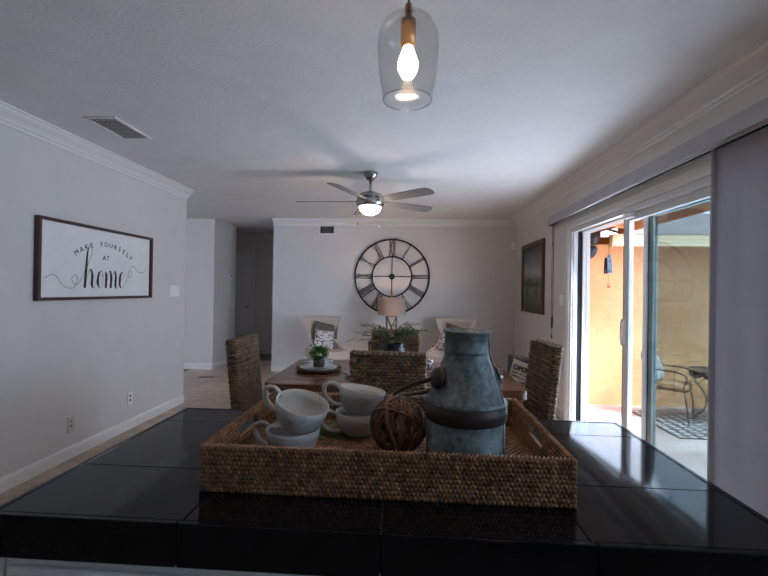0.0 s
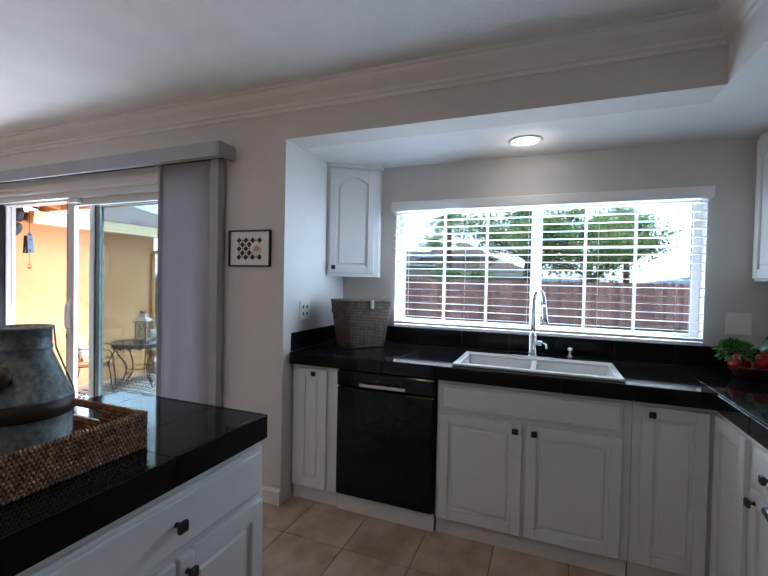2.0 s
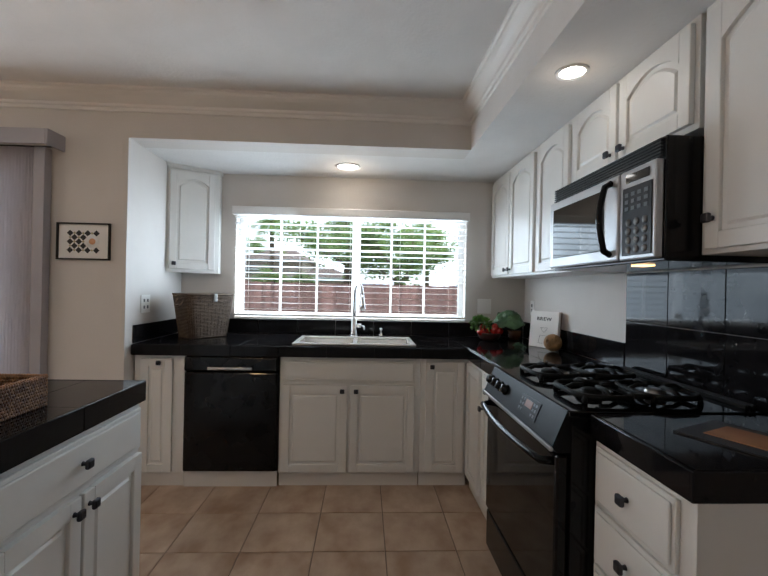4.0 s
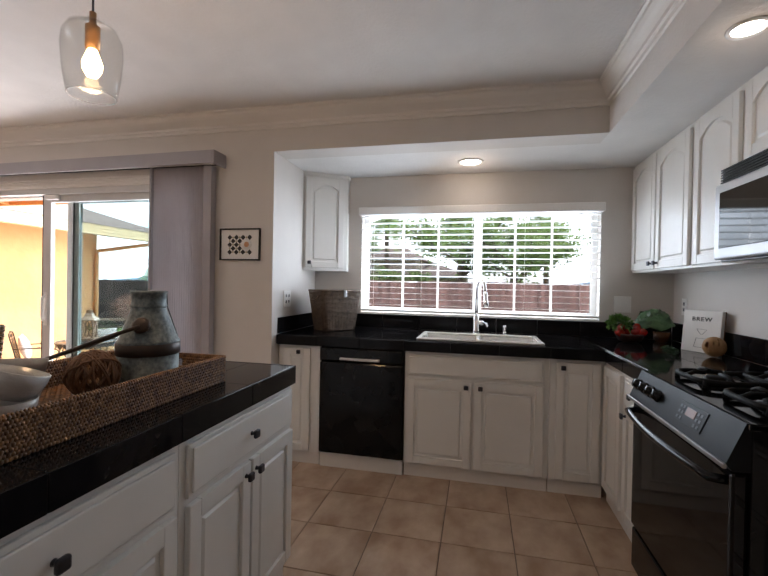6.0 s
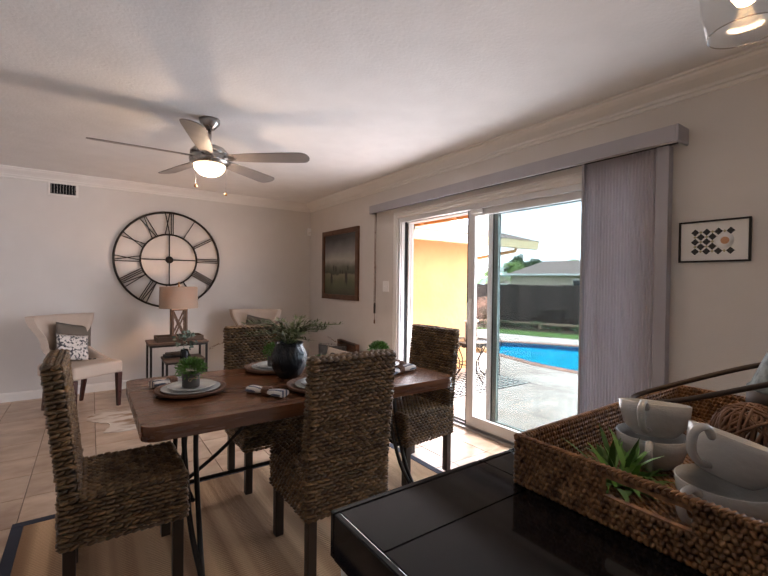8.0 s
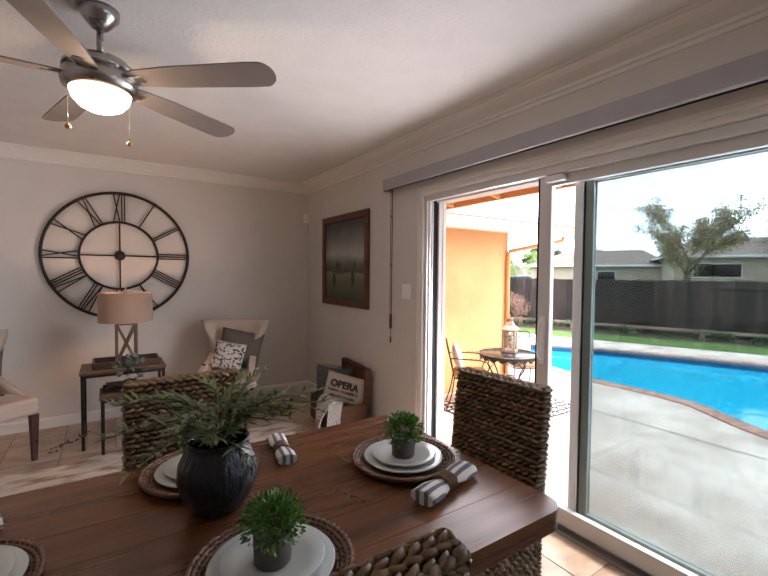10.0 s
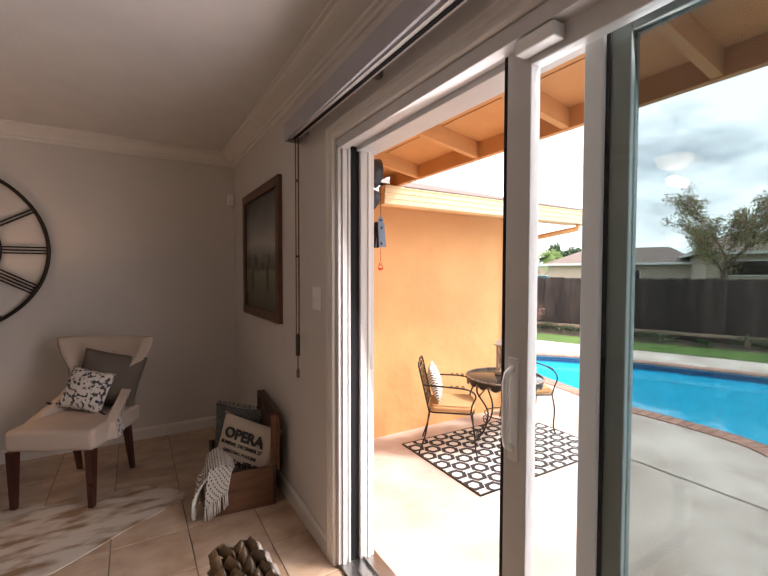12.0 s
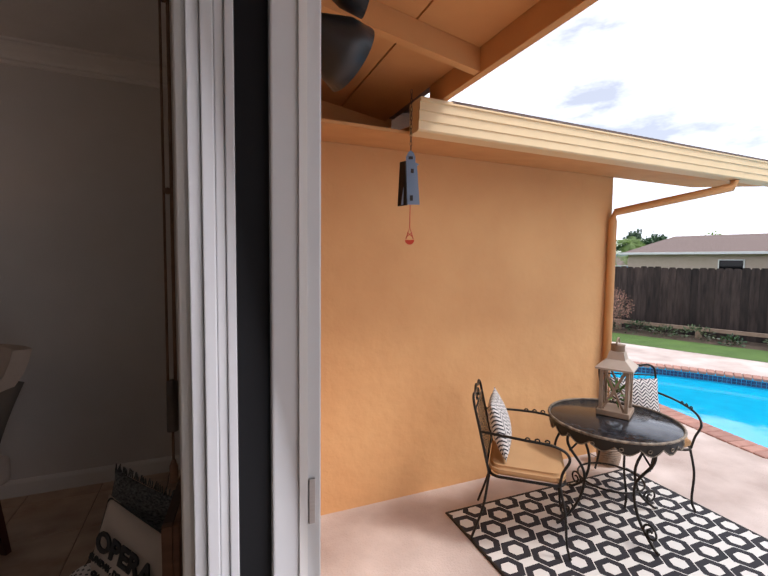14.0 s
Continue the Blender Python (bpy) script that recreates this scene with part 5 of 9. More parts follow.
bm = tube(bmesh.new(), [(1.60, 4.748, 2.10), (1.60, 4.75, 1.05)], 0.004, 6)
tube(bm, [(1.585, 4.748, 2.10), (1.585, 4.75, 1.05)], 0.003, 6)
part("cord", bm, TWIG, wn_)
part("weight", lathe(bmesh.new(), [(0.0, 0.0), (0.012, 0.002), (0.012, 0.115), (0.0, 0.12)], 14, Matrix.Translation((1.593, 4.75, 0.945))), material("cord_weight", (0.05, 0.035, 0.025), None, 0.5), wn_)
part("lower_cord", tube(bmesh.new(), [(1.593, 4.75, 0.95), (1.593, 4.75, 0.87)], 0.003, 6), TWIG, wn_)
part("tassel", lathe(bmesh.new(), [(0.0, 0.0), (0.009, 0.005), (0.009, 0.04), (0.004, 0.055), (0, 0.056)], 10, Matrix.Translation((1.593, 4.75, 0.825))), TWIG, wn_)
for z in (1.87, 1.47):
    part("bead", lathe(bmesh.new(), [(0, 0), (0.009, 0.004), (0.009, 0.012), (0, 0.016)], 10, Matrix.Translation((1.593, 4.75, z))), TWIG, wn_)

# wall pictures
def framed(name, m, w, h, fw, depth, frame_mat, board_mat, label, category="picture"):
    p = thing(name, m, label, category)
    bm = bmesh.new()
    box(bm, -w / 2, w / 2, -depth, 0, h / 2 - fw, h / 2, 0.002)
    box(bm, -w / 2, w / 2, -depth, 0, -h / 2, -h / 2 + fw, 0.002)
    box(bm, -w / 2, -w / 2 + fw, -depth, 0, -h / 2 + fw, h / 2 - fw, 0.002)
    box(bm, w / 2 - fw, w / 2, -depth, 0, -h / 2 + fw, h / 2 - fw, 0.002)
    part("frame", bm, frame_mat, p)
    part("board", box(bmesh.new(), -w / 2 + fw, w / 2 - fw, -depth * 0.35, -0.001, -h / 2 + fw, h / 2 - fw), board_mat, p)
    return p


FRAME_BROWN = material("brown_frame_wood", (0.07, 0.028, 0.015), (0.045, 0.018, 0.010), 0.5, scale=8, stretch=(1, 1, 1))
hm = framed("home_sign", (XW, 3.355, 1.523, 0, 0, 90), 1.28, 0.595, 0.022, 0.04, FRAME_BROWN, PAPER, "white framed sign reading MAKE YOURSELF AT home", "sign")
FY = -0.0155
word = "MAKE YOURSELF"
for i, ch in enumerate(word):
    if ch == " ":
        continue
    a = 90 + 33 - 66 * i / (len(word) - 1)
    r = 0.56
    text_part("letter", ch, 0.058, hm, pose(r * math.cos(radians(a)) + 0.03, FY, 0.135 - r + r * math.sin(radians(a)) + 0.01, 90, 0, 0) @ pose(0, 0, 0, 0, 0, a - 90))
text_part("letter", "AT", 0.058, hm, pose(0.03, FY, 0.03, 90), spacing=1.2)
# script word from brush strokes
def stroke(bm, pts, w0, w1=None, n=8):
    """A flat brush stroke through (x, z, width) rows."""
    p = spline([(x, 0, z) for x, z, _ in pts], n)
    ws = spline([(w, 0, 0) for _, _, w in pts], n)
    t = bmesh.new()
    prev = None
    for i, q in enumerate(p):
        a, b = p[max(i - 1, 0)], p[min(i + 1, len(p) - 1)]
        d = (b - a).normalized()
        nn = Vector((d.z, 0, -d.x)) * max(ws[i].x, 0.0012)
        cur = (t.verts.new(q + nn + Vector((0, FY - 0.0005 - 0.000004 * i, 0))), t.verts.new(q - nn + Vector((0, FY - 0.0005 - 0.000004 * i, 0))))
        if prev:
            t.faces.new((prev[0], prev[1], cur[1], cur[0]))
        prev = cur
    merge(bm, t)


def script(x0, z0, s):
    T, H = 0.0016, 0.012
    bm = bmesh.new()
    k = lambda rows: [(x0 + s * x, z0 + s * z, w) for x, z, w in rows]
    stroke(bm, k([(-0.55, 0.10, T), (-0.42, 0.14, T), (-0.30, 0.02, T), (-0.17, 0.0, T), (-0.11, 0.09, T), (-0.14, 0.15, T), (-0.19, 0.10, T), (-0.11, 0.04, T), (0.0, 0.20, T), (0.09, 0.38, T), (0.105, 0.47, T), (0.065, 0.50, T), (0.035, 0.42, H * .6), (0.015, 0.2, H), (0.0, 0.0, H)]), T)
    stroke(bm, k([(0.01, 0.03, T), (0.05, 0.17, T), (0.09, 0.22, H * .5), (0.115, 0.15, H), (0.11, 0.04, H), (0.14, 0.0, T), (0.18, 0.08, T), (0.215, 0.17, T)]), T)
    stroke(bm, k([(0.25, 0.21, T), (0.215, 0.17, H * .8), (0.205, 0.06, H), (0.24, 0.0, T), (0.285, 0.06, T), (0.285, 0.17, T), (0.25, 0.21, T), (0.25, 0.15, T), (0.33, 0.17, T)]), T)
    stroke(bm, k([(0.33, 0.20, H * .5), (0.345, 0.15, H), (0.34, 0.0, H)]), T)
    stroke(bm, k([(0.345, 0.02, T), (0.385, 0.18, T), (0.415, 0.21, H * .5), (0.43, 0.14, H), (0.425, 0.0, H)]), T)
    stroke(bm, k([(0.43, 0.02, T), (0.47, 0.18, T), (0.50, 0.21, H * .5), (0.515, 0.14, H), (0.51, 0.03, H), (0.54, 0.0, T), (0.58, 0.06, T)]), T)
    stroke(bm, k([(0.58, 0.08, T), (0.65, 0.14, T), (0.64, 0.21, T), (0.60, 0.17, H * .9), (0.59, 0.05, H), (0.63, 0.0, T), (0.70, 0.07, T), (0.76, 0.20, T), (0.81, 0.23, T), (0.82, 0.17, T), (0.77, 0.15, T), (0.75, 0.20, T), (0.84, 0.30, T), (0.94, 0.24, T), (1.04, 0.22, T), (1.13, 0.26, T)]), T)
    return bm


part("script_word", script(-0.20, -0.205, 0.68), INK, hm)

CANVAS = bpy.data.materials.new("landscape_painting")
CANVAS.use_nodes = True
n_, l_ = CANVAS.node_tree.nodes, CANVAS.node_tree.links
tc, sx, rp, no, mx = n_.new("ShaderNodeTexCoord"), n_.new("ShaderNodeSeparateXYZ"), n_.new("ShaderNodeValToRGB"), n_.new("ShaderNodeTexNoise"), n_.new("ShaderNodeMath")
l_.new(tc.outputs["Generated"], sx.inputs[0])
l_.new(tc.outputs["Object"], no.inputs["Vector"])
no.inputs["Scale"].default_value, no.inputs["Detail"].default_value = 5.0, 6.0
mx.operation, mx.inputs[1].default_value = "MULTIPLY_ADD", 0.16
l_.new(no.outputs["Fac"], mx.inputs[0])
l_.new(sx.outputs[2], mx.inputs[2])
l_.new(mx.outputs[0], rp.inputs["Fac"])
cr = rp.color_ramp
cr.elements[0].position, cr.elements[0].color = 0.08, (0.035, 0.04, 0.02, 1)
cr.elements[1].position, cr.elements[1].color = 1.1, (0.05, 0.05, 0.05, 1)
for pos, col in ((0.30, (0.11, 0.12, 0.06)), (0.41, (0.20, 0.19, 0.12)), (0.44, (0.05, 0.055, 0.035)), (0.54, (0.12, 0.125, 0.09)), (0.66, (0.42, 0.41, 0.37)), (0.80, (0.22, 0.22, 0.215)), (0.97, (0.07, 0.072, 0.075))):
    e = cr.elements.new(pos)
    e.color = (*col, 1)
l_.new(rp.outputs["Color"], n_["Principled BSDF"].inputs["Base Color"])
n_["Principled BSDF"].inputs["Roughness"].default_value = 0.35
WALNUT_FRAME = material("walnut_frame", (0.12, 0.05, 0.022), (0.07, 0.028, 0.013), 0.45, scale=12, detail=6)
pa = framed("landscape_picture", (XE, 5.66, 1.536, 0, 0, -90), 0.975, 0.935, 0.065, 0.028, WALNUT_FRAME, CANVAS, "dark landscape painting with cattle in a walnut frame")
bm = bmesh.new()
for x, z, s in ((-0.22, -0.20, 0.09), (0.18, -0.18, 0.10), (0.02, -0.10, 0.03), (0.08, -0.10, 0.03), (-0.10, -0.06, 0.05), (-0.16, -0.05, 0.05), (0.22, -0.05, 0.04)):
    extrude_outline(bm, [(x - s * 0.3, z - s), (x - s * 0.12, z - s * 0.4), (x + s * 0.1, z - s), (x + s * 0.35, z - s * 0.2), (x + s * 0.2, z + s * 0.6), (x - s * 0.1, z + s), (x - s * 0.35, z + s * 0.3)], -0.0115, -0.0102)
part("painted_trees", bm, material("painted_shape", (0.03, 0.028, 0.02), None, 0.4), pa, kind="stuff")
kp = framed("kitchen_picture", (XE, 1.575, 1.549, 0, 0, -90), 0.315, 0.225, 0.009, 0.02, BLACK_IRON, PAPER, "small framed print of black diamonds beside the kitchen recess")
bm = bmesh.new()
for i in range(7):
    for j in range(5):
        x, z = -0.082 + i * 0.026, -0.054 + j * 0.026
        if (i + j) % 2 == 0 and abs(x) + 0.0 < 0.12 and not (x > 0.02 and abs(z + 0.005) < 0.03):
            extrude_outline(bm, [(x - 0.019, z), (x, z - 0.019), (x + 0.019, z), (x, z + 0.019)], -0.0085, -0.0072)
part("diamonds", bm, INK, kp, kind="stuff")
bm = bmesh.new()
for i in range(7):
    for j in range(5):
        x, z = -0.082 + i * 0.026, -0.054 + j * 0.026
        if (i + j) % 2 and not (x > 0.0 and abs(z + 0.005) < 0.03):
            extrude_outline(bm, [(x - 0.008, z), (x, z - 0.008), (x + 0.008, z), (x, z + 0.008)], -0.0085, -0.0072)
part("small_diamonds", bm, material("khaki_print", (0.42, 0.38, 0.22), None, 0.6), kp, kind="stuff")
part("saucer", lathe(bmesh.new(), [(0.040, 0), (0.040, 0.0009), (0, 0.0009)], 24, pose(0.05, -0.0075, 0.0, 90)), WHITE, kp)
part("flower", lathe(bmesh.new(), [(0.019, 0), (0.019, 0.001), (0, 0.0015)], 16, pose(0.05, -0.0086, 0.0, 90)), material("orange_print", (0.6, 0.22, 0.06), (0.7, 0.45, 0.3), 0.6), kp)
al = thing("alarm_sensor", (1.61, YN, 2.05, 0, 0, 0), "small white motion sensor in the corner near the ceiling", "sensor")
part("housing", box(bmesh.new(), -0.03, 0.03, -0.045, -0.001, -0.055, 0.055, 0.01), WHITE, al)
part("lens", box(bmesh.new(), -0.018, 0.018, -0.048, -0.0455, -0.03, 0.0, 0.002), TRIM, al)

# vents
def vent(name, m, w, h, label):
    v = thing(name, m, label, "air vent")
    bm = bmesh.new()
    for a in ((-w / 2, w / 2, h / 2 - 0.022, h / 2), (-w / 2, w / 2, -h / 2, -h / 2 + 0.022), (-w / 2, -w / 2 + 0.022, -h / 2 + 0.022, h / 2 - 0.022), (w / 2 - 0.022, w / 2, -h / 2 + 0.022, h / 2 - 0.022)):
        box(bm, a[0], a[1], -0.01, 0, a[2], a[3], 0.002)
    part("frame", bm, TRIM, v)
    part("backing", box(bmesh.new(), -w / 2 + 0.02, w / 2 - 0.02, -0.003, -0.001, -h / 2 + 0.02, h / 2 - 0.02), BLACK_SEAL, v)
    k = int((w - 0.05) / 0.023)
    for i in range(k):
        x = -w / 2 + 0.03 + (w - 0.06) * i / (k - 1)
        part("slat", box(bmesh.new(), -0.001, 0.001, -0.009, -0.002, -h / 2 + 0.022, h / 2 - 0.022), TRIM, v, m=pose(x, 0, 0))
    return v


vent("ceiling_vent", (-2.075, 2.82, ZC, 90, 0, 90), 0.40, 0.23, "off-white louvred ceiling air vent")
vent("wall_vent", (-1.335, YN, 2.29), 0.27, 0.155, "off-white louvred air vent high on the wall")

# clock
CLOCK_IRON = material("dark_bronze_iron", (0.018, 0.014, 0.011), (0.035, 0.025, 0.018), 0.45, 0.6)
ck = thing("wall_clock", (-0.282, YN - 0.03, 1.553), "large open dark metal wall clock with Roman numerals", "clock")


def flat_ring(r0, r1, d=0.012):
    return lathe(bmesh.new(), [(r0, -d / 2), (r1, -d / 2), (r1, d / 2), (r0, d / 2), (r0, -d / 2)], 72, pose(0, 0, 0, 90), caps=False)


part("outer_ring", flat_ring(0.575, 0.60), CLOCK_IRON, ck)
part("inner_ring", flat_ring(0.305, 0.325), CLOCK_IRON, ck)
part("hub", lathe(bmesh.new(), [(0, -0.01), (0.04, -0.01), (0.045, 0.0), (0.03, 0.012), (0.012, 0.02), (0, 0.022)], 28, pose(0, 0, 0, 90)), CLOCK_IRON, ck)
for a in (0, 90, 180, 270):
    part("cross_bar", box(bmesh.new(), -0.007, 0.007, -0.005, 0.005, 0.03, 0.31, 0.002), CLOCK_IRON, ck, m=pose(0, 0, 0, 0, a, 0))
for a in (18, 140, 225, 300):
    part("wall_spacer", box(bmesh.new(), -0.006, 0.006, 0.0, 0.029, 0.58, 0.592), CLOCK_IRON, ck, m=pose(0, 0, 0, 0, a, 0))
GLYPH = {"I": (0.022, [(0, 0)]), "V": (0.062, [(-0.024, 0), (0.024, 0)]), "X": (0.062, [(-0.024, 0.024), (0.024, -0.024)])}
for k, word in enumerate(("XII", "I", "II", "III", "IIII", "V", "VI", "VII", "VIII", "IX", "X", "XI")):
    total = sum(GLYPH[c][0] for c in word)
    x = -total / 2
    bm = bmesh.new()
    for c in word:
        wdt, strokes_ = GLYPH[c]
        cx = x + wdt / 2
        for top, bot in strokes_:
            p0, p1 = Vector((cx + top, 0, 0.577)), Vector((cx + bot, 0, 0.323))
            d = (p1 - p0)
            ang_ = math.degrees(math.atan2(-d.x, -d.z))
            box(bm, -0.0055, 0.0055, -0.004, 0.004, 0, d.length, m=Matrix.Translation(p1) @ pose(0, 0, 0, 0, ang_, 0))
        x += wdt
    part("numeral", bm, CLOCK_IRON, ck, m=pose(0, 0, 0, 0, k * 30, 0))

# ceiling fan
NICKEL = material("brushed_nickel", (0.42, 0.39, 0.36), (0.36, 0.33, 0.31), 0.28, 1.0)
BLADE = material("grey_fan_blade", (0.20, 0.17, 0.155), (0.17, 0.145, 0.13), 0.45)
fn = thing("ceiling_fan", (-0.388, 3.95, 0), "brushed nickel ceiling fan with five grey blades, lamp on", "ceiling fan")
part("canopy", lathe(bmesh.new(), [(0, ZC - 0.001), (0.07, ZC - 0.001), (0.068, ZC - 0.03), (0.03, ZC - 0.075), (0.015, ZC - 0.08), (0, ZC - 0.08)], 32), NICKEL, fn)
part("down_rod", lathe(bmesh.new(), [(0.0125, ZC - 0.08), (0.0125, 2.27), (0, 2.27)], 16), NICKEL, fn)
part("motor_housing", lathe(bmesh.new(), [(0, 2.285), (0.03, 2.282), (0.10, 2.255), (0.128, 2.225), (0.13, 2.21), (0.115, 2.205), (0.115, 2.198), (0.133, 2.192), (0.136, 2.165), (0.13, 2.14), (0.11, 2.13), (0, 2.13)], 48), NICKEL, fn)
part("lamp_bowl", lathe(bmesh.new(), [(0.108, 2.13), (0.10, 2.10), (0.075, 2.072), (0.04, 2.056), (0.0, 2.052)], 40, caps=False), glow_material("fan_lamp_glow", (1.0, 0.72, 0.42), 3.6), fn, "glowing frosted glass bowl")
for a in (34, 106, 178, 250, 322):
    bm = bmesh.new()
    outl = [(0.13, -0.042), (0.30, -0.060), (0.62, -0.070)] + [(0.66 + 0.065 * math.sin(radians(t)), -0.072 * math.cos(radians(t))) for t in range(20, 161, 20)] + [(0.62, 0.070), (0.30, 0.060), (0.13, 0.042)]
    extrude_outline(bm, outl, -0.003, 0.003, "xy")
    q = pose(0, 0, 2.184, 0, 0, a) @ pose(0, 0, 0, -12, 0, 0)
    b_ = part("blade", bm, BLADE, fn, m=q)
    part("blade_iron", box(bmesh.new(), 0.10, 0.19, -0.018, 0.018, -0.007, -0.0032, 0.001), NICKEL, b_)
for x, y, z in ((-0.105, -0.07, 1.965), (0.095, -0.08, 1.93)):
    bm = tube(bmesh.new(), [(x, y, 2.13), (x, y, z)], 0.0012, 5)
    part("pull_chain", bm, NICKEL, fn)
    part("pull_knob", lathe(bmesh.new(), [(0, 0), (0.009, 0.005), (0.011, 0.012), (0.006, 0.022), (0, 0.024)], 14, Matrix.Translation((x, y, z - 0.02))), BRASS, fn)
bulb_light("fan_lamp", (-0.388, 3.95, 1.98), 4.2, (1.0, 0.74, 0.50), 0.035)
bulb_light("fan_lamp_up", (-0.388, 3.95, 2.165 - 0.005), 0.01, (1.0, 0.74, 0.50), 0.05)

# woven dining chairs
SEAGRASS = leaf_material("dark_seagrass", (0.19, 0.115, 0.052), (0.085, 0.048, 0.023), 0.38)
SEAGRASS.node_tree.nodes["Principled BSDF"].inputs["Specular IOR Level"].default_value = 0.45
ESPRESSO = material("espresso_wood", (0.018, 0.013, 0.010), (0.028, 0.018, 0.013), 0.35)


def chair_weave(bm_faces, rng):
    rows = []
    for o, u, v, n, w, h in bm_faces:
        rows += weave_rows(o, u, v, n, w, h, 0.029, 0.0185, 0.014, 17, rng, flip="row")
    return lens_mesh(rows)


def dining_chair(m, label):
    c = thing("dining_chair", m, label, "chair", "woven chairs round the table")
    rng = random.Random(21)
    W, D, H0, H1 = 0.42, 0.44, 0.26, 0.455
    part("seat_core", box(bmesh.new(), -W / 2 + 0.012, W / 2 - 0.012, 0.012, D - 0.012, H0 + 0.01, H1 - 0.01, 0.01), ESPRESSO, c)
    v, f = chair_weave([((-W / 2, 0.0, H0), (1, 0, 0), (0, 0, 1), (0, -1, 0), W, H1 - H0), ((-W / 2, D - 0.06, H1), (0, -1, 0), (1, 0, 0), (0, 0, 1), D - 0.06, W), ((W / 2, 0.0, H0), (0, 1, 0), (0, 0, 1), (1, 0, 0), D, H1 - H0), ((-W / 2, D, H0), (0, -1, 0), (0, 0, 1), (-1, 0, 0), D, H1 - H0), ((W / 2, D, H0), (-1, 0, 0), (0, 0, 1), (0, 1, 0), W, H1 - H0)], rng)
    raw_part("seat", v, f, SEAGRASS, c, "woven seagrass seat")
    lean = Matrix.Translation((0, D - 0.06, H1)) @ pose(0, 0, 0, -6) @ Matrix.Translation((0, -(D - 0.06), -H1))
    part("back_core", box(bmesh.new(), -W / 2 + 0.012, W / 2 - 0.012, D - 0.052, D - 0.012, H1 - 0.02, 0.965, 0.01, lean), ESPRESSO, c)
    v, f = chair_weave([((-W / 2, D - 0.06, H1), (1, 0, 0), (0, 0, 1), (0, -1, 0), W, 0.98 - H1), ((W / 2, D - 0.004, H0), (-1, 0, 0), (0, 0, 1), (0, 1, 0), W, 0.98 - H0), ((W / 2, D - 0.06, H0 + 0.19), (0, 1, 0), (0, 0, 1), (1, 0, 0), 0.058, 0.53), ((-W / 2, D, H0 + 0.19), (0, -1, 0), (0, 0, 1), (-1, 0, 0), 0.058, 0.53), ((-W / 2, D - 0.055, 0.975), (1, 0, 0), (0, 1, 0), (0, 0, 1), W, 0.055)], rng)
    v = [lean @ q for q in v]
    raw_part("backrest", v, f, SEAGRASS, c, "woven seagrass backrest")
    for x in (-W / 2 + 0.03, W / 2 - 0.03):
        for y in (0.03, D - 0.03):
            part("leg", box(bmesh.new(), x - 0.021, x + 0.021, y - 0.021, y + 0.021, 0.0, H0 + 0.02, 0.003), ESPRESSO, c)
    return c


RUG_T = 0.008
ch = dining_chair((-0.725, 2.95, RUG_T, 0, 0, -90), "dark woven seagrass dining chair at the table's end")
# front of the chair looks to local -y
ch.matrix_basis = pose(-0.74, 2.94, RUG_T, 0, 0, 90)
for q, lb in ((pose(-0.115, 2.83, RUG_T, 0, 0, 180), "dark woven seagrass dining chair on the table's island side"), (pose(-0.115, 3.27, RUG_T, 0, 0, 0), "dark woven seagrass dining chair on the table's far long side"), (pose(0.52, 3.01, RUG_T, 0, 0, -86), "dark woven seagrass dining chair beside the patio door")):
    tagged(copy_thing(ch, q), lb)

# dining table
tbl = thing("dining_table", (-0.0925, 3.05, RUG_T), "dark walnut dining table with a metal trestle base", "table")
hw, hd = 0.832, 0.468
tz = 0.735 - RUG_T
planks = 6
for i in range(planks):
    y0, y1 = -hd + 2 * hd * i / planks, -hd + 2 * hd * (i + 1) / planks
    bm = bmesh.new()
    if i in (0, planks - 1):
        s = -1 if i == 0 else 1
        yo, yi = (y0, y1 - 0.0006) if i == 0 else (y1, y0 + 0.0006)
        c1 = [(hw - 0.06 + 0.06 * math.cos(radians(a)), yo - s * (0.06 - 0.06 * math.sin(radians(a)))) for a in range(0, 91, 15)]
        c2 = [(-hw + 0.06 - 0.06 * math.cos(radians(a)), yo - s * (0.06 - 0.06 * math.sin(radians(a)))) for a in range(90, -1, -15)]
        extrude_outline(bm, [(hw, yi)] + c1 + c2 + [(-hw, yi)], tz - 0.03, tz, "xy")
    else:
        box(bm, -hw, hw, y0 + 0.0006, y1 - 0.0006, tz - 0.03, tz, 0.0008, seg=1)
    part("plank", bm, DARK_WOOD, tbl)
bm = bmesh.new()
outl = rounded_rect(2 * hw, 2 * hd, 0.06, 6)
inn = rounded_rect(2 * hw - 0.03, 2 * hd - 0.03, 0.05, 6)
lo = [bm.verts.new((x, y, tz - 0.060)) for x, y in outl]
hi = [bm.verts.new((x, y, tz - 0.0305)) for x, y in outl]
li = [bm.verts.new((x, y, tz - 0.060)) for x, y in inn]
hi2 = [bm.verts.new((x, y, tz - 0.0305)) for x, y in inn]
for i in range(len(lo)):
    k = (i + 1) % len(lo)
    for a, b in ((lo, hi), (li, lo), (hi2, li), (hi, hi2)):
        bm.faces.new((a[i], a[k], b[k], b[i]))
bmesh.ops.recalc_face_normals(bm, faces=bm.faces)
part("apron", bm, DARK_WOOD, tbl)
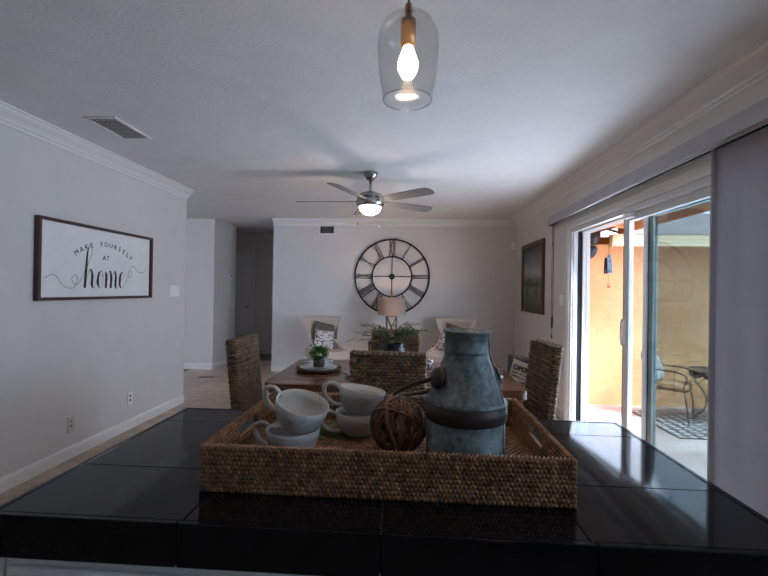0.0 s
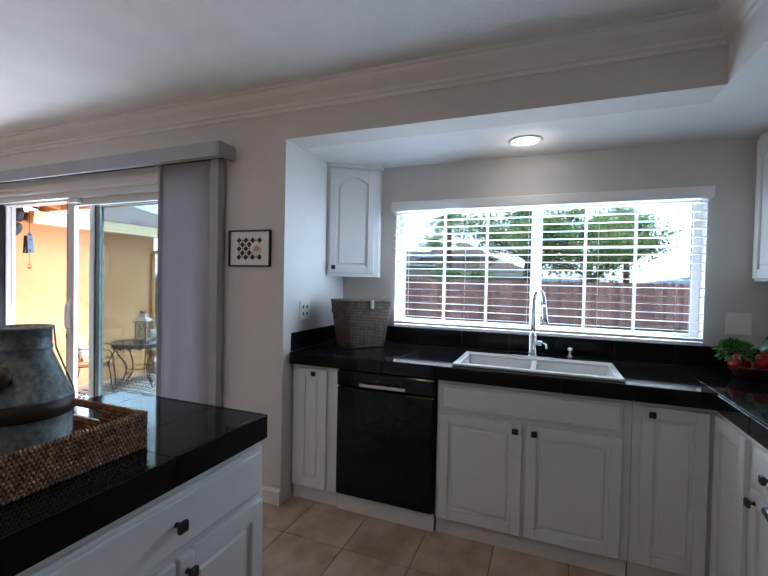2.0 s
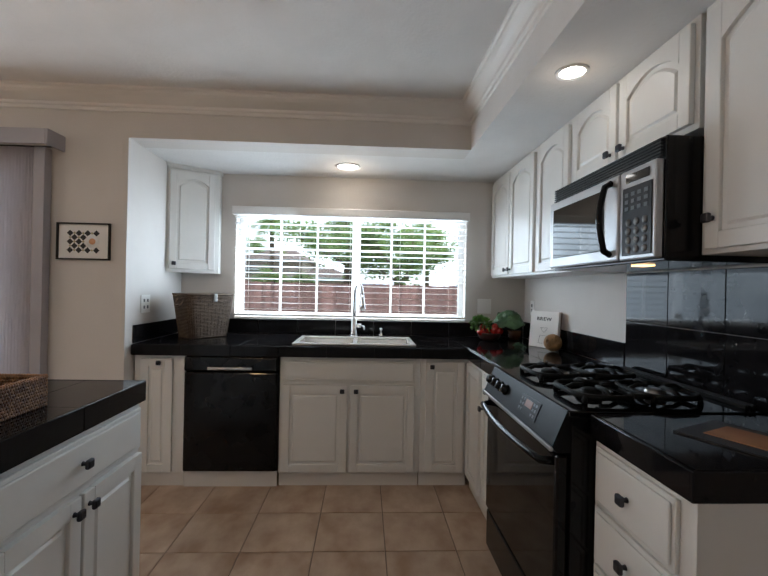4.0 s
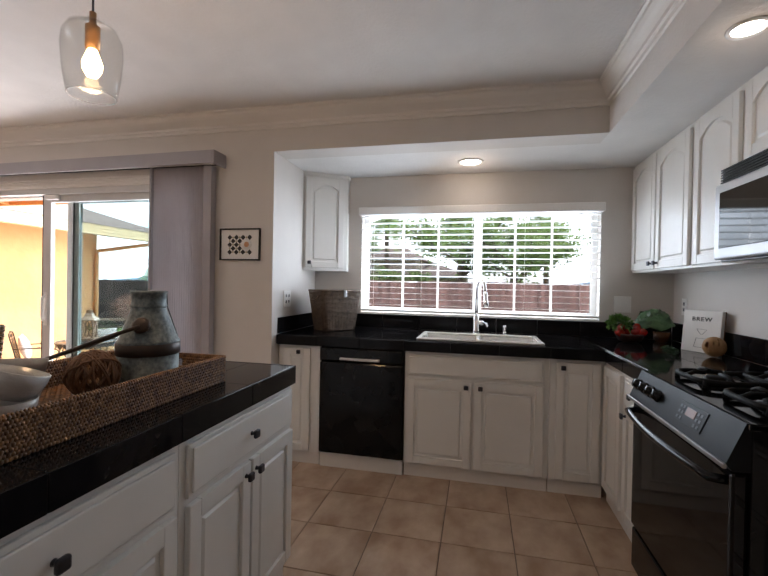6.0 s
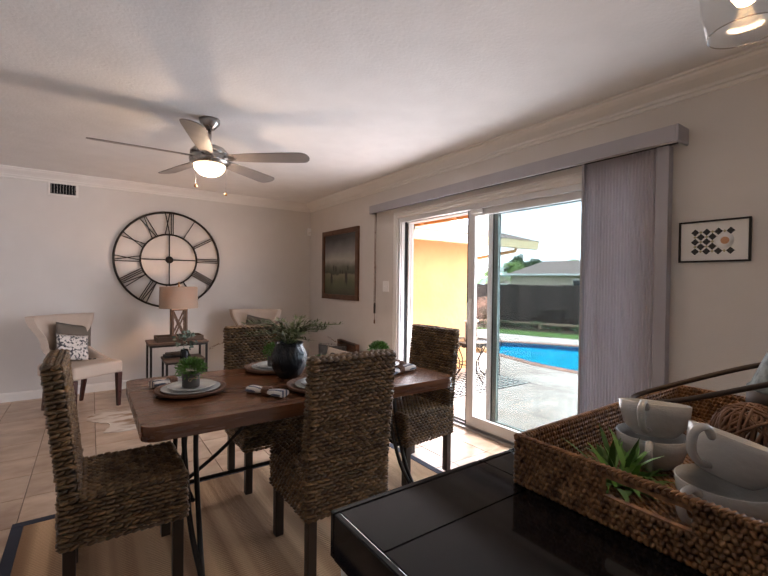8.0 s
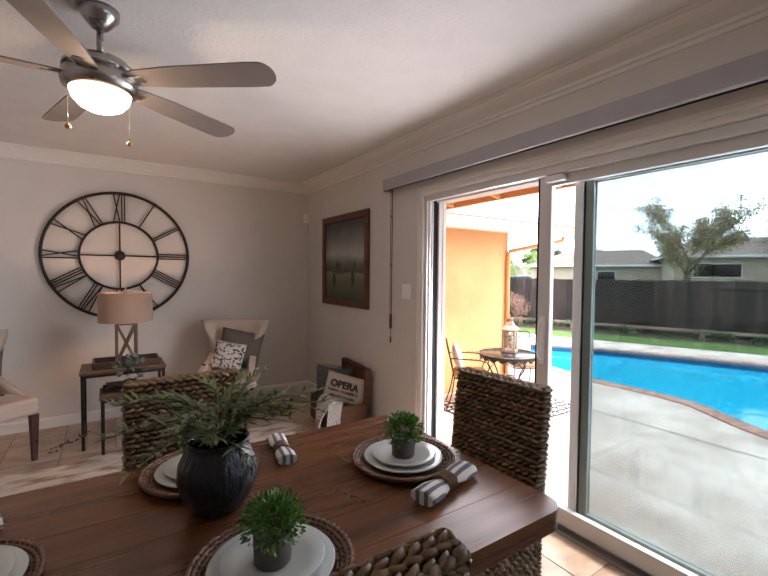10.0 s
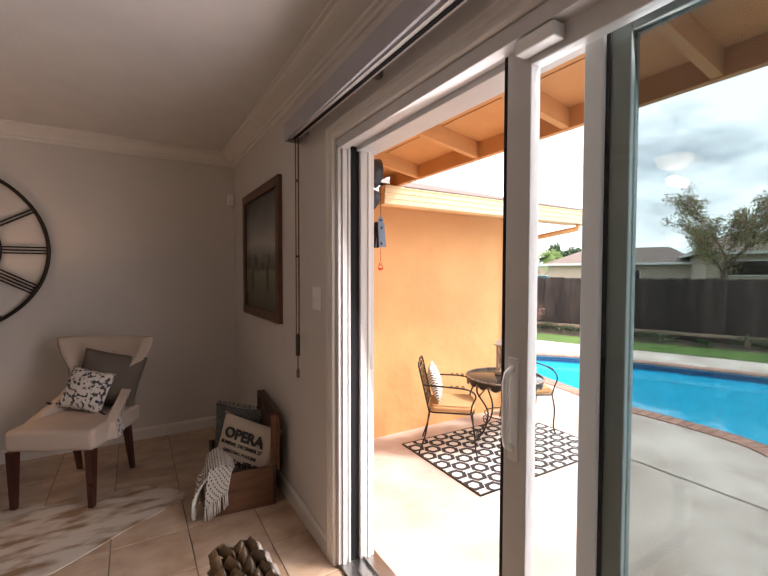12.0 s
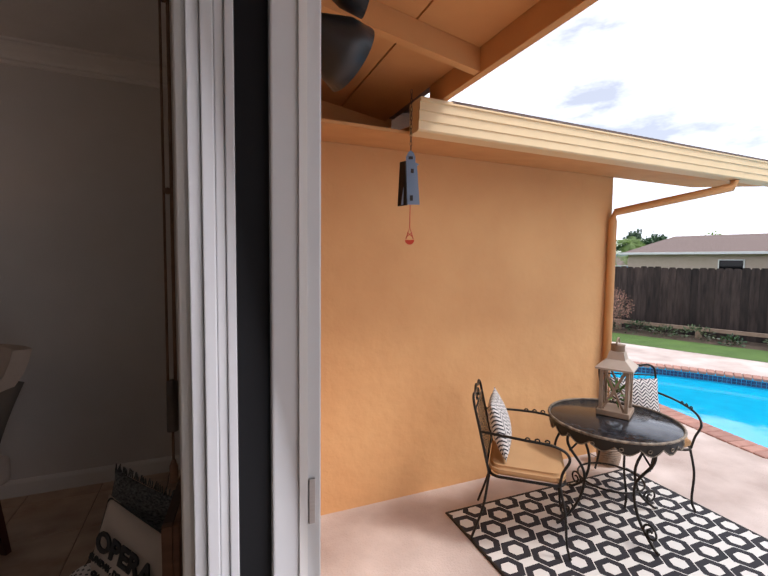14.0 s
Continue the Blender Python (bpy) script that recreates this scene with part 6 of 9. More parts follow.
for x in (-0.60, 0.60):
    for y in (-0.33, 0.33):
        bm = bmesh.new()
        for o in (-0.03, 0.03):
            tube(bm, spline([(x + o, y * 0.35, tz - 0.075), (x + o * 0.8, y * 0.42, 0.45), (x + o * 0.6, y * 0.75, 0.18), (x, y * 1.25, 0.012)], 5), 0.012, 8)
        part("leg", bm, BLACK_IRON, tbl)
    part("cross_foot", tube(bmesh.new(), [(x, -0.20, 0.27), (x, 0.20, 0.27)], 0.010, 8), BLACK_IRON, tbl)
part("stretcher", tube(bmesh.new(), [(-0.60, 0, 0.27), (0.60, 0, 0.27)], 0.010, 8), BLACK_IRON, tbl)
for s in (-1, 1):
    part("brace", tube(bmesh.new(), spline([(s * 0.60, 0, 0.28), (s * 0.40, 0, 0.42), (s * 0.16, 0, tz - 0.075)], 5), 0.010, 8), BLACK_IRON, tbl)

# rugs
JUTE = material("jute_braid", (0.70, 0.48, 0.29), (0.28, 0.165, 0.09), 0.85, scale=22, detail=12, bump=0.015, bscale=90, stretch=(0.3, 1.6, 1))
JUTE.node_tree.nodes["Color Ramp"].color_ramp.elements[0].position = 0.42
JUTE.node_tree.nodes["Color Ramp"].color_ramp.elements[1].position = 0.60
NAVY = material("navy_rug_border", (0.02, 0.025, 0.045), (0.03, 0.035, 0.055), 0.9, bump=0.002, bscale=200)
rg_ = thing("jute_rug", (0, 0, 0), "tan braided jute rug with a navy border under the table", "rug")
rx0, rx1, ry0, ry1 = -1.42, 0.90, 2.02, 3.66
nb = 110
for i in range(nb):
    y0 = ry0 + 0.05 + (ry1 - ry0 - 0.1) * i / nb
    part("braid", box(bmesh.new(), rx0 + 0.05, rx1 - 0.05, 0, (ry1 - ry0 - 0.1) / nb, 0.0, 0.0075, 0.0022, seg=1), JUTE, rg_, m=pose(0, y0, 0))
bm = bmesh.new()
for a in ((rx0, rx1, ry0, ry0 + 0.05), (rx0, rx1, ry1 - 0.05, ry1), (rx0, rx0 + 0.05, ry0 + 0.05, ry1 - 0.05), (rx1 - 0.05, rx1, ry0 + 0.05, ry1 - 0.05)):
    box(bm, *a, 0.0, 0.009, 0.003)
part("border", bm, NAVY, rg_, "navy cloth border")
HIDE = material("cowhide", (0.60, 0.53, 0.46), (0.27, 0.17, 0.10), 0.85, scale=4.6, detail=12, bump=0.006, bscale=90, stretch=(1, 2.8, 1))
HIDE.node_tree.nodes["Color Ramp"].color_ramp.elements[0].position = 0.46
HIDE.node_tree.nodes["Color Ramp"].color_ramp.elements[1].position = 0.64
hr = thing("cowhide_rug", (0, 0, 0), "pale cowhide rug with brown patches before the armchairs", "rug")
rng = random.Random(3)
HIDE_SHAPE = [(1.10, 5.44), (0.80, 5.22), (0.48, 5.00), (0.20, 4.95), (-0.02, 4.72), (-0.26, 4.56), (-0.45, 4.78), (-0.68, 4.92), (-0.98, 4.98), (-0.94, 5.20), (-1.12, 5.46), (-0.98, 5.66), (-0.62, 5.60), (-0.30, 5.78), (0.20, 5.80), (0.55, 5.66), (0.85, 5.70)]
out_pts = []
for i, p1 in enumerate(HIDE_SHAPE):
    p0, p2 = HIDE_SHAPE[i - 1], HIDE_SHAPE[(i + 1) % len(HIDE_SHAPE)]
    p3 = HIDE_SHAPE[(i + 2) % len(HIDE_SHAPE)]
    for k in range(8):
        t = k / 8
        w_ = rng.uniform(-0.008, 0.008)
        out_pts.append(tuple(0.5 * (2 * b + (c_ - a) * t + (2 * a - 5 * b + 4 * c_ - d) * t * t + (3 * b - a - 3 * c_ + d) * t ** 3) + w_ for a, b, c_, d in zip(p0, p1, p2, p3)))
part("hide", extrude_outline(bmesh.new(), out_pts, 0.0, 0.005, "xy"), HIDE, hr)

# place settings
PLATE = material("pale_glazed_plate", (0.50, 0.53, 0.53), (0.46, 0.49, 0.49), 0.12, rvar=0.03)
RIM = material("wicker_charger", (0.10, 0.05, 0.03), (0.19, 0.10, 0.06), 0.6, scale=40)
POT = material("grey_plant_pot", (0.085, 0.075, 0.07), (0.06, 0.055, 0.05), 0.5)
NAPKIN = bpy.data.materials.new("striped_napkin")
NAPKIN.use_nodes = True
n_, l_ = NAPKIN.node_tree.nodes, NAPKIN.node_tree.links
tc, mp_, wv, rp = n_.new("ShaderNodeTexCoord"), n_.new("ShaderNodeMapping"), n_.new("ShaderNodeTexWave"), n_.new("ShaderNodeValToRGB")
l_.new(tc.outputs["Object"], wv.inputs["Vector"])
wv.bands_direction, wv.wave_profile = "Y", "SIN"
wv.inputs["Scale"].default_value = 12.0
wv.inputs["Distortion"].default_value = 0.6
rp.color_ramp.interpolation = "CONSTANT"
rp.color_ramp.elements[0].color = (0.62, 0.60, 0.57, 1)
rp.color_ramp.elements[1].position, rp.color_ramp.elements[1].color = 0.55, (0.10, 0.12, 0.17, 1)
l_.new(wv.outputs["Fac"], rp.inputs["Fac"])
l_.new(rp.outputs["Color"], n_["Principled BSDF"].inputs["Base Color"])
n_["Principled BSDF"].inputs["Roughness"].default_value = 0.9
TT = 0.735


def charger(m, label):
    c = thing("charger_plate", m, label, "charger", "chargers on the table")
    part("disc", lathe(bmesh.new(), [(0, 0.001), (0.12, 0.001), (0.15, 0.010), (0.15, 0.013), (0.12, 0.006), (0, 0.005)], 40, caps=False), RIM, c)
    bm = bmesh.new()
    for r, z in ((0.125, 0.008), (0.134, 0.011), (0.143, 0.015), (0.152, 0.019)):
        tube(bm, [(r * math.cos(k * math.pi / 30), r * math.sin(k * math.pi / 30), z + 0.0015 * math.sin(k * 3.1)) for k in range(60)], 0.0048, 5, closed=True)
    for k in range(60):
        a = k * math.pi / 30
        tube(bm, [(0.12 * math.cos(a), 0.12 * math.sin(a), 0.008), (0.157 * math.cos(a + 0.1), 0.157 * math.sin(a + 0.1), 0.022)], 0.0035, 4)
    part("woven_rim", bm, RIM, c)
    return c


def dinner_plate(m, r, label):
    c = thing("plate", m, label, "plate", "plates on the table")
    part("dish", lathe(bmesh.new(), [(0, 0.0), (r * 0.6, 0.0), (r * 0.96, 0.010), (r, 0.015), (r * 0.985, 0.017), (r * 0.7, 0.006), (0, 0.004)], 48, caps=False), PLATE, c)
    return c


def fern_pot(m, label, seed=0):
    c = thing("potted_fern", m, label, "plant", "potted ferns on the plates")
    part("pot", lathe(bmesh.new(), [(0, 0), (0.038, 0), (0.041, 0.004), (0.043, 0.07), (0.039, 0.07), (0.037, 0.062), (0, 0.06)], 28), POT, c)
    v, f = leaf_cluster(1500, (0, 0, 0.088), (0.072, 0.072, 0.056), 0.015, 0.7, 30 + seed, 0.5)
    v = [q for q in v]
    raw_part("leaves", v, f, GREEN, c, "fine bright green leaves")
    part("twine_bow", tube(bmesh.new(), spline([(0.0, -0.045, 0.05), (0.015, -0.05, 0.06), (0.02, -0.049, 0.048), (0.0, -0.046, 0.05), (-0.014, -0.049, 0.036), (-0.02, -0.05, 0.05), (0, -0.0455, 0.051)], 4), 0.0012, 5), JUTE, c)
    return c


def napkin(m, label):
    c = thing("napkin", m, label, "napkin", "rolled napkins on the table")
    bm = bmesh.new()
    n = 24
    rings = []
    for i in range(17):
        x = -0.11 + 0.22 * i / 16
        g = 0.55 + 0.45 * min(1, abs(x) / 0.06)
        rings.append([bm.verts.new((x, g * 0.036 * math.cos(2 * math.pi * k / n) * (1 + 0.06 * math.sin(5 * k)), 0.018 + 0.017 * g * math.sin(2 * math.pi * k / n) * (1 + 0.10 * math.cos(4 * k + x * 30)))) for k in range(n)])
    for a, b in zip(rings, rings[1:]):
        for k in range(n):
            bm.faces.new((a[k], a[(k + 1) % n], b[(k + 1) % n], b[k])).smooth = True
    bm.faces.new(rings[0])
    bm.faces.new(rings[-1])
    bmesh.ops.recalc_face_normals(bm, faces=bm.faces)
    part("cloth", bm, NAPKIN, c)
    bm = bmesh.new()
    for i in range(5):
        x = -0.016 + 0.008 * i
        tube(bm, [(x + 0.002 * math.sin(k * 2), 0.024 * math.cos(k * math.pi / 9), 0.019 + 0.018 * math.sin(k * math.pi / 9)) for k in range(18)], 0.0048, 5, closed=True)
    part("napkin_ring", bm, RIM, c, "woven wicker napkin ring")
    return c


ch0 = charger(pose(-0.665, 3.055, TT + 0.0005) @ Matrix.Diagonal((1.08, 1.08, 1.1, 1)), "brown woven charger at the table's end")
pl0 = dinner_plate((-0.665, 3.055, TT + 0.013), 0.140, "pale glazed dinner plate on a woven charger")
pl1 = dinner_plate((-0.662, 3.058, TT + 0.0225), 0.115, "smaller pale plate stacked on a dinner plate")
pot0 = fern_pot((-0.665, 3.06, TT + 0.0275), "small green fern in a grey pot on a plate")
nk0 = napkin((-0.64, 2.85, TT + 0.001, 0, 0, 100), "blue-striped napkin rolled in a wicker ring")
nk0.matrix_basis = pose(-0.36, 2.80, TT + 0.001, 0, 0, -60)
for x, y in ((0.50, 3.065), (-0.07, 2.78), (-0.12, 3.35)):
    copy_thing(ch0, pose(x, y, TT + 0.0005, 0, 0, 40 * x) @ Matrix.Diagonal((1.08, 1.08, 1.1, 1)))
    copy_thing(pl0, pose(x, y, TT + 0.013, 0, 0, 0))
    copy_thing(pl1, pose(x + 0.003, y + 0.003, TT + 0.0225, 0, 0, 0))
    copy_thing(pot0, pose(x, y, TT + 0.0275, 0, 0, 70 * (x + y)))
copy_thing(nk0, pose(0.505, 2.845, TT + 0.001, 0, 0, 16) @ Matrix.Scale(1.18, 4))
copy_thing(nk0, pose(0.16, 3.37, TT + 0.001, 0, 0, 82))
copy_thing(nk0, pose(-0.72, 3.29, TT + 0.001, 0, 0, 20))

VASE = material("black_hammered_glaze", (0.006, 0.007, 0.009), (0.014, 0.016, 0.020), 0.12, bump=0.022, bscale=38, stretch=(1, 1, 0.4), rvar=0.04, spec=0.35)
vz = thing("black_vase", (-0.118, 3.11, TT + 0.001), "black hammered ceramic vase of herb stems on the table", "vase")
part("vase_body", lathe(bmesh.new(), [(0, 0), (0.055, 0), (0.07, 0.012), (0.098, 0.06), (0.108, 0.10), (0.104, 0.14), (0.085, 0.18), (0.078, 0.192), (0.086, 0.205), (0.082, 0.207), (0.073, 0.193), (0.09, 0.15), (0.09, 0.1), (0, 0.03)], 48, caps=False), VASE, vz)


def stems(parent, count, h0, reach, rise, seed, leaf_mat, leaf_len, name="stem_leaves"):
    rng = random.Random(seed)
    verts, faces = [], []
    bm = bmesh.new()
    for i in range(count):
        a = rng.uniform(0, 2 * math.pi)
        rr, hh = reach * rng.uniform(0.4, 1.0), rise * rng.uniform(0.3, 1.0)
        path = spline([(0.02 * math.cos(a), 0.02 * math.sin(a), h0), (rr * 0.4 * math.cos(a), rr * 0.4 * math.sin(a), h0 + hh * 0.75), (rr * math.cos(a + 0.2), rr * math.sin(a + 0.2), h0 + hh * 0.8)], 7)
        tube(bm, path, 0.0016, 4)
        for j, p in enumerate(path[2:]):
            for s in range(3):
                b = a + rng.uniform(-1.1, 1.1)
                d = Vector((math.cos(b), math.sin(b), rng.uniform(-0.1, 0.9))).normalized()
                w = d.cross(Vector((0, 0, 1))).normalized() * leaf_len * 0.065
                ln = leaf_len * rng.uniform(0.6, 1.2)
                k = len(verts)
                verts += [p - w, p + w, p + d * ln * 0.5 + w * 1.3, p + d * ln * 0.5 - w * 1.3, p + d * ln + Vector((0, 0, -ln * 0.12))]
                faces += [(k, k + 1, k + 2, k + 3), (k + 3, k + 2, k + 4)]
    part("stem_bundle", bm, leaf_mat, parent, kind="stuff")
    raw_part(name, verts, faces, leaf_mat, parent, smooth=False)


VASE_LEAF = leaf_material("olive_green_sprig", (0.05, 0.08, 0.022), (0.105, 0.13, 0.045))
stems(vz, 34, 0.20, 0.31, 0.17, 41, VASE_LEAF, 0.048)
bm = bmesh.new()
rng = random.Random(12)
for a, r, z in ((-0.2, 0.34, 0.10), (-0.5, 0.32, 0.05), (0.4, 0.36, 0.20), (2.6, 0.36, 0.22)):
    p0 = Vector((r * math.cos(a), r * math.sin(a), z))
    for k in range(26):
        p = p0 + Vector((math.cos(a), math.sin(a), -0.5)) * 0.004 * k + Vector((rng.uniform(-.006, .006), rng.uniform(-.006, .006), rng.uniform(-.006, .006)))
        lathe(bm, [(0, -0.003), (0.0035, 0), (0, 0.003)], 5, Matrix.Translation(p))
part("dark_berries", bm, TWIG, vz, kind="stuff")

# armchairs
LINEN = material("cream_linen", (0.50, 0.41, 0.34), (0.46, 0.375, 0.31), 0.9, bump=0.0008, bscale=400)
TOILE = material("black_white_toile", (0.66, 0.62, 0.58), (0.06, 0.06, 0.07), 0.9, scale=44, detail=6)
TOILE.node_tree.nodes["Color Ramp"].color_ramp.elements[0].position = 0.53
TOILE.node_tree.nodes["Color Ramp"].color_ramp.elements[1].position = 0.56
CHERRY = material("dark_cherry_wood", (0.06, 0.016, 0.010), (0.04, 0.011, 0.008), 0.3, scale=10)
TAUPE = material("taupe_velvet", (0.14, 0.115, 0.095), (0.12, 0.10, 0.08), 0.9)


def cushion(name, w, h, t, mat, parent=None, m=None, label="", cat="cushion", top=True, kind=""):
    """A plump square cushion standing on its lower edge; faces look to -y and +y."""
    bm = bmesh.new()
    n = 14
    for s in (-1, 1):
        g = [[bm.verts.new((w * ((i / n - 0.5) * (1 - 0.05 * math.sin(math.pi * j / n))), s * t * 0.5 * (max(0.0, math.sin(math.pi * i / n) * math.sin(math.pi * j / n)) ** 0.5), h * (0.5 + (j / n - 0.5) * (1 - 0.05 * math.sin(math.pi * i / n))))) for j in range(n + 1)] for i in range(n + 1)]
        for i in range(n):
            for j in range(n):
                q = (g[i][j], g[i + 1][j], g[i + 1][j + 1], g[i][j + 1])
                bm.faces.new(q if s < 0 else q[::-1]).smooth = True
    bmesh.ops.remove_doubles(bm, verts=bm.verts, dist=0.0005)
    if parent is None:
        c = thing(name, m, label, cat)
        part("cover", bm, mat, c)
        return c
    return part(name, bm, mat, parent, label, m)


def armchair(m, label):
    c = thing("armchair", m, label, "armchair", "cream armchairs")
    W, D = 0.50, 0.50
    part("seat", box(bmesh.new(), -W / 2, W / 2, -0.03, D, 0.345, 0.47, 0.028, seg=4), LINEN, c)
    # back shell: a curve in plan that opens and widens upward
    bm = bmesh.new()
    nz, na = 10, 18
    def shell(off):
        g = []
        for j in range(nz + 1):
            t = j / nz
            z = 0.40 + 0.53 * t
            flare = 0.25 - 0.075 * math.sin(math.pi * min(t / 0.85, 1)) ** 1.2 + 0.035 * max(0.0, (t - 0.6) / 0.4)
            row = []
            for i in range(na + 1):
                u = -1 + 2 * i / na
                wing = abs(u) ** 3
                cut = 0.0 if t < 0.45 else 0.0
                depth = (0.38 if t < 0.12 else max(0.085, 0.38 * (1 - ((t - 0.12) / 0.36) ** 0.8 if t < 0.48 else 0))) * wing
                row.append(bm.verts.new((u * (flare + off), D - 0.02 + 0.09 * t + off - depth, z if t > 0 else 0.36)))
            g.append(row)
        return g
    a, b = shell(0.0), shell(0.045)
    side_rows = [[v.co.copy() for v in row] for row in b]
    for g, rev in ((a, True), (b, False)):
        for j in range(nz):
            for i in range(na):
                q = (g[j][i], g[j][i + 1], g[j + 1][i + 1], g[j + 1][i])
                bm.faces.new(q if not rev else q[::-1]).smooth = True
    for i in range(na):
        bm.faces.new((a[-1][i], a[-1][i + 1], b[-1][i + 1], b[-1][i]))
        bm.faces.new((b[0][i], b[0][i + 1], a[0][i + 1], a[0][i]))
    for j in range(nz):
        bm.faces.new((a[j][0], a[j + 1][0], b[j + 1][0], b[j][0]))
        bm.faces.new((b[j][-1], b[j + 1][-1], a[j + 1][-1], a[j][-1]))
    bmesh.ops.recalc_face_normals(bm, faces=bm.faces)
    part("backrest", bm, LINEN, c)
    for z, xs_ in ((0.83, (-0.15, -0.05, 0.05, 0.15)), (0.74, (-0.10, 0.0, 0.10))):
        for x in xs_:
            part("tuft_button", lathe(bmesh.new(), [(0.009, 0), (0.007, 0.004), (0, 0.005)], 12, pose(x, D - 0.02 + 0.09 * (z - 0.4) / 0.6 - 0.001, z, 90)), LINEN, c)
    for s in (-1, 1):
        bm = bmesh.new()
        cols = (range(0, 5) if s < 0 else range(na - 4, na + 1))
        g = [[bm.verts.new(side_rows[j][i] + Vector((s * 0.003, 0.002, 0))) for i in cols] for j in range(7)]
        for j in range(6):
            for i in range(4):
                bm.faces.new((g[j][i], g[j][i + 1], g[j + 1][i + 1], g[j + 1][i])).smooth = True
        part("side_panel", bm, TOILE, c, "black and white toile side panel")
    for x in (-W / 2 + 0.03, W / 2 - 0.03):
        bm = bmesh.new()
        box(bm, -0.024, 0.024, -0.024, 0.024, 0, 0.345)
        for v in bm.verts:
            f = 0.6 + 0.4 * v.co.z / 0.345
            v.co.x, v.co.y = v.co.x * f + x, v.co.y * f + 0.0
        part("leg", bm, CHERRY, c)
        bm = bmesh.new()
        box(bm, -0.022, 0.022, -0.022, 0.022, 0, 0.36)
        for v in bm.verts:
            f = 0.6 + 0.4 * v.co.z / 0.36
            k = 0.07 * max(0.0, 1 - v.co.z / 0.36) ** 1.5
            v.co.x, v.co.y = v.co.x * f + x * 0.82, v.co.y * f + D - 0.06 + k
        part("leg", bm, CHERRY, c)
    return c


def at_chair(q, *a):
    return q @ pose(*a)


for k, (q, lb) in enumerate(((pose(0.418, 5.67, 0.004, 0, 0, -28), "cream linen wing armchair in the corner with two cushions"), (pose(-1.03, 5.71, 0.004, 0, 0, 34), "cream linen wing armchair beside the hallway with two cushions"))):
    armchair(q, lb)
    cushion("cushion", 0.40, 0.36, 0.13, TAUPE, m=at_chair(q, 0.04, 0.40, 0.484, -14, 12, 8), label="taupe velvet cushion on the cream armchair")
    cu = cushion("cushion", 0.30, 0.27, 0.11, TOILE, m=at_chair(q, -0.04, 0.29, 0.484, -22, 10, -6), label="white cushion with black toile print on the armchair")
    for s in (-1, 1):
        part("tassel", tube(bmesh.new(), [(s * 0.145, 0, 0.02), (s * 0.175, -0.01, 0.010), (s * 0.20, -0.03, 0.012)], 0.006, 6, r2=0.010), INK, cu)

# nest of end tables, lamp, trays
GREY_WOOD = material("weathered_brown_wood", (0.11, 0.065, 0.042), (0.07, 0.042, 0.028), 0.55, scale=4, detail=8, stretch=(1, 8, 8))


def metal_table(m, w, d, h, label):
    c = thing("end_table", m, label, "side table", "nest of end tables")
    part("tabletop", box(bmesh.new(), -w / 2, w / 2, -d / 2, d / 2, h - 0.022, h, 0.003), GREY_WOOD, c)
    part("top_frame", box(bmesh.new(), -w / 2 + 0.008, w / 2 - 0.008, -d / 2 + 0.008, d / 2 - 0.008, h - 0.045, h - 0.0225, 0.002), BLACK_IRON, c)
    for x in (-w / 2 + 0.02, w / 2 - 0.02):
        for y in (-d / 2 + 0.02, d / 2 - 0.02):
            part("leg", box(bmesh.new(), x - 0.011, x + 0.011, y - 0.011, y + 0.011, 0, h - 0.045, 0.002), BLACK_IRON, c)
        part("stretcher", box(bmesh.new(), x - 0.008, x + 0.008, -d / 2 + 0.032, d / 2 - 0.032, 0.12, 0.136, 0.002), BLACK_IRON, c)
    return c


EX, EY = -0.275, 6.02
metal_table((EX, EY, 0.002, 0, 0, 0), 0.60, 0.40, 0.612, "end table with wooden top and black metal legs")
metal_table((EX + 0.03, EY - 0.20, 0.006, 0, 0, 0), 0.40, 0.34, 0.44, "lower nesting end table with wooden top")
lt = thing("wooden_tray", (EX + 0.02, EY, 0.6145), "brown wooden tray with raised edges on the end table", "tray")
bm = box(bmesh.new(), -0.24, 0.24, -0.13, 0.13, 0, 0.010, 0.001)
part("base", bm, GREY_WOOD, lt)
for a in ((-0.24, 0.24, -0.13, -0.118), (-0.24, 0.24, 0.118, 0.13), (-0.24, -0.228, -0.118, 0.118), (0.228, 0.24, -0.118, 0.118)):
    part("side", box(bmesh.new(), *a, 0.0105, 0.055, 0.001), GREY_WOOD, lt)
lp = thing("table_lamp", (EX + 0.02, EY + 0.02, 0.6255), "table lamp with wooden X-frame base and linen shade, lit", "table lamp")
LAMP_WOOD = material("lamp_wood", (0.17, 0.10, 0.06), (0.12, 0.07, 0.045), 0.55, scale=5, detail=8, stretch=(8, 8, 1))
for x in (-0.07, 0.07):
    for y in (-0.07, 0.07):
        part("post", box(bmesh.new(), x - 0.011, x + 0.011, y - 0.011, y + 0.011, 0.0, 0.33, 0.002), LAMP_WOOD, lp)
for ax in (0, 90, 180, 270):
    for s in (-1, 1):
        bm = box(bmesh.new(), -0.008, 0.008, -0.006, 0.006, -0.165, 0.165, 0.001, m=pose(0, -0.07, 0.17, 0, s * 23, 0))
        part("x_brace", bm, LAMP_WOOD, lp, m=pose(0, 0, 0, 0, 0, ax))
part("top_plate", box(bmesh.new(), -0.081, 0.081, -0.081, 0.081, 0.3305, 0.345, 0.002), LAMP_WOOD, lp)
part("base_plate", box(bmesh.new(), -0.058, 0.058, -0.081, 0.081, 0.0, 0.012, 0.002), LAMP_WOOD, lp)
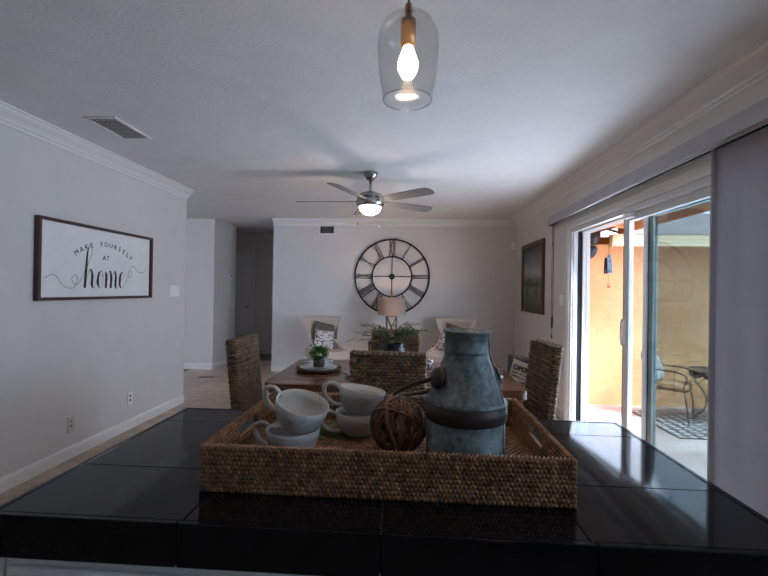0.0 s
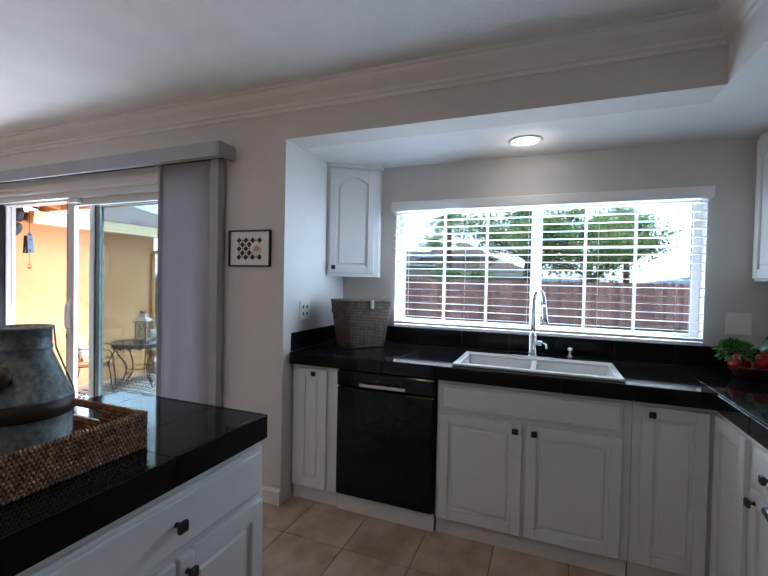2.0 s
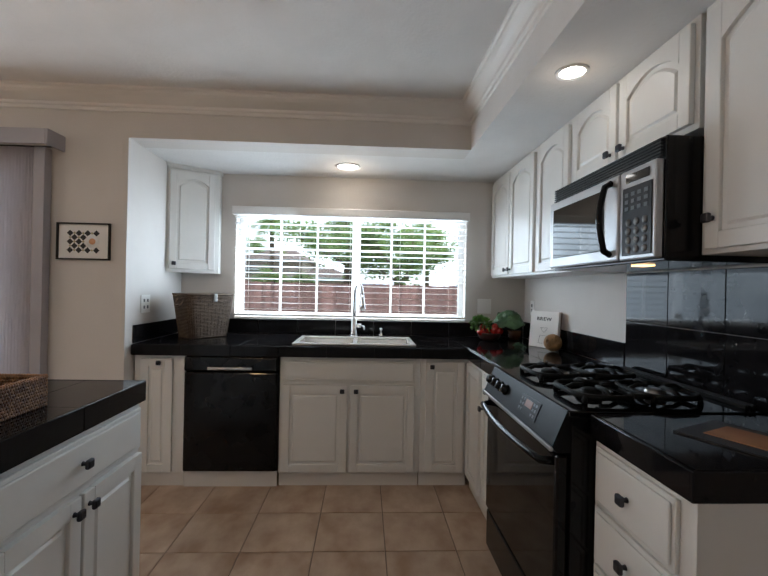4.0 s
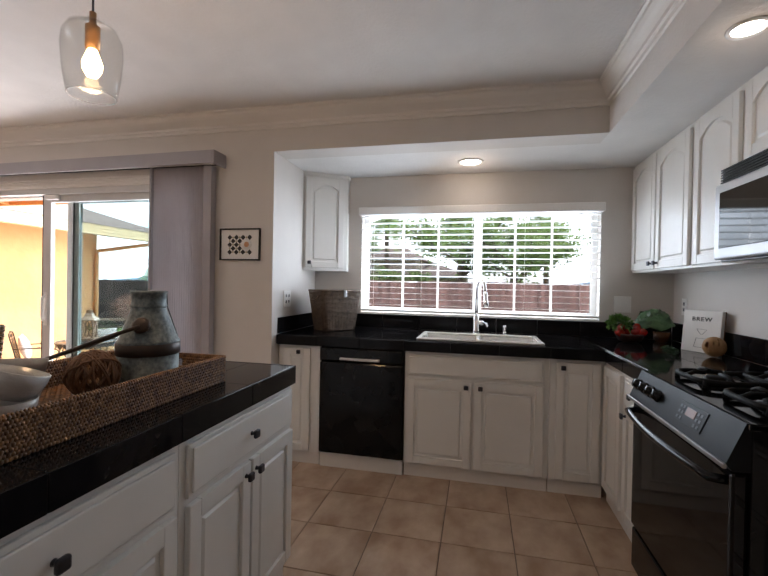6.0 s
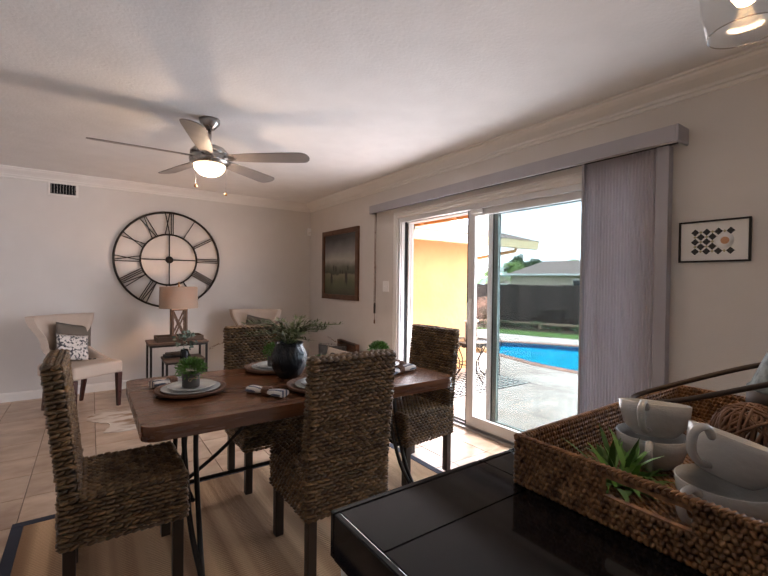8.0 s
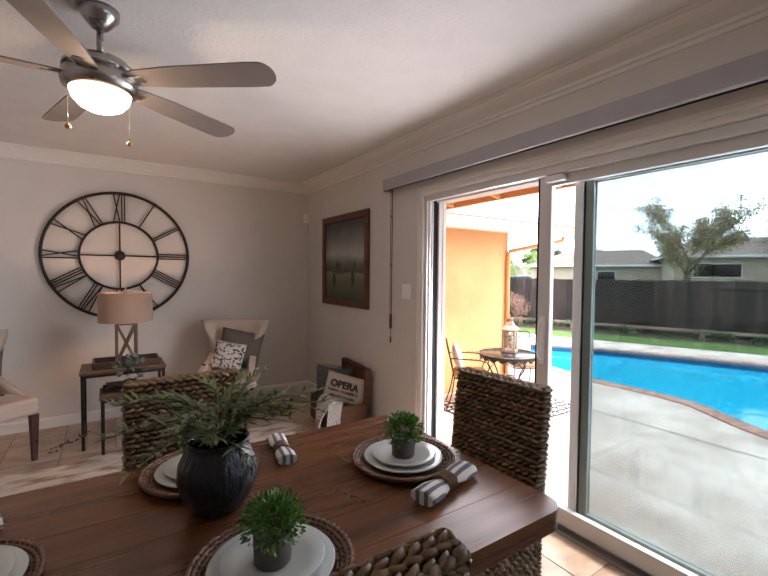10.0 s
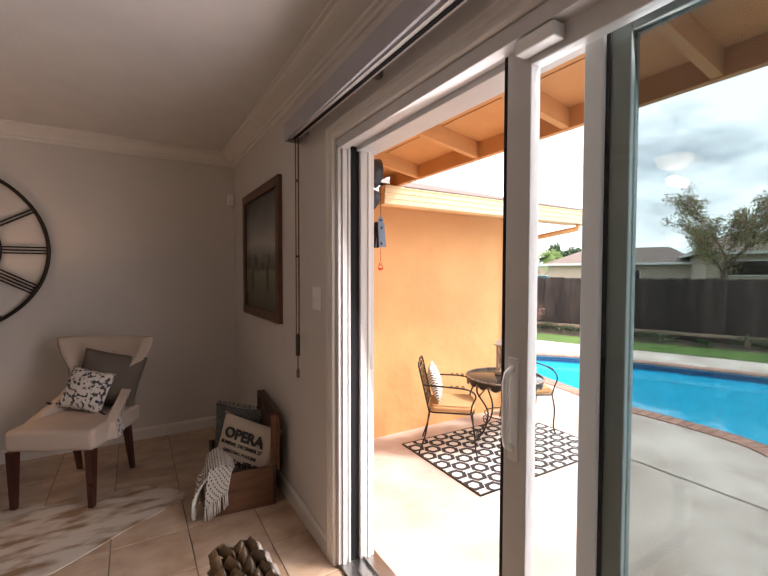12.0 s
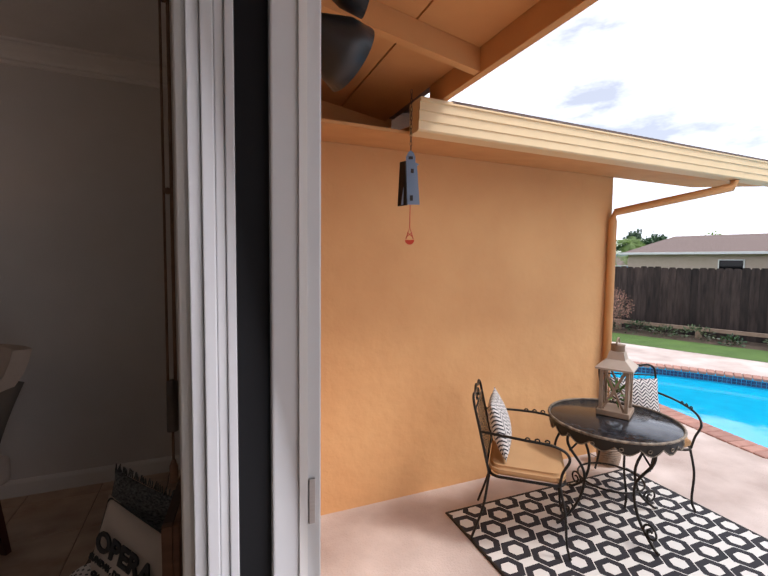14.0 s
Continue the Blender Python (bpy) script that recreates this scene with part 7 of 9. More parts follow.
part("stem", lathe(bmesh.new(), [(0.01, 0.345), (0.01, 0.62), (0.004, 0.63), (0.009, 0.65), (0, 0.66)], 12), BRASS, lp)
SHADE = bpy.data.materials.new("linen_shade")
SHADE.use_nodes = True
n_, l_ = SHADE.node_tree.nodes, SHADE.node_tree.links
pb, tr_, mxs = n_["Principled BSDF"], n_.new("ShaderNodeBsdfTranslucent"), n_.new("ShaderNodeMixShader")
pb.inputs["Base Color"].default_value, pb.inputs["Roughness"].default_value = (0.42, 0.32, 0.25, 1), 0.9
tr_.inputs["Color"].default_value = (0.55, 0.38, 0.26, 1)
mxs.inputs[0].default_value = 0.13
l_.new(pb.outputs[0], mxs.inputs[1])
l_.new(tr_.outputs[0], mxs.inputs[2])
l_.new(mxs.outputs[0], n_["Material Output"].inputs["Surface"])
part("shade", lathe(bmesh.new(), [(0.202, 0.355), (0.198, 0.600), (0.195, 0.600), (0.199, 0.355), (0.202, 0.355)], 48, caps=False), SHADE, lp, "tan linen drum shade")
part("lamp_bulb", lathe(bmesh.new(), [(0.0, 0.43), (0.02, 0.44), (0.03, 0.47), (0.018, 0.51), (0.012, 0.53), (0, 0.53)], 20, Matrix.Translation((0.045, 0, 0))), glow_material("lamp_bulb_glow", (1.0, 0.70, 0.42), 12.0), lp)
bulb_light("table_lamp_light", (EX + 0.02, EY - 0.04, 1.14), 4.5, (1.0, 0.60, 0.34), 0.03)
ep = thing("eucalyptus_vase", (EX + 0.03, EY - 0.29, 0.447), "small glass vase of eucalyptus leaves on the lower table", "plant")
part("jar", lathe(bmesh.new(), [(0, 0), (0.042, 0), (0.045, 0.01), (0.045, 0.07), (0.036, 0.10), (0.033, 0.10), (0.04, 0.07), (0.04, 0.012), (0, 0.01)], 24, caps=False), VASE, ep)
v, f = leaf_cluster(70, (0, 0, 0.18), (0.12, 0.09, 0.10), 0.05, 0.5, 17, 0.8)
raw_part("leaves", v, f, leaf_material("eucalyptus_leaf", (0.07, 0.11, 0.09), (0.10, 0.15, 0.12)), ep)
bk2 = thing("small_books", (EX - 0.02, EY - 0.10, 0.447), "stack of small dark books on the lower table", "books")
part("book", box(bmesh.new(), -0.13, 0.13, -0.09, 0.06, 0, 0.025, 0.002), INK, bk2)
part("book", box(bmesh.new(), -0.11, 0.12, -0.08, 0.05, 0.0255, 0.045, 0.002), GREY_WOOD, bk2)

# crate with cushions
CRATE_WOOD = material("orange_brown_crate_wood", (0.17, 0.075, 0.035), (0.10, 0.042, 0.02), 0.6, scale=5, detail=9, stretch=(1, 6, 6), bump=0.001, bscale=60)
CRATE_DARK = material("dark_crate_wood", (0.06, 0.03, 0.018), (0.04, 0.02, 0.012), 0.6, scale=6, detail=8)
cq = pose(1.415, 5.36, 0.001, 0, 0, -6)
cr_ = thing("wooden_crate", cq, "old brown wooden trunk with its lid open, beside the patio door", "crate")
hx, hy, hh = 0.175, 0.29, 0.235
part("front_side", box(bmesh.new(), -hx, -hx + 0.018, -hy, hy, 0, hh, 0.003), CRATE_DARK, cr_)
part("back_side", box(bmesh.new(), hx - 0.018, hx, -hy, hy, 0, hh, 0.003), CRATE_DARK, cr_)
part("end_side", box(bmesh.new(), -hx + 0.0185, hx - 0.0185, -hy, -hy + 0.018, 0, hh, 0.003), CRATE_WOOD, cr_)
part("end_side", box(bmesh.new(), -hx + 0.0185, hx - 0.0185, hy - 0.018, hy, 0, hh, 0.003), CRATE_WOOD, cr_)
part("bottom", box(bmesh.new(), -hx + 0.019, hx - 0.019, -hy + 0.019, hy - 0.019, 0, 0.015), CRATE_WOOD, cr_)
ld = part("lid", box(bmesh.new(), hx + 0.004, hx + 0.024, -hy, hy, hh - 0.03, hh + 0.31, 0.004), CRATE_WOOD, cr_)
for y in (-hy + 0.001, hy - 0.026):
    part("lid_rim", box(bmesh.new(), hx - 0.026, hx + 0.0035, y, y + 0.025, hh + 0.002, hh + 0.309, 0.002), CRATE_WOOD, ld)
part("lid_rim", box(bmesh.new(), hx - 0.026, hx + 0.0035, -hy + 0.027, hy - 0.027, hh + 0.285, hh + 0.309, 0.002), CRATE_DARK, ld)
CREAM = material("cream_canvas", (0.52, 0.44, 0.36), (0.48, 0.40, 0.33), 0.9)
KNIT = material("charcoal_knit", (0.03, 0.032, 0.033), (0.16, 0.16, 0.155), 0.95, scale=70, detail=1, stretch=(1, 1, 3))
op = cushion("opera_cushion", 0.42, 0.36, 0.13, CREAM, m=cq @ pose(-0.02, -0.10, 0.115, -10, 11, -42), label="cream cushion printed with black OPERA lettering in the trunk")
tm = pose(0, -0.0665, 0, 90)
for txt, z, sz, bold in (("OPERA", 0.235, 0.088, 0.003), ("SUNDAY, DECEMBER 27", 0.195, 0.027, 0.0008), ("GIACOMO PUCCINI", 0.150, 0.026, 0.0006), ("LA BOHEME", 0.085, 0.055, 0.002)):
    t_ = text_part("lettering", txt, sz, op, pose(0, -0.064 + 0.9 * (z - 0.18) ** 2, z, 90), extrude=0.003, bold=bold)
rim = [(x, 0, z) for x, z in rounded_rect(0.405, 0.345, 0.015, 3)]
part("piping", tube(bmesh.new(), [(x, 0, z + 0.18) for x, _, z in rim], 0.0035, 5, closed=True), INK, op, "black piping")
kc = cushion("knit_cushion", 0.40, 0.38, 0.12, KNIT, m=cq @ pose(-0.02, 0.08, 0.12, -6, 0, -48), label="charcoal knitted cushion with a fringed edge in the trunk")
bm = bmesh.new()
for i in range(30):
    x = -0.19 + 0.38 * i / 29
    tube(bm, [(x, 0, 0.375), (x + random.uniform(-.008, .008), random.uniform(-.008, .008), 0.40)], 0.003, 4)
part("fringe", bm, KNIT, kc)
THROW = material("cream_throw", (0.72, 0.68, 0.62), (0.62, 0.58, 0.53), 0.95, bump=0.002, bscale=200)
STRIPE = material("grey_throw_stripe", (0.09, 0.09, 0.095), None, 0.95)
tw_ = thing("throw_blanket", cq, "cream and grey striped throw hanging over the trunk's corner", "blanket")
w0 = -hx - 0.012
for i in range(38):
    t = i / 37
    bm = bmesh.new()
    if i < 27:
        yb = -0.02 - 0.27 * i / 26
        out = 0.035 + 0.06 * i / 26
        drop = 0.10 + 0.06 * math.sin(i * 0.35)
        p = [(w0 + 0.13, yb + 0.05, hh + 0.015), (w0 + 0.05, yb + 0.02, hh + 0.045), (w0 - 0.004, yb, hh + 0.018), (w0 - out * 0.7, yb - 0.004, hh - drop * 0.5), (w0 - out, yb - 0.008, hh - drop)]
    else:
        xb = w0 - 0.012 + 0.0115 * (i - 27)
        drop = 0.155 - 0.007 * (i - 27)
        p = [(w0 + 0.12, -hy + 0.06, hh + 0.018), (xb + 0.02, -hy + 0.02, hh + 0.035), (xb, -hy - 0.014, hh + 0.010), (xb - 0.012, -hy - 0.024, hh - drop * 0.5), (xb - 0.02, -hy - 0.030, hh - drop)]
    tube(bm, spline(p, 4), 0.0062, 5)
    rib = part("rib", bm, THROW, tw_)
    bm = bmesh.new()
    q = spline(p, 4)
    for k in range(2 + i % 2, len(q) - 1, 2):
        tube(bm, [q[k] + Vector((-0.0035, -0.0035, 0.003)), q[k].lerp(q[k + 1], 0.45) + Vector((-0.0035, -0.0035, 0.003))], 0.0042, 5)
    part("stitches", bm, STRIPE, rib, kind="stuff")
    bm = bmesh.new()
    e = Vector(p[-1])
    for k in range(2):
        j = Vector((random.uniform(-.008, .008), random.uniform(-.008, .008), 0))
        tube(bm, [e, e + j * 0.5 + Vector((0, 0, -0.035)), Vector((e.x + j.x, e.y + j.y, max(e.z - 0.085, 0.006)))], 0.0032, 4)
    part("fringe", bm, THROW, rib, kind="stuff")

# hall doors seen through the opening
hd_ = thing("hall_door", (-3.98, 8.3, 0.0, 0, 0, -90), "white panelled door in the dim hallway", "door")
part("leaf", box(bmesh.new(), 0.001, 0.035, 0.0, 0.76, 0.004, 2.03, 0.002), WHITE, hd_)
part("casing_side", box(bmesh.new(), 0.001, 0.016, -0.07, -0.002, 0, 2.10, 0.002), TRIM, hd_)
part("casing_side", box(bmesh.new(), 0.001, 0.016, 0.762, 0.83, 0, 2.10, 0.002), TRIM, hd_)
part("casing_head", box(bmesh.new(), 0.001, 0.016, -0.001, 0.761, 2.032, 2.10, 0.002), TRIM, hd_)
part("doorknob", lathe(bmesh.new(), [(0.0, 0), (0.02, 0.0), (0.01, 0.012), (0.025, 0.03), (0.02, 0.045), (0, 0.05)], 20, pose(0.035, 0.70, 0.95, 0, 90)), BRASS, hd_)
for m_, lb_ in ((pose(-3.19, 7.18, 1.53, 0, 0, 90), "small white thermostat on the hallway wall"), (pose(-2.66, 8.3, 1.52), "small white wall thermostat at the end of the hallway")):
    ts = thing("thermostat", m_, lb_, "thermostat", "thermostats in the hallway")
    part("case", box(bmesh.new(), -0.055, 0.055, -0.022, -0.001, -0.04, 0.04, 0.005), WHITE, ts)
    part("screen", box(bmesh.new(), -0.012, 0.042, -0.0245, -0.0225, -0.008, 0.02, 0.001), DARK_GLASS, ts)
plate("outlet", 0.07, 0.115, (-3.19, 7.10, 0.62, 0, 0, 90), "white outlet plate with a plug-in on the hallway wall", [(0, 0.02, 0.02, 0.022), (0, -0.02, 0.02, 0.022)])
fv = thing("floor_vent", (-3.0, 6.02, 0.0, 0, 0, 8), "small brown metal floor vent on the tiles", "air vent")
part("grille", box(bmesh.new(), -0.11, 0.11, -0.035, 0.035, 0.0, 0.004, 0.001), TWIG, fv)


# outdoors: ground, patio, pool
GRASS = material("lawn_grass", (0.06, 0.12, 0.02), (0.10, 0.18, 0.035), 0.9, scale=3, detail=10, bump=0.02, bscale=90)
EARTH = material("planting_bed", (0.06, 0.04, 0.025), (0.10, 0.07, 0.045), 0.95, scale=4, detail=8, bump=0.03, bscale=30)
structure("ground", B(-60, 160, -90, 160, GZ - 2.0, GZ - 1.6), EARTH, "brown earth ground reaching the distance", "ground")


def holed_sheet(outer, inner, z, mat, name, label, category):
    t = bmesh.new()
    for loop in (outer, inner):
        vs = [t.verts.new((x, y, z)) for x, y in loop]
        for i in range(len(vs)):
            t.edges.new((vs[i], vs[(i + 1) % len(vs)]))
    bmesh.ops.triangle_fill(t, use_beauty=True, use_dissolve=False, edges=t.edges[:])
    for f in t.faces:
        if f.normal.z < 0:
            f.normal_flip()
    return structure(name, t, mat, label, category)


def closed_spline(pts, n=8):
    k = len(pts)
    out = []
    for i in range(k):
        p = [Vector((*pts[(i + j - 1) % k], 0)) for j in range(4)]
        for s in range(n):
            t = s / n
            q = 0.5 * ((2 * p[1]) + (p[2] - p[0]) * t + (2 * p[0] - 5 * p[1] + 4 * p[2] - p[3]) * t * t + (3 * p[1] - p[0] - 3 * p[2] + p[3]) * t ** 3)
            out.append((q.x, q.y))
    return out


POOL = closed_spline([(6.75, 7.9), (6.40, 6.7), (6.15, 5.6), (6.15, 4.8), (6.05, 4.1), (5.55, 3.3), (5.15, 2.2), (5.3, 0.9), (6.2, -0.1), (7.6, -0.5), (9.2, 0.2), (10.1, 1.6), (10.15, 3.2), (9.75, 4.7), (9.3, 5.9), (8.75, 7.1), (8.05, 8.1), (7.3, 8.5)], 6)


def offset_loop(loop, d):
    out = []
    n = len(loop)
    for i in range(n):
        a, b = Vector(loop[i - 1]), Vector(loop[(i + 1) % n])
        t = (b - a).normalized()
        out.append((loop[i][0] - t.y * d, loop[i][1] + t.x * d))
    return out


sgn = 1 if sum(a[0] * b[1] - b[0] * a[1] for a, b in zip(POOL, POOL[1:] + POOL[:1])) < 0 else -1
COPE = offset_loop(POOL, 0.22 * sgn)
FENCE_A, FENCE_B = Vector((8.6, 18.5)), Vector((21.5, -17.0))
FD = (FENCE_B - FENCE_A).normalized()
FN = Vector((FD.y, -FD.x))
if FN.x > 0:
    FN = -FN
lawn_edge = [FENCE_A + FN * 2.25, FENCE_A + (FENCE_B - FENCE_A) * 0.5 + FN * 2.25, FENCE_B + FN * 2.25]
patio_outer = [(XT, -9), (XT, 8.0), (5.0, 12.0)] + [(6.9, 16.5)] + [(p.x, p.y) for p in lawn_edge] + [(12.0, -20.0), (XT, -20)]
holed_sheet(patio_outer, COPE, GZ, CONCRETE, "patio", "weathered tan concrete patio", "patio")
bm = bmesh.new()
vs = [bm.verts.new((p.x, p.y, GZ + 0.004)) for p in (lawn_edge[0], FENCE_A + FN * 1.0, FENCE_B + FN * 1.0, lawn_edge[2])]
bm.faces.new(vs)
bmesh.ops.recalc_face_normals(bm, faces=bm.faces)
for f in bm.faces:
    if f.normal.z < 0:
        f.normal_flip()
structure("lawn", bm, GRASS, "strip of green lawn behind the pool", "lawn")
bm = bmesh.new()
vs = [bm.verts.new((p.x, p.y, GZ + 0.006)) for p in (FENCE_A + FN * 1.0, FENCE_A - FN * 0.3, FENCE_B - FN * 0.3, FENCE_B + FN * 1.0)]
bm.faces.new(vs)
for f in bm.faces:
    if f.normal.z < 0:
        f.normal_flip()
structure("planting_bed", bm, EARTH, "brown planting bed along the fence", "planting bed")
bm = bmesh.new()
vs = [bm.verts.new((p.x, p.y, GZ - 0.02)) for p in (FENCE_A - FN * 0.3 - FD * 60, FENCE_A - FN * 140 - FD * 60, FENCE_B - FN * 140 + FD * 60, FENCE_B - FN * 0.3 + FD * 60)]
bm.faces.new(vs)
for f in bm.faces:
    if f.normal.z < 0:
        f.normal_flip()
structure("neighbour_ground", bm, GRASS, "ground beyond the fence", "ground")

pool = structure("pool_basin", bmesh.new(), WHITE, "swimming pool with bright blue water", "pool")
POOL_BLUE = material("pool_plaster", (0.008, 0.44, 0.74), (0.010, 0.48, 0.78), 0.6)
bm = bmesh.new()
n = len(POOL)
lo = [bm.verts.new((x, y, GZ - 1.3)) for x, y in POOL]
hi = [bm.verts.new((x, y, GZ - 0.005)) for x, y in POOL]
for i in range(n):
    k = (i + 1) % n
    bm.faces.new((lo[i], lo[k], hi[k], hi[i]))
bm.faces.new(lo)
pool.data.materials.clear()
bm.to_mesh(pool.data)
bm.free()
pool.data.materials.append(POOL_BLUE)
WATER = material("pool_water", (0.003, 0.40, 0.66), (0.004, 0.45, 0.72), 0.06, bump=0.007, bscale=3, rvar=0.01, spec=0.5)
bm = bmesh.new()
bm.faces.new([bm.verts.new((x, y, GZ - 0.13)) for x, y in POOL])
for f in bm.faces:
    if f.normal.z < 0:
        f.normal_flip()
structure("water", bm, WATER, "bright blue pool water", "water")
TILE_BLUE = material("dark_blue_pool_tile", (0.02, 0.04, 0.10), (0.05, 0.08, 0.16), 0.2, scale=14, rand=0.5)
COPING = material("pool_coping_brick", (0.36, 0.17, 0.13), (0.44, 0.25, 0.19), 0.8, scale=12, bump=0.002, rand=0.15)
MORTAR = material("pale_mortar", (0.42, 0.38, 0.34), None, 0.9)
t = bmesh.new()
IN = offset_loop(POOL, 0.004 * sgn)
a = [t.verts.new((x, y, GZ - 0.004)) for x, y in IN]
b = [t.verts.new((x, y, GZ - 0.004)) for x, y in COPE]
for i in range(n):
    k = (i + 1) % n
    t.faces.new((a[i], a[k], b[k], b[i]))
bmesh.ops.recalc_face_normals(t, faces=t.faces)
structure("coping_bed", t, MORTAR, "mortar bed of the pool edge", "pool edge")

# the house's own eave
ev = thing("house_eave", (0, 0, 0), "orange-painted open roof eave with rafters and fascia", "roof")
SL = 0.16
XF = 2.72


def roof_z(x):
    return 2.215 + (XF - x) * SL


for i in range(3):
    x0, x1 = XT + (XF - XT) * i / 3 + 0.004, XT + (XF - XT) * (i + 1) / 3 - 0.004
    bm = extrude_outline(bmesh.new(), [(x0, roof_z(x0)), (x1, roof_z(x1)), (x1, roof_z(x1) + 0.02), (x0, roof_z(x0) + 0.02)], 1.48, 6.2, "xz")
    part("sheathing_board", bm, EAVE_PAINT, ev)
k = 0
y = 5.23
while y > 1.5:
    bm = extrude_outline(bmesh.new(), [(XT + 0.001, roof_z(XT) - 0.10), (XF - 0.001, roof_z(XF) - 0.095), (XF - 0.001, roof_z(XF) - 0.001), (XT + 0.001, roof_z(XT) - 0.001)], y - 0.02, y + 0.02, "xz")
    part("rafter", bm, EAVE_PAINT, ev)
    y -= 0.636
part("fascia", B(XF, XF + 0.038, 1.48, 5.64, 2.115, 2.27, 0.003), EAVE_PAINT, ev)
part("fascia_cap", B(XF + 0.0385, XF + 0.05, 1.48, 5.60, 2.19, 2.28, 0.002), EAVE_PAINT, ev)
SHINGLE = material("brown_roof_shingles", (0.13, 0.092, 0.078), (0.21, 0.155, 0.135), 0.9, scale=10, bump=0.01, bscale=30, stretch=(1, 3, 1))
bm = extrude_outline(bmesh.new(), [(XT + 0.03, roof_z(XT) + 0.022), (XF + 0.05, roof_z(XF) + 0.016), (XF + 0.05, roof_z(XF) + 0.05), (XT + 0.03, roof_z(XT) + 0.06)], 1.48, 6.2, "xz")
part("shingles", bm, SHINGLE, ev)
structure("outer_wall", B(XT + 0.001, XT + 0.02, 1.48, 1.90, GZ, 2.33), STUCCO, "orange stucco house wall", "wall")
structure("outer_wall", B(XT + 0.001, XT + 0.008, 4.40, 6.2, GZ, 2.33), STUCCO, "orange stucco house wall", "wall")
structure("outer_wall", B(XT + 0.001, XT + 0.008, 1.901, 4.399, 2.001, 2.33), STUCCO, "orange stucco house wall", "wall")

# the wing
WX = 4.77
wg = thing("house_wing", (0, 0, 0), "orange stucco house wing with a gutter along its eave", "house")
part("wall", B(XT + 0.021, WX, 6.205, 11, GZ - 0.02, 2.12), STUCCO, wg)
part("upper_wall", B(XT + 0.009, XF + 0.04, 6.206, 6.26, 2.121, 2.42), STUCCO, wg)
part("frieze", B(XT + 0.021, WX, 6.188, 6.203, 2.062, 2.16, 0.002), EAVE_PAINT, wg)
for i in range(7):
    x = 2.78 + i * 0.48
    bm = extrude_outline(bmesh.new(), [(5.625, 1.985), (6.18, 2.066), (6.18, 2.15), (5.625, 2.07)], x - 0.02, x + 0.02, "yz")
    part("rafter_tail", bm, EAVE_PAINT, wg)
part("soffit_board", extrude_outline(bmesh.new(), [(5.62, 1.962), (6.20, 2.045), (6.20, 2.06), (5.62, 1.978)], XT + 0.025, 5.79, "yz"), EAVE_PAINT, wg)
bm = extrude_outline(bmesh.new(), [(5.62, 1.955), (5.53, 1.955), (5.522, 1.962), (5.522, 2.0), (5.516, 2.004), (5.516, 2.045), (5.509, 2.049), (5.509, 2.086), (5.50, 2.09), (5.50, 2.105), (5.62, 2.105)], 2.60, 5.80, "yz")
part("gutter", bm, GUTTER_PAINT, wg, "cream-painted ogee gutter")
part("gutter_cap", extrude_outline(bmesh.new(), [(5.62, 1.952), (5.528, 1.952), (5.518, 1.96), (5.518, 2.0), (5.512, 2.004), (5.512, 2.045), (5.505, 2.049), (5.505, 2.086), (5.497, 2.09), (5.497, 2.108), (5.62, 2.108)], 5.801, 5.81, "yz"), GUTTER_PAINT, wg)
part("barge_board", extrude_outline(bmesh.new(), [(5.63, 1.97), (9.6, 3.042), (9.6, 3.162), (5.63, 2.09)], 5.77, 5.80, "yz"), EAVE_PAINT, wg)
part("downspout", tube(bmesh.new(), [(5.22, 5.57, 1.955), (5.22, 5.58, 1.905), (WX - 0.03, 6.15, 1.755), (WX - 0.035, 6.165, 1.68), (WX - 0.035, 6.165, GZ + 0.14)], 0.032, 8), EAVE_PAINT, wg)
bm = extrude_outline(bmesh.new(), [(5.60, 2.106), (9.6, 3.186), (9.6, 3.236), (5.60, 2.124)], XF + 0.055, 5.83, "yz")
part("roof", bm, SHINGLE, wg)
for j in range(22):
    y = 5.50 + j * 0.18
    z = 2.125 + (y - 5.6) * 0.27
    part("shingle_course", box(bmesh.new(), XF + 0.055, 5.835, 0, 0.19, 0, 0.012, m=None), SHINGLE, wg, m=pose(0, y, z, 15.1))
fl = thing("flood_light", (XT + 0.009, 4.60, 1.925), "black twin-headed flood light on the stucco wall", "wall lamp")
DARKMET = material("dark_bronze_metal", (0.03, 0.03, 0.032), (0.05, 0.05, 0.052), 0.4, 0.5)
part("base", lathe(bmesh.new(), [(0, 0), (0.055, 0), (0.05, 0.025), (0.03, 0.03), (0, 0.03)], 24, pose(0, 0, 0, 0, 90)), DARKMET, fl)
for q in (pose(0.02, 0.0, 0.012, -8, 93, -14), pose(0.02, 0.02, -0.095, -8, 112, 6)):
    hd = part("lamp_head", lathe(bmesh.new(), [(0, 0), (0.022, 0.0), (0.034, 0.024), (0.068, 0.08), (0.078, 0.128), (0.074, 0.128), (0.056, 0.07), (0, 0.03)], 28, q, caps=False), DARKMET, fl)
    part("lens", lathe(bmesh.new(), [(0, 0.118), (0.068, 0.118), (0.066, 0.122), (0, 0.126)], 24, q), WHITE, hd, "frosted white lens")
part("arm", tube(bmesh.new(), [(0.03, 0, -0.08), (0.05, 0, 0.0), (0.03, 0, 0.10)], 0.012, 8), DARKMET, fl)

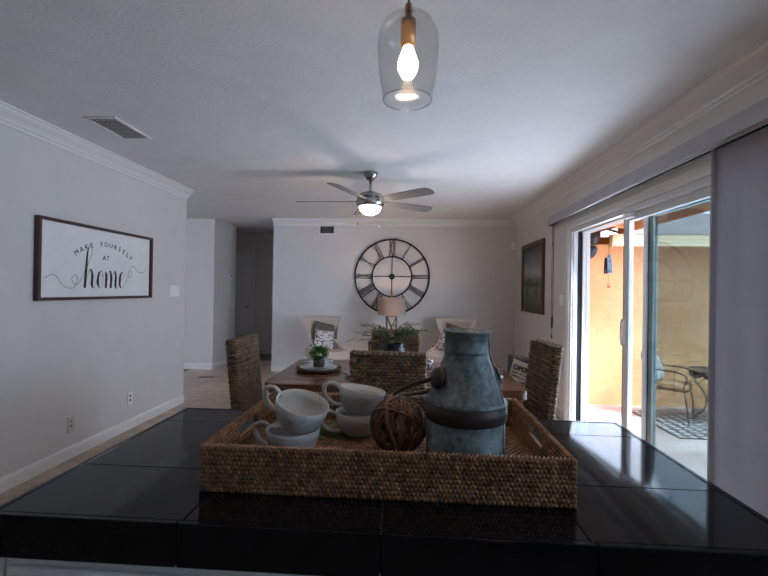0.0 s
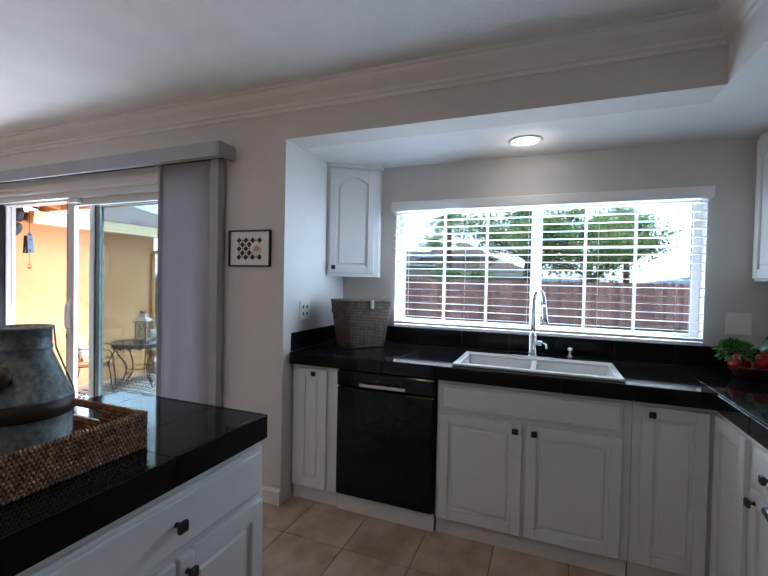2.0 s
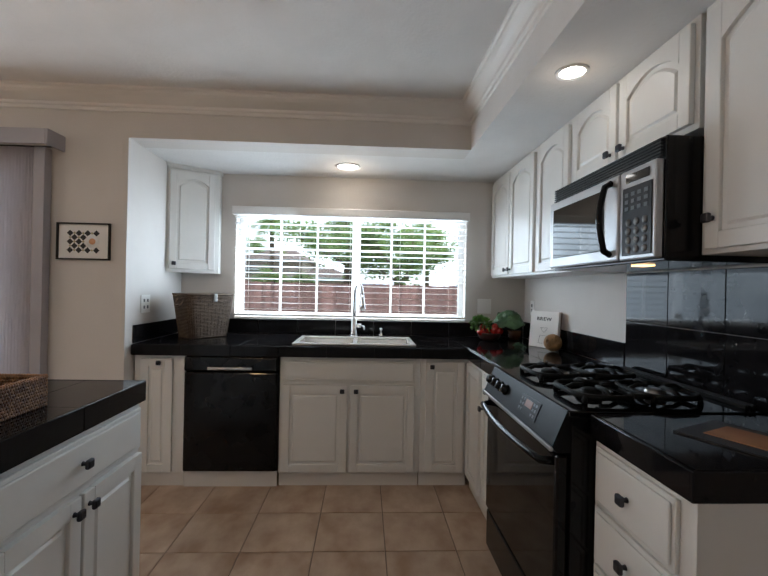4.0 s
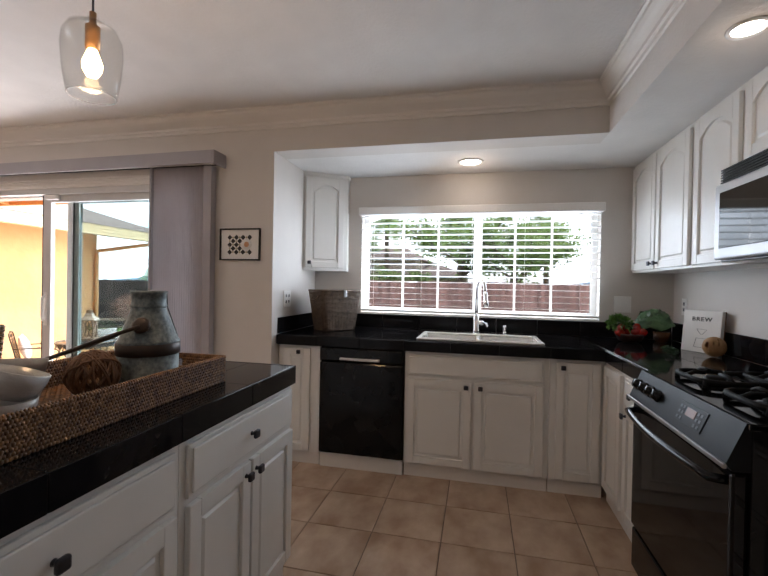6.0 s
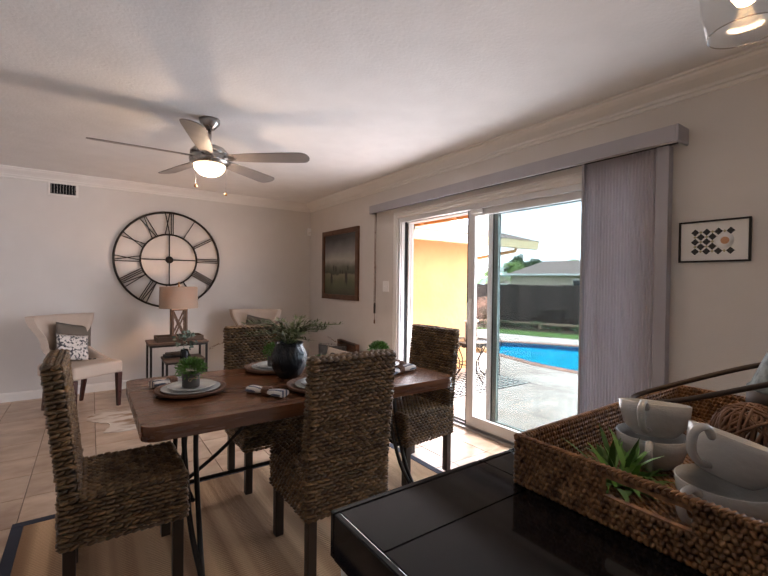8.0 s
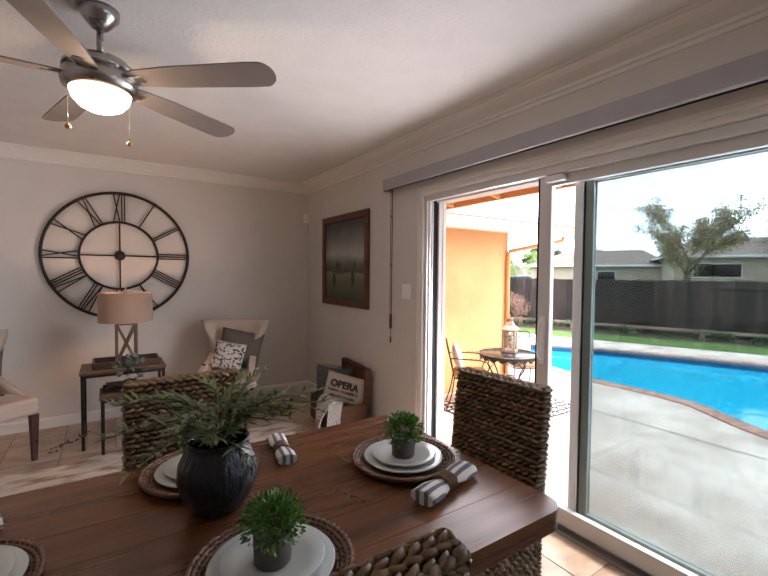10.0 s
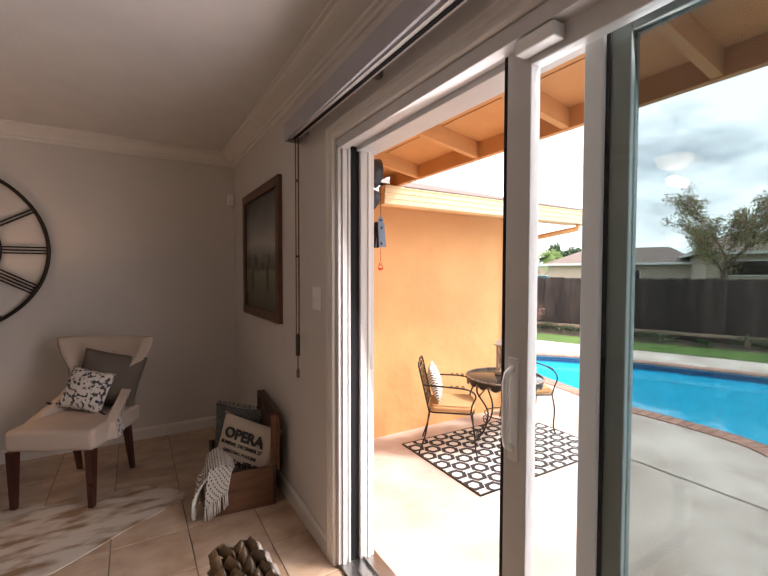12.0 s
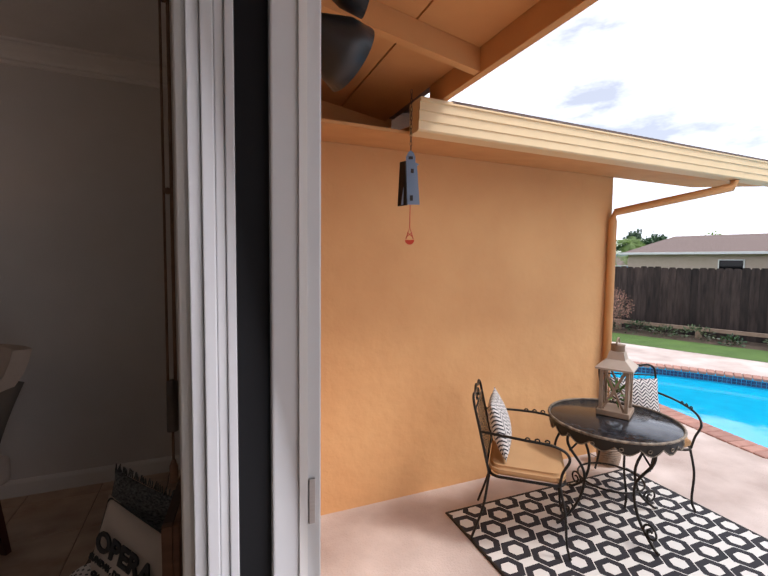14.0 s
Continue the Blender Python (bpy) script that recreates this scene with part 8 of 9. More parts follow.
# wind chime
wc = thing("wind_chime", (2.55, 5.50, 0), "blue lighthouse wind chime with a red buoy, hanging from the eave", "wind chime")
bm = bmesh.new()
for i in range(14):
    q = Matrix.Translation((0, 0, 2.115 - i * 0.0195)) @ pose(0, 0, 0, 0, 0, 90 * (i % 2))
    tube(bm, [q @ Vector((0.005 * math.cos(a * math.pi / 4), 0, 0.0125 * math.sin(a * math.pi / 4))) for a in range(8)], 0.0014, 4, closed=True)
part("chain", bm, DARKMET, wc)
BLUEM = material("blue_grey_metal", (0.14, 0.22, 0.34), (0.18, 0.26, 0.38), 0.45)
qz = pose(0, 0, 0, 0, 0, -27)
part("lighthouse", extrude_outline(bmesh.new(), [(-0.042, 1.60), (0.045, 1.60), (0.03, 1.78), (0.038, 1.785), (0.022, 1.795), (0.022, 1.82), (0.012, 1.84), (0, 1.85), (-0.012, 1.84), (-0.022, 1.82), (-0.022, 1.795), (-0.030, 1.785), (-0.02, 1.78)], -0.004, 0.004, "xz"), BLUEM, wc, m=qz)
part("lighthouse_side", extrude_outline(bmesh.new(), [(-0.03, 1.595), (0.03, 1.595), (0.018, 1.80), (-0.018, 1.80)], -0.003, 0.003, "xz"), BLACK_IRON, wc, m=pose(-0.03, 0.02, 0, 0, 0, 110))
for x, z, w, h in ((0.0, 1.815, 0.02, 0.014), (0.008, 1.755, 0.014, 0.02), (0.006, 1.63, 0.014, 0.025)):
    part("window_mark", B(x - w / 2, x + w / 2, -0.0055, -0.0043, z - h / 2, z + h / 2), INK, wc, m=qz)
REDM = material("red_metal", (0.55, 0.05, 0.02), None, 0.5)
part("cord", tube(bmesh.new(), [(0, 0, 1.60), (0, 0, 1.49)], 0.0022, 5), REDM, wc)
bm = tube(bmesh.new(), [(-0.017, 0, 1.44), (0, 0, 1.495), (0.017, 0, 1.44)], 0.003, 5)
extrude_outline(bm, arc(0, 1.435, 0.022, 180, 360, 12), -0.003, 0.003, "xz")
tube(bm, [(-0.014, 0, 1.45), (0.012, 0, 1.47)], 0.002, 4)
tube(bm, [(0.014, 0, 1.45), (-0.012, 0, 1.47)], 0.002, 4)
part("buoy", bm, REDM, wc, m=qz)

# outdoor rug with linked hexagons
ORUG = bpy.data.materials.new("black_white_rug_pattern")
ORUG.use_nodes = True
n_, l_ = ORUG.node_tree.nodes, ORUG.node_tree.links


def mth(op, a=None, b=None):
    q = n_.new("ShaderNodeMath")
    q.operation = op
    for i, s in enumerate((a, b)):
        if s is None:
            continue
        if isinstance(s, (int, float)):
            q.inputs[i].default_value = s
        else:
            l_.new(s, q.inputs[i])
    return q.outputs[0]


tc, sx = n_.new("ShaderNodeTexCoord"), n_.new("ShaderNodeSeparateXYZ")
l_.new(tc.outputs["Object"], sx.inputs[0])
PX, PY = 0.25, 0.20


def cell(dx, dy):
    """Distance in a lattice of long hexagons, with one lattice moved by half a cell."""
    ax = mth("ABSOLUTE", mth("SUBTRACT", mth("FRACT", mth("ADD", mth("DIVIDE", sx.outputs[0], PX), dx)), 0.5))
    ay = mth("ABSOLUTE", mth("SUBTRACT", mth("FRACT", mth("ADD", mth("DIVIDE", sx.outputs[1], PY), dy)), 0.5))
    return mth("MAXIMUM", mth("MULTIPLY", ay, 1.0), mth("ADD", mth("MULTIPLY", ax, 1.05), mth("MULTIPLY", ay, 0.46)))


near = mth("MINIMUM", cell(0.0, 0.0), cell(0.5, 0.5))
band = mth("MULTIPLY", mth("GREATER_THAN", near, 0.365), mth("LESS_THAN", near, 0.50))
core = mth("LESS_THAN", near, 0.19)
both = mth("MAXIMUM", band, core)
mxr = n_.new("ShaderNodeMix")
mxr.data_type = "RGBA"
mxr.inputs[6].default_value = (0.018, 0.017, 0.022, 1)
mxr.inputs[7].default_value = (0.66, 0.64, 0.60, 1)
l_.new(both, mxr.inputs[0])
l_.new(mxr.outputs[2], n_["Principled BSDF"].inputs["Base Color"])
n_["Principled BSDF"].inputs["Roughness"].default_value = 0.85
orr = thing("outdoor_rug", (3.85, 5.37, GZ + 0.001, 0, 0, -1), "black and white outdoor rug with a linked hexagon pattern", "rug")
part("mat", box(bmesh.new(), -0.81, 0.81, -0.54, 0.54, 0, 0.008, 0.003), ORUG, orr)
bm = bmesh.new()
for a_ in ((-0.815, 0.815, -0.545, -0.53), (-0.815, 0.815, 0.53, 0.545), (-0.815, -0.80, -0.53, 0.53), (0.80, 0.815, -0.53, 0.53)):
    box(bm, *a_, 0.0, 0.0095, 0.002)
part("edging", bm, BLACK_IRON, orr)
dm = thing("door_mat", (2.16, 3.62, GZ + 0.001, 0, 0, 0), "half-round dark rubber door mat with open scrolls", "door mat")
bm = bmesh.new()
for r in (0.30, 0.22, 0.13):
    tube(bm, [(-0.12 + r * math.cos(radians(a)), r * 1.15 * math.sin(radians(a)), 0.008) for a in range(-90, 91, 10)], 0.012, 6)
for a in range(-75, 80, 25):
    c_ = Vector((-0.12 + 0.26 * math.cos(radians(a)), 0.30 * math.sin(radians(a)), 0.008))
    tube(bm, [c_ + Vector((0.03 * math.cos(radians(t)), 0.035 * math.sin(radians(t)), 0)) for t in range(0, 360, 45)], 0.008, 5, closed=True)
tube(bm, [(-0.12, -0.345, 0.008), (-0.12, 0.345, 0.008)], 0.014, 6)
part("rubber_grille", bm, material("rubber_mat", (0.02, 0.022, 0.03), None, 0.7), dm)

# bistro table and chairs
TOPM = material("mosaic_black_top", (0.010, 0.011, 0.014), (0.05, 0.055, 0.065), 0.15, 0.3, scale=22, detail=3)
WORN = material("worn_cream_iron", (0.30, 0.24, 0.17), (0.05, 0.04, 0.03), 0.6, scale=30)
bt = thing("bistro_table", (3.975, 5.50, GZ + 0.009), "round black wrought-iron bistro table with a scalloped apron", "table")
RT, HT = 0.365, 0.635
part("tabletop", lathe(bmesh.new(), [(0, HT - 0.012), (RT, HT - 0.012), (RT + 0.006, HT - 0.004), (RT, HT), (0, HT)], 56), TOPM, bt)
bm = tube(bmesh.new(), [((RT + 0.004) * math.cos(k * math.pi / 32), (RT + 0.004) * math.sin(k * math.pi / 32), HT + 0.001) for k in range(64)], 0.008, 6, closed=True)
part("rim", bm, WORN, bt)
bm = bmesh.new()
N = 216
up = [bm.verts.new((RT * 0.985 * math.cos(2 * math.pi * k / N), RT * 0.985 * math.sin(2 * math.pi * k / N), HT - 0.0125)) for k in range(N)]
dn = [bm.verts.new((RT * 0.985 * math.cos(2 * math.pi * k / N), RT * 0.985 * math.sin(2 * math.pi * k / N), HT - 0.040 - 0.034 * abs(math.sin(18 * math.pi * k / N)))) for k in range(N)]
for k in range(N):
    bm.faces.new((up[k], up[(k + 1) % N], dn[(k + 1) % N], dn[k]))
part("scalloped_apron", bm, BLACK_IRON, bt)
bm = tube(bmesh.new(), [(RT * 0.99 * math.cos(2 * math.pi * k / N), RT * 0.99 * math.sin(2 * math.pi * k / N), HT - 0.040 - 0.034 * abs(math.sin(18 * math.pi * k / N))) for k in range(N)], 0.0035, 5, closed=True)
for j in range(16):
    a = 2 * math.pi * (j + 0.0) / 16
    c_ = Vector((RT * 1.0 * math.cos(a), RT * 1.0 * math.sin(a), HT - 0.045))
    u_ = Vector((-math.sin(a), math.cos(a), 0))
    tube(bm, [c_ + u_ * 0.011 * math.cos(radians(t)) + Vector((0, 0, 0.009 * math.sin(radians(t)))) for t in range(0, 360, 45)], 0.0028, 4, closed=True)
part("apron_trim", bm, WORN, bt)


def curl(bm, centre, r, d, turns=1.4, rad=0.006):
    c_, d = Vector(centre), Vector(d).normalized()
    tube(bm, [c_ + d * (r * (1 - t / 26) * math.cos(2 * math.pi * turns * t / 20)) + Vector((0, 0, r * (1 - t / 26) * math.sin(2 * math.pi * turns * t / 20))) for t in range(21)], rad, 6)


for k in range(4):
    a = radians(80 + 90 * k)
    d = Vector((math.cos(a), math.sin(a), 0))
    P = lambda r, z: (d.x * r, d.y * r, z)
    bm = tube(bmesh.new(), spline([P(0.30, HT - 0.03), P(0.31, 0.50), P(0.19, 0.31), P(0.22, 0.14), P(0.33, 0.03), P(0.37, 0.012)], 6), 0.0085, 8)
    curl(bm, P(0.31, 0.095), 0.05, -d)
    tube(bm, spline([P(0.30, 0.46), P(0.16, 0.56), P(0.02, 0.54)], 5), 0.006, 6)
    part("leg", bm, BLACK_IRON, bt)
part("ring_brace", tube(bmesh.new(), [(0.185 * math.cos(k * math.pi / 16), 0.185 * math.sin(k * math.pi / 16), 0.26) for k in range(32)], 0.006, 6, closed=True), BLACK_IRON, bt)

SEATPAD = material("tan_seat_pad", (0.50, 0.30, 0.14), (0.44, 0.26, 0.12), 0.9, bump=0.001, bscale=200)
CHEV = bpy.data.materials.new("black_white_chevron")
CHEV.use_nodes = True
n_, l_ = CHEV.node_tree.nodes, CHEV.node_tree.links
tc, sx = n_.new("ShaderNodeTexCoord"), n_.new("ShaderNodeSeparateXYZ")
l_.new(tc.outputs["Object"], sx.inputs[0])
zig = mth("PINGPONG", sx.outputs[0], 0.028)
val = mth("FRACT", mth("MULTIPLY", mth("ADD", sx.outputs[2], zig), 42.0))
mxr = n_.new("ShaderNodeMix")
mxr.data_type = "RGBA"
mxr.inputs[6].default_value = (0.03, 0.03, 0.04, 1)
mxr.inputs[7].default_value = (0.62, 0.60, 0.57, 1)
l_.new(mth("GREATER_THAN", val, 0.42), mxr.inputs[0])
l_.new(mxr.outputs[2], n_["Principled BSDF"].inputs["Base Color"])
n_["Principled BSDF"].inputs["Roughness"].default_value = 0.9


def iron_chair(m, label):
    c = thing("iron_chair", m, label, "chair", "wrought-iron patio chairs")
    W, D, S = 0.42, 0.40, 0.40
    part("seat_frame", tube(bmesh.new(), [(x, y + D / 2, S) for x, y in rounded_rect(W, D, 0.06, 4)], 0.008, 6, closed=True), BLACK_IRON, c)
    bm = extrude_outline(bmesh.new(), [(x, y + D / 2) for x, y in rounded_rect(W + 0.01, D + 0.01, 0.07, 5)], S + 0.008, S + 0.062, "xy")
    bmesh.ops.bevel(bm, geom=bm.edges[:], offset=0.018, segments=3, affect="EDGES")
    part("seat_pad", bm, SEATPAD, c, "tan seat pad")
    for s in (-1, 1):
        part("front_leg", tube(bmesh.new(), spline([(s * 0.20, 0.03, S), (s * 0.215, 0.0, 0.25), (s * 0.20, -0.015, 0.08), (s * 0.215, -0.035, 0.008)], 5), 0.0075, 7), BLACK_IRON, c)
        part("rear_leg", tube(bmesh.new(), spline([(s * 0.19, D, S), (s * 0.195, D + 0.03, 0.2), (s * 0.20, D + 0.09, 0.008)], 5), 0.0075, 7), BLACK_IRON, c)
        bm = tube(bmesh.new(), spline([(s * 0.20, D + 0.05, S + 0.24), (s * 0.235, 0.25, S + 0.24), (s * 0.24, 0.06, S + 0.225), (s * 0.235, -0.01, S + 0.17), (s * 0.22, 0.02, S + 0.08), (s * 0.205, 0.03, S)], 6), 0.0075, 7)
        for k in range(3):
            curl(bm, (s * 0.237, 0.10 + 0.05 * k, S + 0.243), 0.014, (0, 1, 0), 1.0, 0.004)
        part("armrest", bm, BLACK_IRON, c)
    lean = Matrix.Translation((0, D, S)) @ pose(0, 0, 0, -13)
    bm = tube(bmesh.new(), [lean @ Vector(p) for p in spline([(-0.19, 0, 0.0), (-0.195, 0, 0.25), (-0.20, 0, 0.40), (-0.16, 0, 0.445), (-0.08, 0, 0.44), (0, 0, 0.46), (0.08, 0, 0.44), (0.16, 0, 0.445), (0.20, 0, 0.40), (0.195, 0, 0.25), (0.19, 0, 0.0)], 5)], 0.008, 7)
    tube(bm, [lean @ Vector(p) for p in ((-0.195, 0, 0.06), (0.195, 0, 0.06))], 0.006, 6)
    tube(bm, [lean @ Vector(p) for p in ((-0.195, 0, 0.37), (0.195, 0, 0.37))], 0.005, 6)
    for k in (-1, 1):
        tube(bm, [lean @ Vector((k * 0.05 + 0.03 * math.cos(radians(t)), 0, 0.405 + 0.022 * math.sin(radians(t)))) for t in range(0, 360, 45)], 0.004, 5, closed=True)
    part("back_frame", bm, BLACK_IRON, c)
    bm = bmesh.new()
    for k in range(-9, 10):
        for s in (-1, 1):
            x0 = k * 0.042
            pts = [(x0 + s * 0.31 * t / 6, 0, 0.06 + 0.31 * t / 6) for t in range(7)]
            pts = [p for p in pts if abs(p[0]) <= 0.196]
            if len(pts) > 1:
                tube(bm, [lean @ Vector(p) for p in pts], 0.0016, 4)
    part("back_mesh", bm, BLACK_IRON, c)
    return c


i1 = pose(3.55, 5.48, GZ + 0.009, 0, 0, 49)
iron_chair(i1, "black wrought-iron chair with tan pad beside the stucco wall")
cushion("chevron_cushion", 0.36, 0.34, 0.12, CHEV, m=i1 @ pose(0, 0.31, 0.47, -16), label="black and white chevron cushion on the iron chair")
i2 = pose(4.36, 5.45, GZ + 0.009, 0, 0, -29)
iron_chair(i2, "black wrought-iron chair with tan pad beside the pool")
cushion("chevron_cushion", 0.34, 0.30, 0.11, CHEV, m=i2 @ pose(0, 0.31, 0.47, -16), label="black and white chevron cushion on the poolside chair")

# lantern
ln = thing("lantern", pose(4.07, 5.56, GZ + 0.009 + HT + 0.001, 0, 0, 28), "weathered wooden lantern with X-braced sides and metal roof", "lantern")
LW = material("driftwood", (0.34, 0.25, 0.18), (0.25, 0.18, 0.125), 0.7, scale=10, detail=8)
part("base", box(bmesh.new(), -0.075, 0.075, -0.075, 0.075, 0, 0.028, 0.004), LW, ln)
for x in (-0.058, 0.058):
    for y in (-0.058, 0.058):
        part("post", box(bmesh.new(), x - 0.008, x + 0.008, y - 0.008, y + 0.008, 0.0285, 0.235, 0.001), LW, ln)
for ax in (0, 90, 180, 270):
    for s in (-1, 1):
        part("x_brace", box(bmesh.new(), -0.005, 0.005, -0.003, 0.003, -0.112, 0.112, m=pose(0, -0.058 - 0.004 * s * 0.4, 0.132, 0, s * 25, 0)), LW, ln, m=pose(0, 0, 0, 0, 0, ax))
q45 = pose(0, 0, 0, 0, 0, 45)
lantern_roof = part("roof", lathe(bmesh.new(), [(0, 0.235), (0.118, 0.235), (0.12, 0.245), (0.06, 0.285), (0.045, 0.325), (0, 0.325)], 4, q45), material("lantern_roof", (0.50, 0.42, 0.34), (0.40, 0.33, 0.27), 0.5, 0.3), ln)
for f in lantern_roof.data.polygons:
    f.use_smooth = False
part("chimney", lathe(bmesh.new(), [(0.032, 0.325), (0.032, 0.355), (0.036, 0.357), (0, 0.36)], 20), LW, ln)
part("ring_handle", tube(bmesh.new(), [(0.035 * math.cos(radians(t)), 0, 0.362 + 0.03 * math.sin(radians(t))) for t in range(0, 181, 20)], 0.004, 6), LW, ln)
v, f = leaf_cluster(26, (0, 0, 0.09), (0.045, 0.045, 0.05), 0.06, 1.2, 77, 0.25)
raw_part("plant", v, f, GREEN, ln)
hr2 = thing("wicker_pot", (4.62, 6.02, GZ), "small cream wicker pot at the wall corner", "pot")
bm = bmesh.new()
for k in range(9):
    tube(bm, [((0.07 + 0.012 * math.sin(k / 3)) * math.cos(t * math.pi / 10), (0.07 + 0.012 * math.sin(k / 3)) * math.sin(t * math.pi / 10), 0.012 + k * 0.018) for t in range(20)], 0.0095, 6, closed=True)
part("woven_side", bm, LW, hr2, kind="stuff")

ln.scale = (1.25, 1.25, 1.25)

# fence
FWOOD = material("weathered_dark_fence", (0.012, 0.008, 0.007), (0.055, 0.040, 0.034), 0.9, scale=3, detail=9, stretch=(6, 6, 0.7), bump=0.003, bscale=40, rand=0.45)
fc = thing("fence", (0, 0, 0), "tall weathered dark wooden plank fence behind the pool", "fence")
ang_f = math.degrees(math.atan2(FD.y, FD.x))
board = red_me = None
# planks behind the sink window: redder, with the blind's glare lightening their colour
RED_GLARE_FENCE = material("reddish_glare_fence_wood", (0.17, 0.085, 0.07), (0.32, 0.19, 0.16), 0.9, scale=3, detail=9, stretch=(6, 6, 0.7), bump=0.003, bscale=40, rand=0.35)
total = (FENCE_B - FENCE_A).length
nbd = int(total / 0.146)
rng = random.Random(14)
for i in range(nbd):
    p = FENCE_A + FD * (i * 0.146)
    if board is None:
        board = part("plank", extrude_outline(bmesh.new(), [(0, 0), (0.1456, 0), (0.1456, 1.68), (0.122, 1.72), (0.023, 1.72), (0, 1.68)], -0.011, 0.011, "xz"), FWOOD, fc)
        o = board
    else:
        o = new("plank", board.data)
        o.parent = fc
    if p.y < 4.9:
        if red_me is None:
            red_me = board.data.copy()
            red_me.materials[0] = RED_GLARE_FENCE
        o.data = red_me
    o.matrix_basis = pose(p.x, p.y, GZ - 0.0 + rng.uniform(-0.02, 0.02), rng.uniform(-0.8, 0.8), 0, ang_f) @ Matrix.Diagonal((1, 1, 1.0 if p.y < 4.9 else 0.90, 1))
for z in (0.35, 1.40):
    q = FENCE_A - FN * 0.045
    part("rail", box(bmesh.new(), 0, total, -0.018, 0.018, GZ + z, GZ + z + 0.09), FWOOD, fc, m=pose(q.x, q.y, 0, 0, 0, ang_f))
rtw = thing("timber_edging", (0, 0, 0), "weathered timber edging along the planting bed", "edging")
q = FENCE_A + FN * 0.35
part("top_rail", box(bmesh.new(), 0, total, -0.03, 0.03, GZ + 0.17, GZ + 0.25, 0.006), LW, rtw, m=pose(q.x, q.y, 0, 0, 0, ang_f))
k = 0
while k < total:
    q = FENCE_A + FD * k + FN * 0.35
    part("post", B(q.x - 0.045, q.x + 0.045, q.y - 0.045, q.y + 0.045, GZ + 0.0, GZ + 0.17), LW, rtw)
    k += 1.6
for i in range(46):
    k = 4 + i * 0.62 + rng.uniform(-.2, .2)
    q = FENCE_A + FD * k + FN * rng.uniform(0.5, 0.85)
    s = rng.uniform(0.10, 0.24)
    v, f = leaf_cluster(150, (0, 0, s * 0.5), (s * 1.5, s * 1.5, s * 0.8), 0.07, 0.6, 100 + i, 0.5)
    ob = thing("low_shrub", (q.x, q.y, GZ + 0.01), "low scrubby plant in the bed by the fence", "shrub", "low plants along the fence")
    raw_part("leaves", [(a, b, max(c_, 0.0)) for a, b, c_ in v], f, (SAGE, DEEP_GREEN, SAGE)[i % 3], ob)

# trees, shrub, palms
BARK = material("tree_bark", (0.12, 0.08, 0.055), (0.07, 0.05, 0.035), 0.9, bump=0.01, bscale=20)
FAR_GREEN = leaf_material("far_tree_leaf", (0.12, 0.20, 0.055), (0.20, 0.28, 0.10), 0.7)
n_, l_ = FAR_GREEN.node_tree.nodes, FAR_GREEN.node_tree.links
lf_t, lf_m = n_.new("ShaderNodeBsdfTranslucent"), n_.new("ShaderNodeMixShader")
lf_t.inputs["Color"].default_value = (0.30, 0.42, 0.12, 1)
lf_m.inputs[0].default_value = 0.35
l_.new(n_["Principled BSDF"].outputs[0], lf_m.inputs[1])
l_.new(lf_t.outputs[0], lf_m.inputs[2])
l_.new(lf_m.outputs[0], n_["Material Output"].inputs["Surface"])
PINKISH = leaf_material("pink_blossom", (0.40, 0.16, 0.16), (0.30, 0.22, 0.12), 0.8)
OLIVE = leaf_material("olive_spring_leaf", (0.20, 0.25, 0.09), (0.28, 0.28, 0.13), 0.8)


